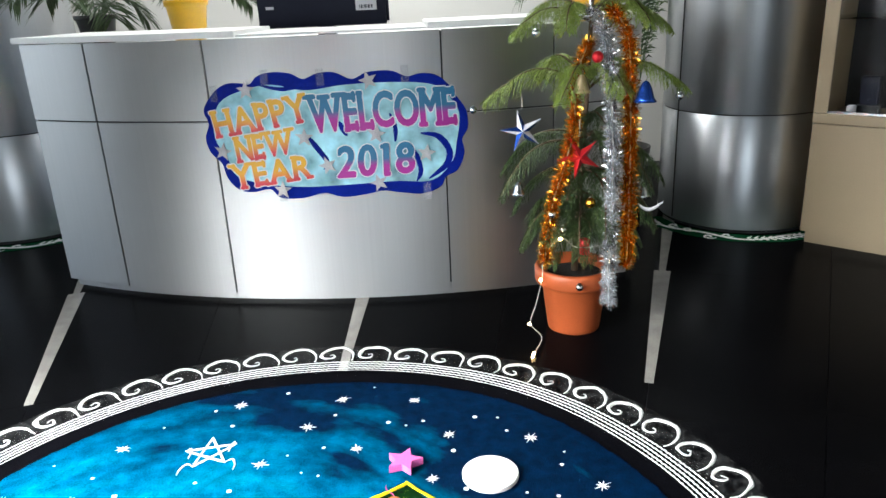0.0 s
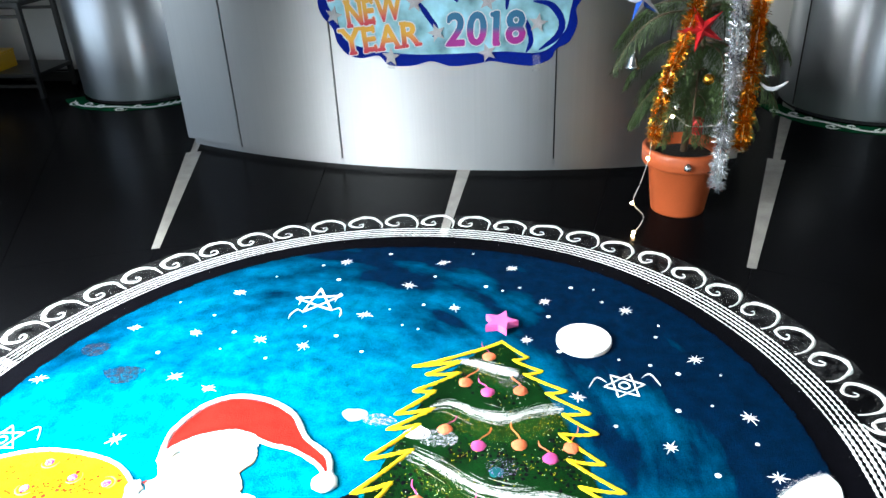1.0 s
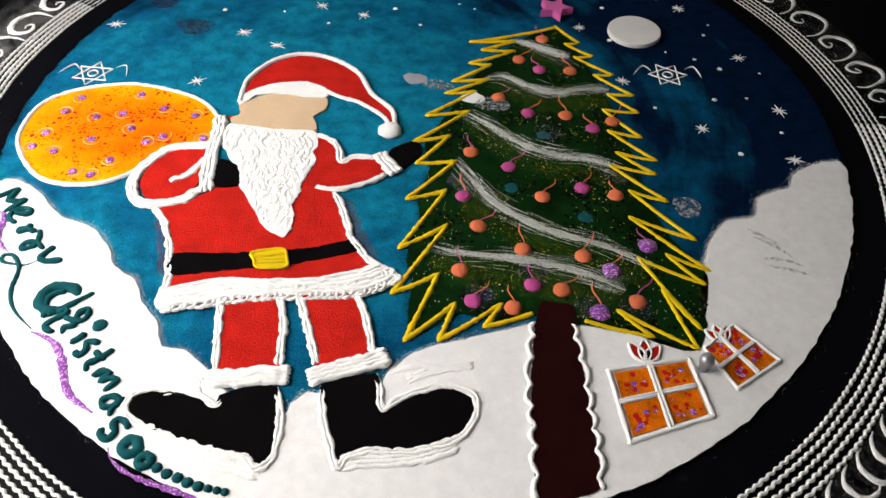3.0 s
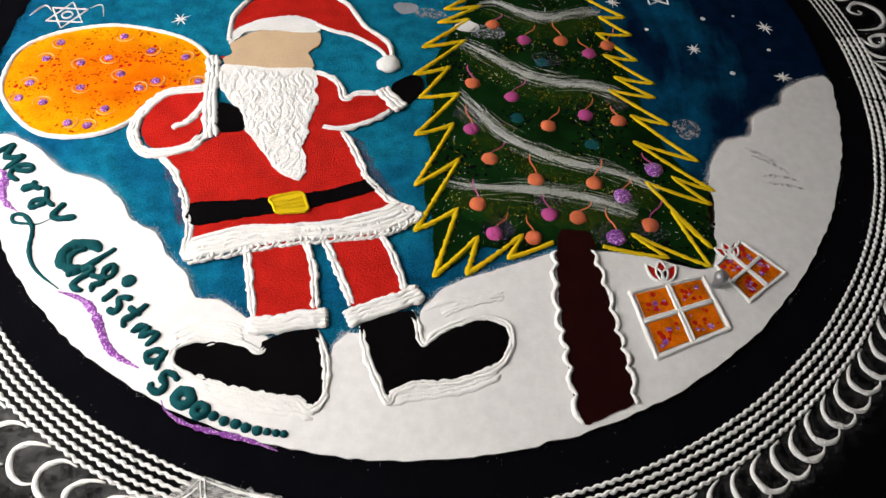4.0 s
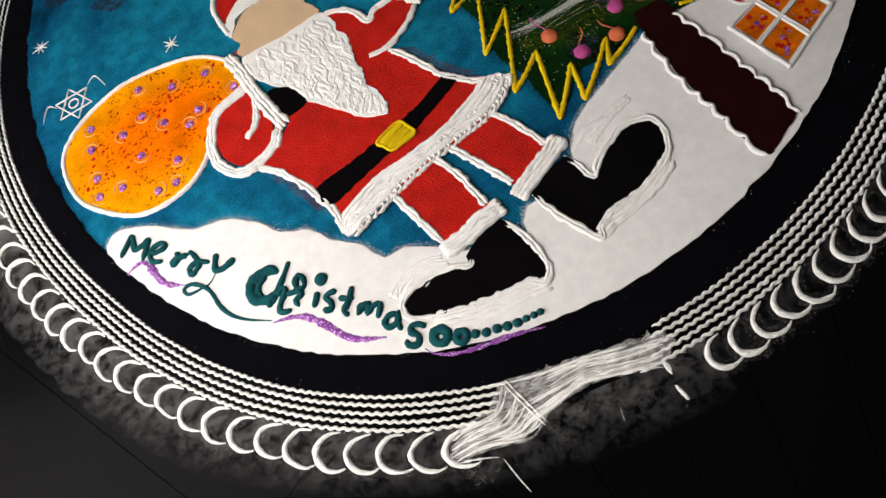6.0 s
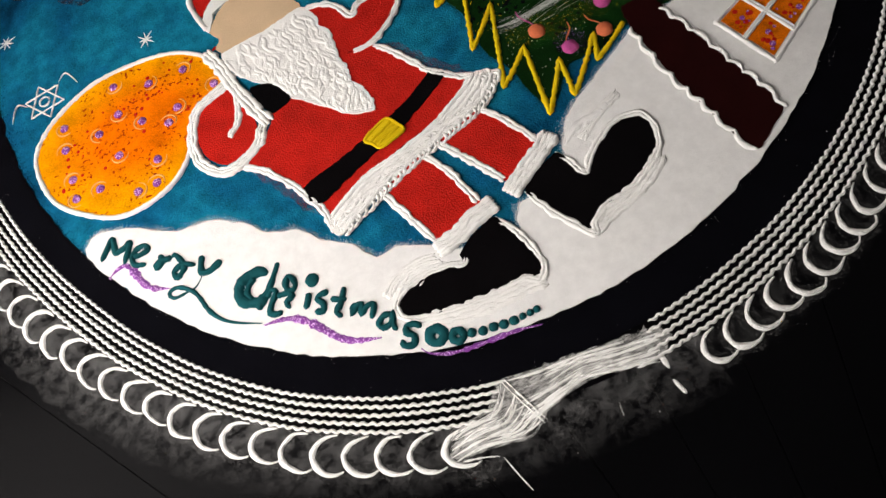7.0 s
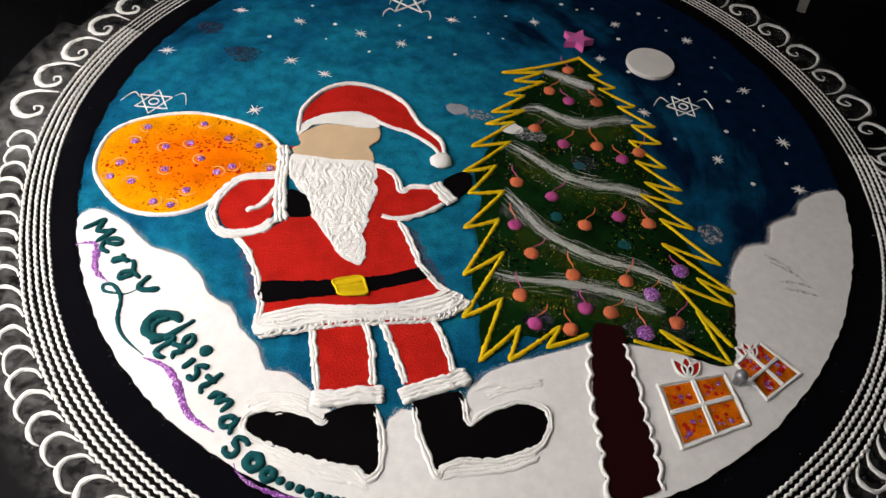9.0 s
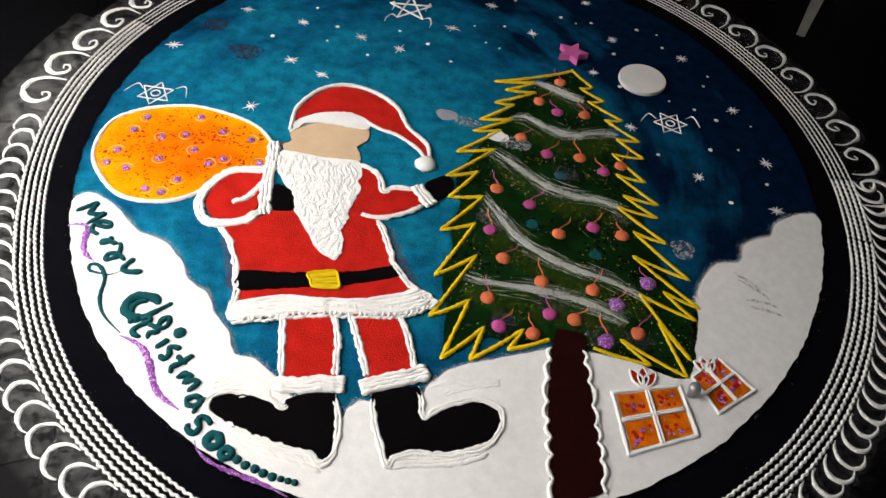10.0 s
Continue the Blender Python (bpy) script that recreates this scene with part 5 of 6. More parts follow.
# stars
for k, p in enumerate([(-0.611, 1.76), (-0.312, 1.775), (-0.1, 1.755), (-0.878, 1.557), (-0.391, 1.633), (-0.242, 1.522), (0.001, 1.574), (0.217, 1.545), (-0.484, 1.468), (-1.096, 1.355), (-0.916, 1.346), (-0.731, 1.331), (-0.608, 1.311), (-0.04, 1.385), (0.366, 1.337), (-0.885, 1.158), (-0.781, 1.122), (0.084, 1.17), (0.448, 1.134), (-0.913, 0.934), (0.27, 1.025), (0.465, 0.96), (-1.221, 1.118)]):
    bm = bmesh.new()
    for j in range(4):
        a = j * math.pi / 4 + k * 0.37
        r = (0.021 if j % 2 == 0 else 0.017) * (1 + 0.2 * math.sin(k * 1.7 + j))
        ridge([(p[0] + r * t * math.cos(a), p[1] + r * t * math.sin(a), 0) for t in (-1, -0.75, -0.5, -0.25, 0, 0.25, 0.5, 0.75, 1)], 0.0034, 0.0022, 0.0045, 0.3, 0.35, bm)
    part("small_star", bm, WHITE, rangoli)
for k, p in enumerate([(-0.801, 1.655), (-0.678, 1.734), (-0.484, 1.821), (-0.225, 1.839), (-0.323, 1.69), (-0.607, 1.652), (-1.031, 1.491), (-0.903, 1.433), (-0.814, 1.358), (-0.82, 1.28), (-0.688, 1.252), (-0.977, 1.251), (-0.421, 1.502), (-0.631, 1.4), (-0.535, 1.363), (-0.371, 1.427), (-0.331, 1.532), (-0.168, 1.643), (-0.118, 1.625), (-0.071, 1.644), (0.073, 1.655), (0.136, 1.648), (0.156, 1.583), (0.012, 1.5), (0.295, 1.478), (0.282, 1.425), (0.042, 1.343), (0.185, 1.321), (0.257, 1.305), (0.318, 1.277), (0.414, 1.28), (0.163, 1.08), (0.301, 1.144), (0.376, 1.167), (0.446, 1.052), (0.351, 0.955), (-0.326, 1.412), (-0.451, 1.3)]):
    part("snow_dot", blob((*p, 0.004), 0.0038 + 0.0015 * (k % 3), 0.002, seed=k), WHITE, rangoli)
for k, (p, rot) in enumerate(zip([(-0.631, 1.529), (0.191, 1.221)] + [(-1.168, 0.905)], (0.2, -0.35, 0.1))):
    for tri in (0, 1) if k else ():
        pts = [(p[0] + 0.047 * math.cos(rot + tri * math.pi / 3 + j * 2 * math.pi / 3 + math.pi / 2), p[1] + 0.047 * math.sin(rot + tri * math.pi / 3 + j * 2 * math.pi / 3 + math.pi / 2), 0) for j in range(3)]
        line = [Vector(a) * (1 - t / 12) + Vector(b) * (t / 12) for a, b in zip(pts, pts[1:] + pts[:1]) for t in range(12)]
        part("star_outline", ridge(line, 0.0036, 0.0026, 0.0045, 0, 0.4, closed=True), WHITE, rangoli)
    if k == 0:
        pts = [Vector((p[0] + 0.068 * math.cos(rot + j * 0.8 * math.pi + math.pi / 2), p[1] + 0.068 * math.sin(rot + j * 0.8 * math.pi + math.pi / 2), 0)) for j in range(5)]
        line = [u.lerp(v, t / 14) for u, v in zip(pts, pts[1:] + pts[:1]) for t in range(14)]
        part("star_outline", ridge(line, 0.0065, 0.003, 0.0045, 0, 0.3, closed=True), WHITE, rangoli)
        for tip, dx in ((pts[1], -1), (pts[4], 1), (pts[2], -0.4), (pts[3], 0.5)):
            part("star_tail", ridge(spline([tip, tip + Vector((0.018 * dx, 0.012, 0)), tip + Vector((0.03 * dx, -0.012, 0)), tip + Vector((0.03 * dx, -0.035, 0))]), 0.0045, 0.003, 0.0045, 0.3), WHITE, rangoli)
        continue
    for sg in (-1, 1):
        part("star_tail", ridge(spline([(p[0] + sg * 0.04, p[1] + 0.02 + 0.012 * sg, 0), (p[0] + sg * 0.062, p[1] + 0.036 + 0.012 * sg, 0), (p[0] + sg * 0.082, p[1] - 0.005 + 0.012 * sg, 0)]), 0.0034, 0.003, 0.0045, 0.3), WHITE, rangoli)
    part("star_eye", ridge([(p[0] + 0.012 * math.cos(j * 0.5), p[1] + 0.012 * math.sin(j * 0.5), 0) for j in range(13)], 0.004, 0.003, 0.0045), WHITE, rangoli)

# wiped patches and the rubbed part of the border
pt = [(-0.409, 1.062), (-0.352, 1.051), (-0.26, 1.016), (-0.209, 1.003), (-1.147, 1.249), (-1.016, 1.153), (0.234, 0.757)]
for k, (rx, ry, m) in enumerate(((0.03, 0.022, GREY_P), (0.035, 0.02, PATCH_M), (0.025, 0.022, SNOW_M), (0.04, 0.025, PATCH_M), (0.04, 0.03, SOOT), (0.055, 0.035, SOOT), (0.03, 0.03, PATCH_M))):
    p = pt[k]
    z = 0.0092 if k in (2, 3) else 0.0053
    part("wiped_patch", slab([(p[0] + rx * (1 + 0.25 * math.sin(3 * j + k)) * math.cos(j * 0.9), p[1] + ry * math.sin(j * 0.9)) for j in range(7)], 0.0045, z), m, rangoli, "patch of rubbed powder")
part("smear", slab([(-0.554, -0.083), (-0.484, -0.096), (-0.406, -0.102), (-0.345, -0.112), (-0.292, -0.119), (-0.273, -0.143), (-0.306, -0.168), (-0.369, -0.157), (-0.419, -0.144), (-0.458, -0.148), (-0.511, -0.169), (-0.544, -0.18), (-0.605, -0.172), (-0.664, -0.169), (-0.665, -0.151), (-0.627, -0.128), (-0.587, -0.124)], 0.0012, 0.0026, True, 0.006), SMEAR_M, rangoli, "smeared white powder")
up_, lo_ = [(-0.546, -0.087), (-0.485, -0.099), (-0.408, -0.106), (-0.347, -0.116), (-0.284, -0.121)], [(-0.544, -0.171), (-0.481, -0.156), (-0.423, -0.144), (-0.368, -0.155), (-0.306, -0.168)]
lup_, llo_ = [(-0.546, -0.087), (-0.583, -0.125), (-0.627, -0.128), (-0.659, -0.136)], [(-0.514, -0.167), (-0.549, -0.182), (-0.614, -0.172), (-0.669, -0.171)]
for k in range(120):
    first, last = (up_, lo_) if k < 70 else (lup_, llo_)
    f, s0 = rs.uniform(-0.08, 1.05), rs.randrange(0, len(first) - 2)
    pts = [(a[0] * (1 - f) + b[0] * f + rs.uniform(-0.006, 0.006), a[1] * (1 - f) + b[1] * f + rs.uniform(-0.004, 0.004)) for a, b in zip(first, last)][s0:s0 + rs.randrange(3, 5)]
    stroke("smeared_line", pts, rs.uniform(0.0015, 0.0055), rs.uniform(0.0008, 0.003), 0.0024, WHITE if k % 2 else SMEAR_M, 0.35, "", 0.5, 60)
for pts in ([(-0.55, -0.085), (-0.534, -0.13), (-0.515, -0.178)], [(-0.543, -0.086), (-0.527, -0.13), (-0.509, -0.176)], [(-0.633, -0.163), (-0.596, -0.174), (-0.555, -0.184)], [(-0.662, -0.175), (-0.629, -0.183), (-0.601, -0.193)]):
    stroke("smear_ridge", pts, 0.0032, 0.003, 0.0026, WHITE, 0.3, "", 0.6, 90)
for at_, rx, ry in (((-0.5, -0.181), 0.014, 0.009), ((-0.453, -0.183), 0.02, 0.013), ((-0.425, -0.191), 0.014, 0.006), ((-0.363, -0.205), 0.03, 0.009), ((-0.504, -0.201), 0.012, 0.006), ((-0.628, -0.203), 0.03, 0.015)):
    part("smear", slab([(at_[0] + rx * (1 + 0.3 * math.sin(j * 2.3)) * math.cos(j * 0.7), at_[1] + ry * math.sin(j * 0.7)) for j in range(9)], 0.0008, 0.0016, True, 0.008), SPILL, rangoli, "smeared white powder")
stroke("powder_scratch", [(-0.597, -0.196), (-0.589, -0.226), (-0.578, -0.26)], 0.0022, 0.0008, 0.0006, WHITE, 0.3)
stroke("powder_scratch", [(-0.397, -0.2), (-0.399, -0.211), (-0.401, -0.223)], 0.0022, 0.0008, 0.0006, SMEAR_M, 0.3)
tp = [(-0.304, -0.159), (-0.302, -0.189), (-0.306, -0.206), (-0.299, -0.234)]
for a, b in ((tp[0], tp[1]), (tp[2], tp[3])):
    stroke("powder_dash", [a, ((a[0] + b[0]) / 2, (a[1] + b[1]) / 2), b], 0.008, 0.001, 0.0006, WHITE, 0.3)

# loose grains that give the edges their soft look
rg = random.Random(7)
bm = bmesh.new()
for k in range(3500):
    a = rg.uniform(0, 2 * math.pi)
    which = rg.random()
    if which < 0.35:
        q = polar(a, rg.gauss(0.003, 0.007))
        z = 0.0048
    else:
        q = polar(a, rg.choice((0.075, 0.14, 0.145, 0.15, 0.21)) + rg.gauss(0, 0.012))
        z = 0.0024
    if which < 0.35 and not (math.pi + 0.5 < a % (2 * math.pi) < 2 * math.pi):
        continue
    s = rg.uniform(0.0003, 0.0008)
    t = rg.uniform(0, 6.28)
    v = [bm.verts.new((q.x + s * math.cos(t + j * 2.1), q.y + s * math.sin(t + j * 2.1), z)) for j in range(3)]
    tip = bm.verts.new((q.x, q.y, z + s))
    for i in range(3):
        bm.faces.new((v[i], v[(i + 1) % 3], tip))
tagged(part("loose_powder", bm, WHITE, rangoli, "loose grains of white powder"), kind="stuff")

# pieces set on the drawing
moon = [(0.106, 1.408)][0]
md = thing("moon_disc", (moon[0] - 0.004, moon[1] - 0.02, 0.0045), "thick white foam disc laid as the moon on the drawing", "decoration")
part("disc", lathe([(0.0675, 0), (0.069, 0.002), (0.069, 0.011), (0.067, 0.013)], 48), MOON_M, md)
ts = [(-0.111, 1.439)][0]
st = thing("foam_star", (*ts, 0.0075), "thick pink glitter foam star on the tree top", "decoration")
bm = bmesh.new()
ring = [(0.047 * (1 if k % 2 == 0 else 0.47) * math.cos(math.pi / 2 + k * math.pi / 5 - 0.25), 0.047 * (1 if k % 2 == 0 else 0.47) * math.sin(math.pi / 2 + k * math.pi / 5 - 0.25)) for k in range(10)]
slab(ring, 0, 0.02, False, 0.0008, bm=bm)
part("star_body", bm, PINK_FOAM, st)
kn = thing("metal_knob", (*[(0.254, 0.365)][0], 0.0075), "small dull grey metal knob standing in the snow", "ornament")
part("knob_body", lathe([(0.008, 0), (0.0085, 0.008), (0.007, 0.013), (0.011, 0.018), (0.0128, 0.026), (0.0105, 0.034), (0.004, 0.038)], 24), GREY_KNOB, kn, smooth=True)


# ---- greeting board on the counter ----
def on_face(x, z, out):
    q = arc(x, out)
    return Vector((q.x, q.y, z))


def wrap(bm, out):
    """Bends a flat shape (x, height, thickness) on to the counter's face."""
    for v in bm.verts:
        v.co = on_face(v.co.x, v.co.y, out + v.co.z)
    return bm


def lettering(text, quad, size_off=0.0, depth=0.002):
    """Built-in font, fitted into a four-cornered field (bottom left, bottom right, top right, top left)."""
    cu = bpy.data.curves.new("text", "FONT")
    cu.body, cu.extrude, cu.offset, cu.resolution_u = text, 0.0, size_off, 4
    ob = bpy.data.objects.new("text", cu)
    scene.collection.objects.link(ob)
    bpy.context.view_layer.update()
    me = bpy.data.meshes.new_from_object(ob.evaluated_get(bpy.context.evaluated_depsgraph_get()))
    bpy.data.objects.remove(ob)
    bm = bmesh.new()
    bm.from_mesh(me)
    bpy.data.meshes.remove(me)
    return bm


# feet and heads of the printed letters: across, height
SERIFS = {"H": ((0.1, 0), (0.1, 1), (0.9, 0), (0.9, 1)), "A": ((0.06, 0), (0.94, 0)), "P": ((0.14, 0), (0.1, 1)), "Y": ((0.5, 0), (0.06, 1), (0.94, 1)), "N": ((0.1, 0), (0.1, 1), (0.9, 1)),
          "E": ((0.1, 0), (0.1, 1), (0.92, 0.08), (0.9, 0.92)), "W": ((0.05, 1), (0.95, 1), (0.5, 0.97)), "R": ((0.12, 0), (0.1, 1), (0.93, 0)), "L": ((0.12, 0), (0.12, 1), (0.92, 0.08)),
          "M": ((0.08, 0), (0.92, 0), (0.08, 1), (0.92, 1)), "1": ((0.55, 0), (0.3, 0.93))}


def fit_letters(text, quad, out, material, parent, fat):
    """Each letter fattened, edged in white and set in its share of the field."""
    glyphs = []
    for c in text:
        bm = lettering(c, quad)
        xs, ys = [v.co.x for v in bm.verts], [v.co.y for v in bm.verts]
        x0, x1, y0, y1 = min(xs), max(xs), min(ys), max(ys)
        verts = [((v.co.x - x0) / (x1 - x0), (v.co.y - y0) / (y1 - y0)) for v in bm.verts]
        faces = [[v.index for v in f.verts] for f in bm.faces]
        bm.free()
        body = len(verts)
        for u, w in SERIFS.get(c, ()):
            upright = c in "EL" and 0 < w < 1
            hu, hw = (0.05, 0.13) if upright else (0.17, 0.035)
            n = len(verts)
            verts += [(u - hu, w - hw), (u + hu, w - hw), (u + hu, w + hw), (u - hu, w + hw)]
            faces.append([n, n + 1, n + 2, n + 3])
        wide = max(0.34, x1 - x0)
        squeeze = (x1 - x0) / wide
        glyphs.append(([(0.5 + (u - 0.5) * squeeze if i < body else u, w) for i, (u, w) in enumerate(verts)], faces, wide))
    gap = 0.1
    total = sum(g[2] for g in glyphs) + gap * (len(text) - 1)
    u0 = 0.0
    for verts, faces, width in glyphs:
        for off, n, o, m, nm, lab in ((fat + 0.0038, 12, out, PRINT_WHITE, "letter_edge", "white letter outline"), (fat, 8, out + 0.0016, material, "letter", "")):
            bm = bmesh.new()
            for k in range(n):
                vs = []
                for u, w in verts:
                    u = (u0 + u * width) / total
                    a = [quad[0][i] * (1 - u) + quad[1][i] * u for i in (0, 1)]
                    b = [quad[3][i] * (1 - u) + quad[2][i] * u for i in (0, 1)]
                    vs.append(bm.verts.new((a[0] * (1 - w) + b[0] * w + off * math.cos(2 * math.pi * k / n), a[1] * (1 - w) + b[1] * w + off * math.sin(2 * math.pi * k / n), k * 0.00008)))
                for f in faces:
                    bm.faces.new([vs[i] for i in f])
            part(nm, wrap(bm, o), m, parent, lab)
        u0 += width + gap


board = thing("greeting_board", (0, 0, 0), "cloud-shaped blue greeting board with coloured lettering taped to the counter", "sign")


def grid_fill(pts, z0, z1, rough=0.0):
    """A thin cut-out with enough cross cuts to bend."""
    bm = slab(pts, z0, z1, True, rough, 0.01)
    for k in range(24):
        x = -0.9 + k * 0.044
        bmesh.ops.bisect_plane(bm, geom=bm.verts[:] + bm.edges[:] + bm.faces[:], plane_co=(x, 0, 0), plane_no=(1, 0, 0))
    return bm


part("backing", wrap(grid_fill([(-0.82, 0.817), (-0.768, 0.848), (-0.715, 0.849), (-0.679, 0.844), (-0.648, 0.872), (-0.595, 0.884), (-0.53, 0.878), (-0.483, 0.857), (-0.432, 0.874), (-0.372, 0.876), (-0.309, 0.85), (-0.252, 0.871), (-0.171, 0.873), (-0.113, 0.85), (-0.068, 0.858), (-0.012, 0.851), (0.036, 0.812), (0.061, 0.771), (0.094, 0.718), (0.098, 0.656), (0.076, 0.616), (0.082, 0.563), (0.055, 0.501), (0.012, 0.478), (-0.011, 0.441), (-0.076, 0.419), (-0.16, 0.428), (-0.222, 0.438), (-0.287, 0.428), (-0.372, 0.42), (-0.445, 0.438), (-0.522, 0.421), (-0.609, 0.422), (-0.648, 0.456), (-0.716, 0.446), (-0.77, 0.457), (-0.809, 0.501), (-0.823, 0.556), (-0.861, 0.599), (-0.873, 0.652), (-0.853, 0.705), (-0.865, 0.757)], 0, 0.005), 0.001), PRINT_BLUE, board, "royal blue scalloped card")
part("pale_field", wrap(grid_fill([(-0.794, 0.786), (-0.707, 0.824), (-0.6, 0.841), (-0.479, 0.817), (-0.335, 0.831), (-0.174, 0.833), (-0.034, 0.82), (0.025, 0.783), (0.067, 0.71), (0.055, 0.607), (0.035, 0.535), (-0.042, 0.469), (-0.178, 0.473), (-0.347, 0.467), (-0.517, 0.464), (-0.668, 0.478), (-0.773, 0.512), (-0.797, 0.577), (-0.832, 0.641), (-0.832, 0.715)], 0, 0.001), 0.0066), PRINT_LIGHT, board, "pale cyan printed field")
for w, pts in ((0.014, [(-0.652, 0.843), (-0.561, 0.824), (-0.467, 0.836), (-0.376, 0.833)]), (0.02, [(-0.486, 0.655), (-0.45, 0.601), (-0.423, 0.558), (-0.436, 0.527)]), (0.024, [(-0.074, 0.646), (-0.013, 0.632), (0.026, 0.578), (0.014, 0.525), (-0.052, 0.476)]), (0.02, [(-0.367, 0.702), (-0.341, 0.649)]), (0.018, [(-0.098, 0.585), (-0.081, 0.51), (-0.098, 0.468)]), (0.016, [(-0.182, 0.724), (-0.165, 0.672), (-0.168, 0.62)])):
    part("blue_swirl", wrap(ridge(spline([(*p, 0) for p in pts], False, 0.006), w, 0.0008, 0, 0.3, 0.1, prof=4), 0.008), PRINT_BLUE, board)
for text, quad, m in (("HAPPY", [(-0.823, 0.658), (-0.474, 0.712), (-0.489, 0.803), (-0.836, 0.746)], LET_ORANGE), ("NEW", [(-0.755, 0.564), (-0.546, 0.594), (-0.548, 0.681), (-0.762, 0.651)], LET_ORANGE), ("YEAR", [(-0.781, 0.46), (-0.486, 0.502), (-0.488, 0.583), (-0.791, 0.547)], LET_ORANGE), ("WEL", [(-0.464, 0.666), (-0.242, 0.676), (-0.247, 0.801), (-0.472, 0.793)], LET_TEAL), ("COME", [(-0.238, 0.678), (0.057, 0.678), (0.05, 0.8), (-0.237, 0.801)], LET_TEAL), ("2018", [(-0.386, 0.497), (-0.105, 0.505), (-0.104, 0.615), (-0.376, 0.609)], LET_TEAL)):
    fit_letters(text, quad, 0.0092, m, board, 0.0034 if m == LET_ORANGE else 0.0046)
for k, p in enumerate([(-0.693, 0.824), (-0.25, 0.843), (-0.809, 0.603), (-0.497, 0.649), (-0.42, 0.543), (-0.234, 0.651), (-0.057, 0.572), (-0.237, 0.471), (-0.598, 0.455)]):
    ring = [(p[0] + 0.035 * (1 if j % 2 == 0 else 0.42) * math.cos(math.pi / 2 + j * math.pi / 5 + 0.3 * math.sin(k * 2)), p[1] + 0.035 * (1 if j % 2 == 0 else 0.42) * math.sin(math.pi / 2 + j * math.pi / 5 + 0.3 * math.sin(k * 2))) for j in range(10)]
    part("card_star", wrap(slab(ring, 0, 0.003, False, 0), 0.012), STAR_FOIL, board, "pale glitter card star")
for x, z in ((-0.815, 0.815), (-0.62, 0.865), (-0.42, 0.86), (-0.12, 0.86), (-0.6, 0.44), (-0.06, 0.43)):
    bm = bmesh.new()
    v = [bm.verts.new(q) for q in ((x - 0.014, z - 0.03, 0), (x + 0.014, z - 0.03, 0), (x + 0.014, z + 0.03, 0), (x - 0.014, z + 0.03, 0))]
    bm.faces.new(v)
    part("tape", wrap(bm, 0.0115), TAPE_M, board, "strip of clear tape")

# ---- monitor behind the ledge ----
mon = thing("monitor", (-0.475, 3.07, 0.75), "dark navy computer monitor seen from behind, standing on the desk", "monitor")
part("stand_base", box(-0.12, 0.12, -0.02, 0.18, 0, 0.015, 0.005), DARK_PL, mon)
part("stand_neck", box(-0.04, 0.04, 0.06, 0.1, 0.01, 0.36, 0.006), DARK_PL, mon)
part("back_shell", box(-0.272, 0.272, 0.0, 0.045, 0.262, 0.62, 0.012), DARK_PL, mon)
part("rear_bulge", box(-0.2, 0.2, -0.02, 0.002, 0.31, 0.56, 0.012), DARK_PL, mon)
part("screen", box(-0.26, 0.26, 0.044, 0.047, 0.275, 0.605), BLACK_MET, mon)
lab = part("label", box(0.14, 0.225, -0.0225, -0.0195, 0.32, 0.40), PRINT_WHITE, mon, "white sticker with dark bars")
for k in range(8):
    part("label_bar", box(0.155 + k * 0.007, 0.158 + k * 0.007 + 0.002 * (k % 2), -0.0238, -0.022, 0.328, 0.342), DARK_PL, lab)
part("maker_mark", box(-0.235, -0.17, -0.0025, 0.001, 0.337, 0.348), PRINT_WHITE, mon, "small pale bar")

# ---- low cabinet behind the counter, with plants on it ----
cred = thing("low_cabinet", (0, 0, 0), "plain white low cabinet behind the counter", "cabinet")
part("body", box(-1.75, 0.8, 3.36, 3.74, 0.0, 0.93, 0.004), WHITE_TOP, cred)
part("top", box(-1.77, 0.82, 3.34, 3.76, 0.93, 0.955, 0.004), WHITE_TOP, cred)


def pot_shape(r, h, thick=0.008):
    return lathe([(r * 0.72, 0), (r * 0.78, h * 0.1), (r * 0.97, h * 0.85), (r * 1.06, h * 0.86), (r * 1.08, h), (r * 1.0, h), (r * 0.95, h * 0.9), (r * 0.9, h * 0.88)], 40)


def frond(bm, base, tip, droop, leaflets, length, seed):
    """An arching palm frond: a midrib with two rows of narrow folded leaflets."""
    rr = random.Random(seed)
    base, tip = Vector(base), Vector(tip)
    mid = (base + tip) / 2 + Vector((0, 0, droop))
    pts = [base * (1 - t) ** 2 + mid * 2 * t * (1 - t) + tip * t * t for t in (k / 14 for k in range(15))]
    tube(pts, 0.0045, 5, bm, 0.25)
    for k in range(leaflets):
        t = 0.3 + 0.7 * k / leaflets
        q = base * (1 - t) ** 2 + mid * 2 * t * (1 - t) + tip * t * t
        d = ((mid - base) * (1 - t) + (tip - mid) * t).normalized()
        side = d.cross(Vector((0, 0, 1))).normalized()
        for sg in (-1, 1):
            ln = length * (1 - 0.55 * abs(t - 0.55)) * rr.uniform(0.8, 1.1)
            out = (side * sg * 0.75 + d * 0.65 + Vector((0, 0, rr.uniform(-0.25, 0.2)))).normalized()
            w = d.cross(out).cross(out).normalized() * 0.006
            up = out.cross(w).normalized() * 0.003
            e = q + out * ln + Vector((0, 0, -0.35 * ln))
            m = q + out * ln * 0.5 + Vector((0, 0, -0.06 * ln))
            v = [bm.verts.new(x) for x in (q, m + w, m + up, m - w, e)]
            bm.faces.new((v[0], v[1], v[2]))
            bm.faces.new((v[0], v[2], v[3]))
            bm.faces.new((v[1], v[4], v[2]))
            bm.faces.new((v[2], v[4], v[3]))


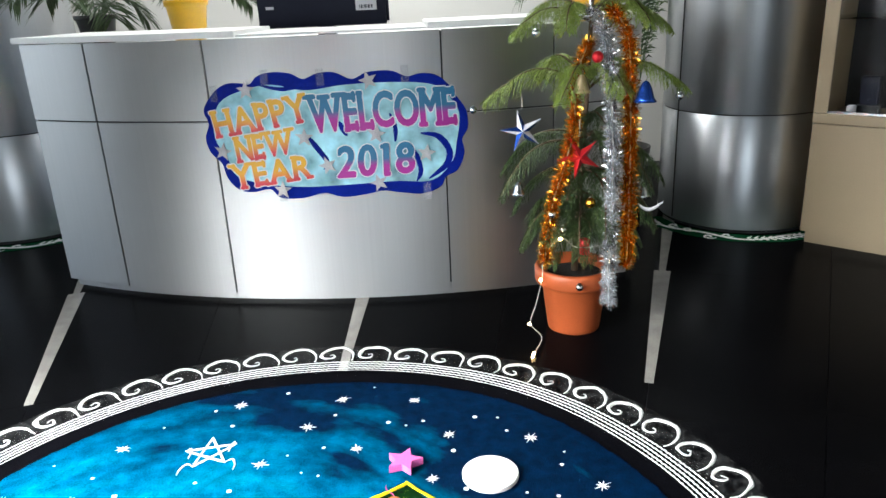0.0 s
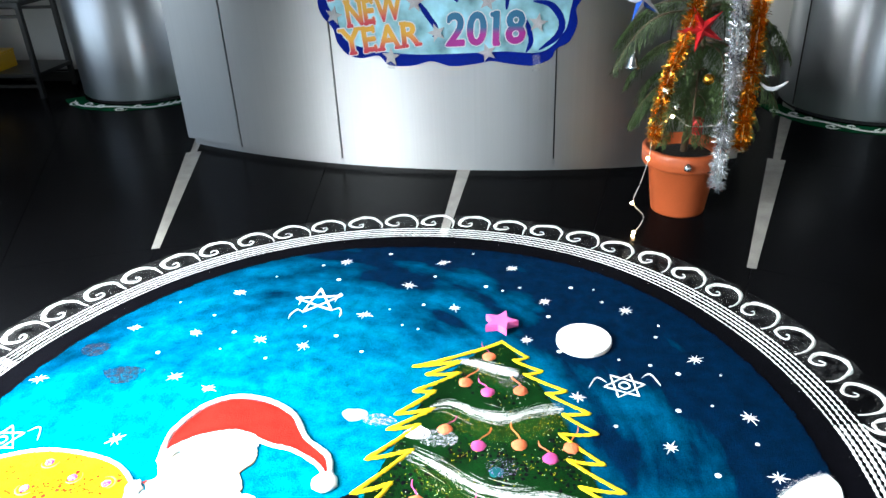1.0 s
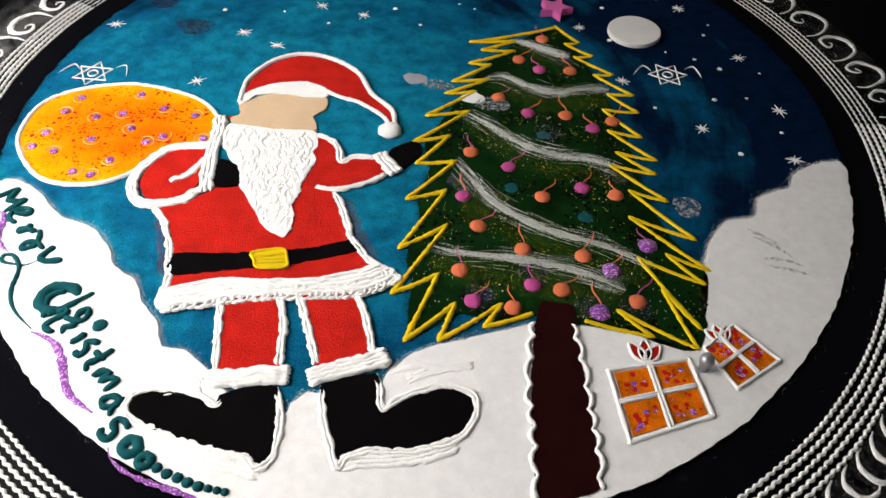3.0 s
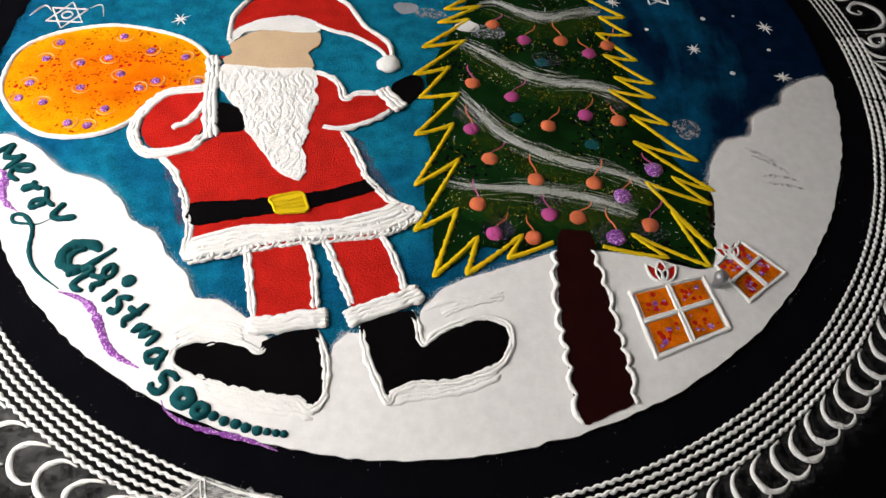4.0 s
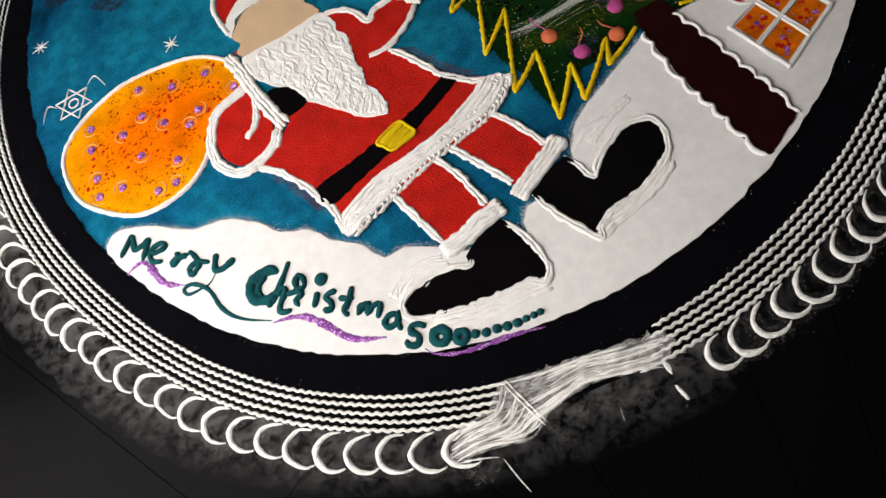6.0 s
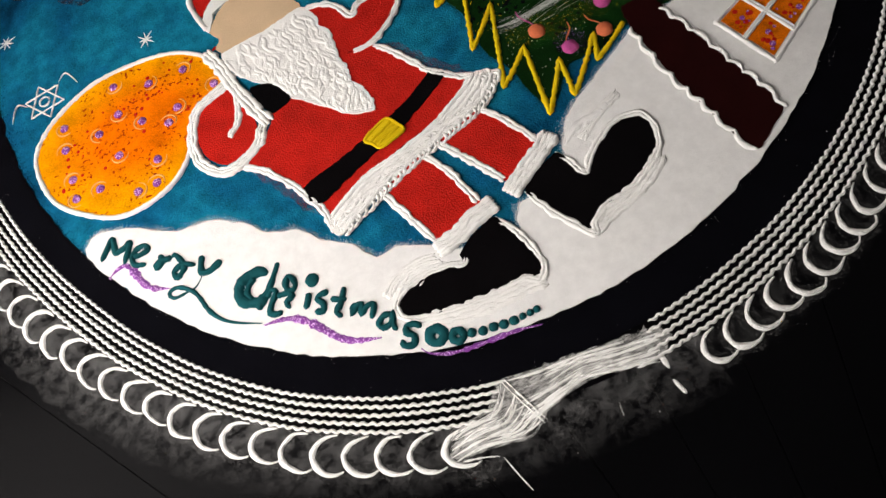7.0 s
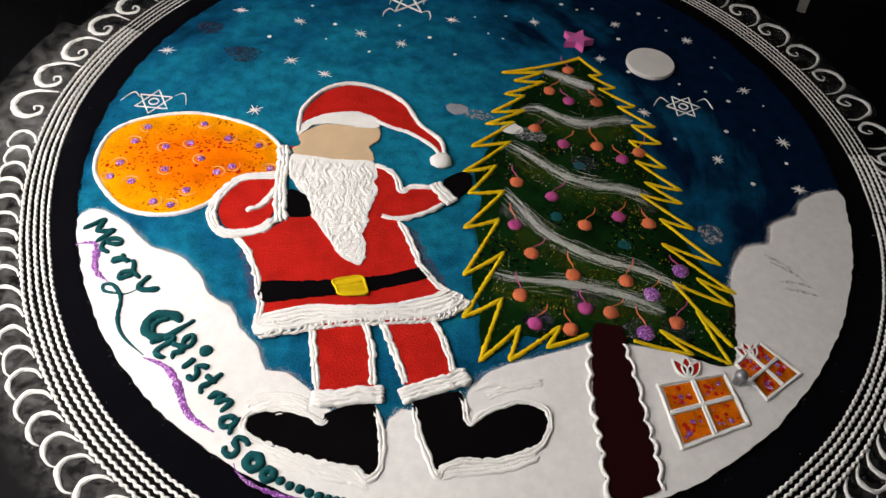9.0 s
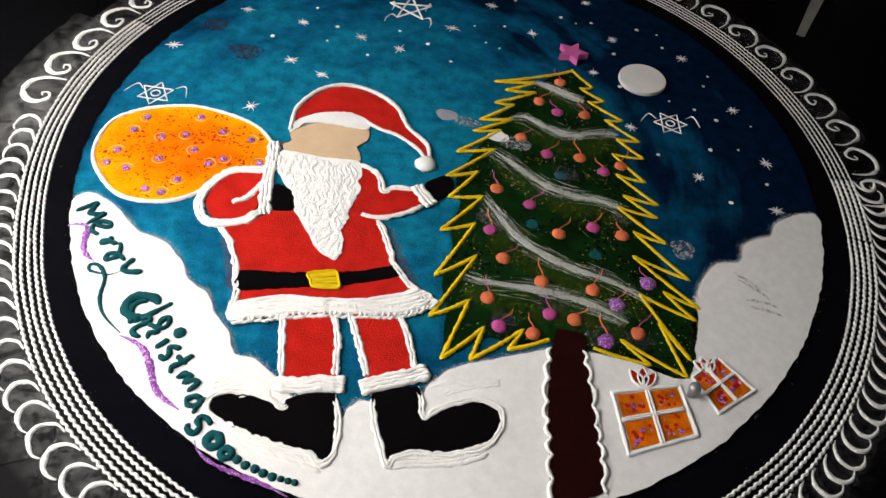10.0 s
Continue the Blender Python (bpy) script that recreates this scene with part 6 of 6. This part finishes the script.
def palm(at_, r, h, fronds, reach, height, seed, pot_mat, label):
    p = thing("potted_palm", at_, label, "plant", "potted palms")
    part("pot", pot_shape(r, h), pot_mat, p, smooth=True)
    part("soil", lathe([(r * 0.9, h * 0.86), (r * 0.5, h * 0.9), (0.01, h * 0.91)], 24), SOIL, p)
    rr = random.Random(seed)
    for k in range(fronds):
        a = 2 * math.pi * k / fronds + rr.uniform(-0.4, 0.4)
        f = rr.uniform(0.55, 1.0)
        bm = bmesh.new()
        root = (0.03 * math.cos(a), 0.03 * math.sin(a), h * 0.88)
        frond(bm, root, (reach * f * math.cos(a), reach * f * math.sin(a), h + height * (rr.uniform(-0.08, 0.25) if k % 2 and at_[2] > 0.5 else rr.uniform(0.55, 1.0))), height * rr.uniform(0.25, 0.45), 26, 0.17, seed * 50 + k)
        part("frond", bm, LEAF, p)
    return p


palm((-1.62, 3.5, 0.955), 0.09, 0.14, 11, 0.42, 0.45, 3, BLACK_MET, "green feathery palm in a dark pot on the low cabinet")
palm((-1.19, 3.52, 0.955), 0.095, 0.19, 9, 0.4, 0.5, 5, YEL_POT, "green feathery palm in a yellow glazed pot on the low cabinet")
palm((0.68, 3.55, 0.955), 0.095, 0.19, 6, 0.3, 0.5, 8, YEL_POT, "green feathery palm in a yellow glazed pot on the low cabinet")
palm((1.0, 4.0, 0.0), 0.14, 0.26, 12, 0.34, 1.35, 9, BLACK_MET, "tall feathery palm in a dark pot beside the column")

# ---- decorated young pine in a terracotta pot ----
PX, PY = 0.44, 2.235
tree = thing("potted_pine", (PX, PY, 0), "young star pine in a terracotta pot with festive garlands", "plant")
R = 0.128
part("pot", lathe([(R * 0.68, 0), (R * 0.7, 0.008), (R * 0.86, 0.165), (R * 0.88, 0.168), (R * 1.0, 0.172), (R * 1.04, 0.18), (R * 1.05, 0.222), (R * 1.02, 0.23), (R * 0.93, 0.23), (R * 0.9, 0.2)], 56), TERRA, tree, "orange terracotta pot", smooth=True)
part("soil", lathe([(R * 0.905, 0.196), (R * 0.5, 0.205), (0.005, 0.207)], 40), SOIL, tree)
part("trunk", tube([(0, 0, 0.2), (0.014, 0, 0.5), (0.035, 0.002, 0.85), (0.05, 0, 1.35)], 0.012, 10, end=0.45), BARK, tree, smooth=True)


def branch(a, z, reach, rise, sag, seed, twigs):
    """An arching arm with a dense fringe of soft hanging twigs, each set with short needles."""
    rr = random.Random(seed)
    bm, leaf = bmesh.new(), bmesh.new()
    d = Vector((math.cos(a), math.sin(a), 0))
    side = Vector((-d.y, d.x, 0))
    sway = rr.uniform(-0.03, 0.03)
    pts = []
    for k in range(17):
        t = k / 16
        pts.append(Vector((0.042 * min(1, z), 0, z)) + d * reach * t + side * sway * math.sin(t * 3) + Vector((0, 0, rise * math.sin(min(1, t * 1.3) * math.pi * 0.62) - sag * t ** 3)))
    tube(pts, 0.005, 5, bm, 0.3)
    for k in range(twigs):
        t = 0.1 + 0.9 * k / twigs
        i = min(15, int(t * 16))
        q = pts[i].lerp(pts[i + 1], t * 16 - i)
        dr = (pts[i + 1] - pts[i]).normalized()
        for sg in (-1, 1):
            ln = 0.078 * min(1.0, 0.45 + 2.2 * t, 0.35 + 2.6 * (1 - t)) * rr.uniform(0.75, 1.15) * min(1, 0.4 + reach * 1.8)
            out = (dr * 0.5 + side * sg * rr.uniform(0.45, 0.85) + Vector((0, 0, rr.uniform(-0.25, 0.2)))).normalized()
            twig = [q + out * ln * f + Vector((0, 0, -0.55 * ln * f * f)) for f in (0, 0.25, 0.5, 0.75, 1)]
            w = out.cross(Vector((0, 0, 1))).normalized()
            for u, v in zip(twig, twig[1:]):
                e = leaf.verts.new(u - w * 0.0011), leaf.verts.new(u + w * 0.0011), leaf.verts.new(v)
                leaf.faces.new(e)
                dv = (v - u).normalized()
                for j in range(5):
                    b = u.lerp(v, j / 5)
                    ang = rr.uniform(0, 6.28)
                    n = (dv * 0.9 + w * math.cos(ang) * 0.75 + dv.cross(w) * math.sin(ang) * 0.75).normalized() * rr.uniform(0.008, 0.012)
                    ww = n.cross(Vector((0.3, 0.2, 1))).normalized() * 0.0012
                    leaf.faces.new([leaf.verts.new(x) for x in (b - ww, b + ww, b + n)])
    ob = part("branch", bm, BARK, tree)
    # tiers below 0.74 m get their shade from the darker needle colour
    part("needles", leaf, NEEDLE_LIT if z > 0.74 else NEEDLE_SHADE, ob)


# tiers of arms: height, first angle, angle step, count, reach, rise, sag
TIERS = ((1.2, 20, 72, 5, 0.17, 0.05, 0.05), (1.03, 5, 60, 6, 0.27, 0.06, 0.08), (0.83, 0, 60, 6, 0.335, 0.09, 0.1), (0.70, 250, 40, 3, 0.24, 0.08, 0.16),
         (0.66, 15, 60, 6, 0.31, 0.02, 0.17), (0.56, 40, 60, 6, 0.29, 0.0, 0.18), (0.47, 10, 60, 6, 0.24, 0.0, 0.16), (0.4, 40, 60, 6, 0.19, 0.0, 0.13))
for tier, (z, first, step, n, reach, rise, sag) in enumerate(TIERS):
    for k in range(n):
        ang = radians(first + step * k + 9 * ((k * 5 + tier) % 3 - 1))
        towards = 0.75 if math.sin(ang) < -0.5 else 1.0
        branch(ang, z + 0.012 * ((k * 7) % 3 - 1), reach * towards * (0.85 + 0.15 * ((k * 5 + tier) % 3) / 2), rise, sag, tier * 10 + k, 64 if z < 0.75 else 74)


def tinsel(name, pts, radius, count, material, label, seed):
    """A hanging foil garland: a thread with thousands of short crinkled strips."""
    rr = random.Random(seed)
    g = thing(name, (0, 0, 0), label, "garland", "tinsel garlands")
    line = spline(pts, False, 0.01)
    part("thread", tube(line, 0.003, 5), WIRE, g)
    bm = bmesh.new()
    n = len(line)
    for k in range(count):
        f = rr.random() * (n - 1)
        i = min(n - 2, int(f))
        q = line[i].lerp(line[i + 1], f - i)
        d = Vector((rr.gauss(0, 1), rr.gauss(0, 1), rr.gauss(0, 0.7))).normalized()
        w = d.cross(Vector((rr.gauss(0, 1), rr.gauss(0, 1), rr.gauss(0, 1)))).normalized() * 0.0011
        ln = radius * rr.uniform(0.6, 1.15)
        m = q + d * ln * 0.5 + Vector((rr.uniform(-1, 1), rr.uniform(-1, 1), rr.uniform(-1, 1))) * 0.003
        e = q + d * ln
        v = [bm.verts.new(x) for x in (q - w, q + w, m + w, m - w, e - w, e + w)]
        bm.faces.new((v[0], v[1], v[2], v[3]))
        bm.faces.new((v[3], v[2], v[5], v[4]))
    part("foil", bm, material, g)
    return g


tinsel("silver_tinsel", [(PX + 0.02, PY - 0.06, 1.06), (PX + 0.06, PY - 0.13, 0.98), (PX + 0.075, PY - 0.18, 0.75), (PX + 0.085, PY - 0.17, 0.5), (PX + 0.082, PY - 0.16, 0.3), (PX + 0.085, PY - 0.16, 0.15)], 0.031, 5200, SILVER, "thick silver tinsel garland hanging down the pine", 1)
tinsel("gold_tinsel", [(PX + 0.08, PY - 0.1, 1.06), (PX + 0.125, PY - 0.13, 0.98), (PX + 0.135, PY - 0.15, 0.8), (PX + 0.14, PY - 0.15, 0.6), (PX + 0.145, PY - 0.14, 0.4), (PX + 0.145, PY - 0.13, 0.27)], 0.031, 4600, GOLD, "thick gold tinsel garland hanging down the pine", 2)
tinsel("gold_tinsel", [(PX + 0.02, PY - 0.08, 0.97), (PX - 0.02, PY - 0.11, 0.86), (PX - 0.04, PY - 0.17, 0.7), (PX - 0.09, PY - 0.17, 0.52), (PX - 0.11, PY - 0.15, 0.4), (PX - 0.12, PY - 0.15, 0.3)], 0.029, 3800, GOLD, "thick gold tinsel garland hanging down the pine", 3)


def paper_star(at_, r, m1, m2, rot, label):
    s = thing("hanging_star", at_, label, "ornament", "tree ornaments")
    bm = bmesh.new()
    c = [bm.verts.new((0, -0.018, 0)), bm.verts.new((0, 0.018, 0))]
    ring = [bm.verts.new(((r if k % 2 == 0 else r * 0.3) * math.cos(rot + k * math.pi / 5), 0, (r if k % 2 == 0 else r * 0.3) * math.sin(rot + k * math.pi / 5))) for k in range(10)]
    for k in range(10):
        for q in c:
            bm.faces.new((q, ring[k], ring[(k + 1) % 10])).material_index = k % 2
    me = mesh_from("star_body", bm, m1)
    me.materials.append(m2)
    ob = new("star_body", me)
    ob.parent = s
    part("thread", tube([(0, 0, r * 0.9), (0, 0, r * 0.9 + 0.05)], 0.0012, 5), WIRE, s)
    return s


paper_star((PX - 0.185, PY - 0.12, 0.715), 0.07, PRINT_WHITE, BLUE_FOIL, 0.55, "folded white and blue foil star on a thread")
paper_star((PX - 0.02, PY - 0.18, 0.64), 0.07, RED_FOIL, RED_FOIL, 0.75, "folded shiny red star on the pine")


def bell(at_, size, m, label):
    b = thing("bell", at_, label, "ornament", "tree ornaments")
    part("bell_body", lathe([(0.026 * size, 0), (0.02 * size, 0.008 * size), (0.014 * size, 0.03 * size), (0.008 * size, 0.042 * size), (0.003 * size, 0.046 * size)], 20), m, b, smooth=True)
    part("bell_loop", tube([(0, 0, 0.045 * size), (0.004, 0, 0.055 * size), (0, 0, 0.06 * size)], 0.001, 5), SILVER, b)


bell((PX + 0.165, PY - 0.2, 0.8), 1.3, BLUE_FOIL, "shiny blue foil bell on the pine")
bell((PX - 0.015, PY - 0.17, 0.83), 1.1, CHAMPAGNE, "pale champagne bell on the pine")
bell((PX - 0.2, PY - 0.14, 0.52), 0.9, SILVER, "small silver bell on the pine")
bell((PX + 0.2, PY - 0.08, 0.48), 1.0, SILVER, "small silver bell on the pine")


def bauble(at_, r, m, label):
    b = thing("bauble", at_, label, "ornament", "tree ornaments")
    bm = bmesh.new()
    bmesh.ops.create_uvsphere(bm, u_segments=20, v_segments=12, radius=r)
    part("ball", bm, m, b, smooth=True)
    part("cap", lathe([(r * 0.3, r * 0.93), (r * 0.3, r * 1.15), (r * 0.1, r * 1.2)], 12), SILVER, b)


for k, (dx, dy, z, m) in enumerate(((-0.14, -0.1, 1.0, SILVER), (-0.33, -0.02, 0.77, SILVER), (-0.005, -0.14, 0.2, SILVER), (-0.1, -0.17, 0.46, SILVER), (-0.12, -0.12, 0.33, SILVER), (0.03, -0.17, 0.93, RED_FOIL), (0.14, -0.1, 0.7, RED_FOIL), (0.17, -0.12, 0.55, SILVER), (0.31, -0.05, 0.79, SILVER), (0.02, -0.16, 0.49, GOLD), (-0.06, -0.14, 0.4, SILVER))):
    bauble((PX + dx, PY + dy, z), 0.013 if m == SILVER else 0.017, m, "small %s bauble on the pine" % ("silver" if m == SILVER else "red" if m == RED_FOIL else "gold"))
drum = thing("red_drum", (PX + 0.01, PY - 0.13, 0.31), "small glossy red drum ornament", "ornament")
part("drum_body", lathe([(0.012, 0), (0.017, 0.004), (0.017, 0.05), (0.012, 0.054)], 20), RED_FOIL, drum, smooth=True)
dove = thing("white_bird_ornament", (PX + 0.21, PY - 0.14, 0.475), "white crescent-winged ornament on the pine", "ornament")
part("wings", ridge(spline([(-0.075, 0.0, 0), (-0.04, -0.03, 0), (0, -0.04, 0), (0.04, -0.025, 0), (0.08, 0.005, 0)], False, 0.005), 0.025, 0.008, 0, 0.4, 0.1), PRINT_WHITE, dove, smooth=True).matrix_basis = pose(0, 0, 0, 90, 0, 0) @ Matrix.Scale(0.5, 4)

lights = thing("fairy_lights", (0, 0, 0), "white wire with small warm glowing bulbs hanging over the pot", "string lights")
wire = [(PX + 0.06, PY - 0.15, 0.345), (PX - 0.02, PY - 0.16, 0.345), (PX - 0.07, PY - 0.17, 0.38), (PX - 0.12, PY - 0.15, 0.32), (PX - 0.13, PY - 0.16, 0.24), (PX - 0.15, PY - 0.17, 0.16), (PX - 0.17, PY - 0.19, 0.1), (PX - 0.135, PY - 0.2, 0.055), (PX - 0.16, PY - 0.22, 0.01), (PX - 0.165, PY - 0.235, 0.006)]
part("wire", tube(spline(wire, False, 0.01), 0.0013, 6), WIRE, lights)
for q in (wire[2], wire[4], wire[6], wire[8], wire[9]):
    bm = bmesh.new()
    bmesh.ops.create_uvsphere(bm, u_segments=10, v_segments=8, radius=0.0048)
    b = part("bulb", bm, BULB, lights)
    b.location = (q[0] - 0.004, q[1] - 0.004, q[2])

# ---- display cabinet ----
cab = thing("display_cabinet", (1.564, 3.003, 0), "beige laminate cabinet with a glazed upper display", "cabinet")
cab.rotation_euler = (0, 0, math.atan2(-0.231, 0.262))
W, DP, HT = 1.3, 0.42, 2.05
part("plinth", box(0.02, W - 0.02, 0.02, DP, 0, 0.05), BEIGE, cab)
part("carcass", box(0, W, 0.02, DP, 0.05, 0.55, 0.002), BEIGE, cab)
part("door", box(0.003, W / 2 - 0.002, 0.0, 0.019, 0.055, 0.53, 0.002), BEIGE, cab)
part("door", box(W / 2 + 0.002, W - 0.003, 0.0, 0.019, 0.055, 0.53, 0.002), BEIGE, cab)
part("rail", box(0, W, 0.0, 0.019, 0.535, 0.575, 0.002), BEIGE, cab)
part("side_panel", box(0, 0.02, 0.02, DP, 0.55, HT), BEIGE, cab)
part("side_panel", box(W - 0.02, W, 0.02, DP, 0.55, HT), BEIGE, cab)
part("stile", box(0, 0.055, 0, 0.019, 0.577, HT, 0.002), BEIGE, cab)
part("stile", box(W - 0.055, W, 0, 0.019, 0.577, HT, 0.002), BEIGE, cab)
part("top", box(0, W, 0, DP, HT, HT + 0.03), BEIGE, cab)
part("back", box(0.02, W - 0.02, DP - 0.02, DP, 0.55, HT), DARK_SEAM, cab, "dark back panel")
part("glass_shelf", box(0.02, W - 0.02, 0.04, DP - 0.03, 0.95, 0.958), GLASS, cab)
pane = part("glass_pane", box(0.056, W - 0.056, 0.006, 0.011, 0.578, HT), GLASS, cab)
pane.visible_shadow = False
part("glass_track", box(0.056, W - 0.056, 0.0, 0.005, 0.577, 0.587), SILVER, cab, "bright metal track")
cm = Matrix.Translation(cab.location) @ Matrix.Rotation(math.atan2(-0.231, 0.262), 4, "Z")
for k, (x, y, w, h, m) in enumerate(((0.16, 0.2, 0.09, 0.16, DARK_PL), (0.34, 0.22, 0.14, 0.1, DARK_PL), (0.12, 0.1, 0.04, 0.05, PRINT_WHITE), (0.55, 0.2, 0.1, 0.2, BARK))):
    tr = thing("display_piece", cm @ Vector((x, y, 0.552)), "dark boxed trophy on the cabinet floor", "trophy", "display pieces")
    tr.rotation_euler = cab.rotation_euler
    part("foot", box(-w / 2, w / 2, -0.03, 0.03, 0, h * 0.25, 0.003), BLACK_MET, tr)
    part("body", box(-w * 0.4, w * 0.4, -0.015, 0.015, h * 0.25, h, 0.004), m, tr)

# ---- steel side table by the west wall ----
rack = thing("side_table", (-3.12, 3.72, 0), "black steel side table with a lower shelf", "table")
for x in (-0.27, 0.27):
    for y in (-0.17, 0.13):
        part("leg", box(x - 0.013, x + 0.013, y - 0.013, y + 0.013, 0, 0.5, 0.002), BLACK_MET, rack)
for z in (0.12, 0.5):
    part("shelf_frame", box(-0.285, 0.285, -0.185, 0.145, z, z + 0.022, 0.002), BLACK_MET, rack)
    for y in (-0.17, 0.13):
        part("rail", box(-0.27, 0.27, y - 0.008, y + 0.008, z - 0.06, z - 0.045), BLACK_MET, rack)
part("glass_top", box(-0.29, 0.29, -0.19, 0.15, 0.522, 0.53, 0.002), GLASS, rack)
bx = thing("yellow_box", (-3.2, 3.66, 0.142), "small dull yellow box on the table's lower shelf", "box")
part("box_body", box(-0.1, 0.1, -0.08, 0.08, 0, 0.09, 0.004), YEL_POT, bx)
part("box_lid", box(-0.103, 0.103, -0.083, 0.083, 0.09, 0.1, 0.003), YEL_POT, bx)
tagged(new("wall_return", mesh_from("wall_return", box(FX0, -2.62, 3.93, FY1, 0, CEILING), PAINT)), "plain off-white wall beside the column", "wall", kind="structure")
tagged(new("baseboard", mesh_from("baseboard", box(FX0, -2.62, 3.917, 3.93, 0, 0.07, 0.002), BLACK_MET)), "dark skirting along the wall", "baseboard", kind="structure")

# ---- glazing ----
win = tagged(new("window_1"), "wide glazed opening with slim metal mullions", "window", kind="structure")
for y in (-1.1, -0.45, 0.21, 0.86):
    part("mullion", box(-2.32, -2.27, y, y + 0.04, 0.12, 2.0, 0.003), BLACK_MET, win)
for y in (-1.06, -0.41, 0.25):
    part("pane", box(-2.3, -2.292, y, y + 0.61, 0.12, 2.0), GLASS, win).visible_shadow = False
win2 = tagged(new("window_2"), "glazed window with slim dark metal frame", "window", kind="structure")
for y in (1.5, 2.38, 3.26):
    part("mullion", box(FX0 - 0.12, FX0 - 0.07, y, y + 0.04, 0.3, 2.2, 0.003), BLACK_MET, win2)
for y in (1.54, 2.42):
    part("pane", box(FX0 - 0.1, FX0 - 0.092, y, y + 0.84, 0.3, 2.2), GLASS, win2).visible_shadow = False
dr = tagged(new("door_1"), "glazed entrance door in a slim metal frame", "door", kind="structure")
for x in (-1.2, -0.47, 0.26):
    part("frame", box(x, x + 0.04, FY0 - 0.12, FY0 - 0.07, 0, 2.5, 0.003), BLACK_MET, dr)
for x in (-1.16, -0.43):
    part("pane", box(x, x + 0.69, FY0 - 0.1, FY0 - 0.09, 0.01, 2.5), GLASS, dr).visible_shadow = False

# ---- floor tiles in rings round one centre, with tapering marble strips ----
TX, TY, STEP = -0.34, -1.14, radians(8.8)
RINGS = (0.25, 1.2, 2.15, 3.1, 4.05, 5.0, 5.95)


def tile_mesh(r0, r1, a0, a1, g0, g1, name, material, top):
    """A ring sector; g0 and g1 are the gaps left at each side, at the inner and the outer edge."""
    bm = bmesh.new()
    up, dn = [], []
    for r, g, order in ((r0 + 0.0012, g0, range(4)), (r1 - 0.0012, g1, range(3, -1, -1))):
        for i in order:
            a = a0 + (a1 - a0) * i / 3
            a += (g[0] / r) * (1 - i / 3) - (g[1] / r) * (i / 3)
            x, y = TX + r * math.sin(a), TY + r * math.cos(a)
            up.append(bm.verts.new((x, y, top)))
            dn.append(bm.verts.new((x, y, -0.0045)))
    bm.faces.new(up)
    for i in range(len(up)):
        j = (i + 1) % len(up)
        bm.faces.new((up[i], dn[i], dn[j], up[j]))
    west = -2.3 if max(v.co.y for v in up) < 1.2 else FX0 - 0.1
    for co, no in (((west, 0, 0), (-1, 0, 0)), ((FX1 + 0.1, 0, 0), (1, 0, 0)), ((0, FY0 - 0.1, 0), (0, -1, 0)), ((0, FY1 + 0.1, 0), (0, 1, 0))):
        bmesh.ops.bisect_plane(bm, geom=bm.verts[:] + bm.edges[:] + bm.faces[:], plane_co=co, plane_no=no, clear_outer=True)
    if not bm.faces:
        bm.free()
        return None
    return part(name, bm, material, floor)


for r0, r1 in zip(RINGS, RINGS[1:]):
    for k in range(-20, 21):
        am = (k + 0.5) * STEP
        rm = (r0 + r1) / 2
        x, y = TX + rm * math.sin(am), TY + rm * math.cos(am)
        if not (FX0 - 0.3 < x < FX1 + 0.3 and FY0 - 0.3 < y < FY1 + 0.3):
            continue
        strip = r0 > 3.0
        left, right = strip and k % 2 == 0, strip and k % 2 == 1
        tile_mesh(r0, r1, k * STEP, (k + 1) * STEP, (0.014 if left else 0.001, 0.014 if right else 0.001), (0.034 if left else 0.001, 0.034 if right else 0.001), "tile", GRANITE, 0.0)
        if left:
            tile_mesh(r0, r1, k * STEP - 0.0001, k * STEP + 0.0001, (-0.0128, -0.0128), (-0.0328, -0.0328), "marble_strip", MARBLE, -0.0003)
part("tile", lathe([(0.2485, -0.0045), (0.2485, 0.0)], 48, at_=(TX, TY, 0)), GRANITE, floor)
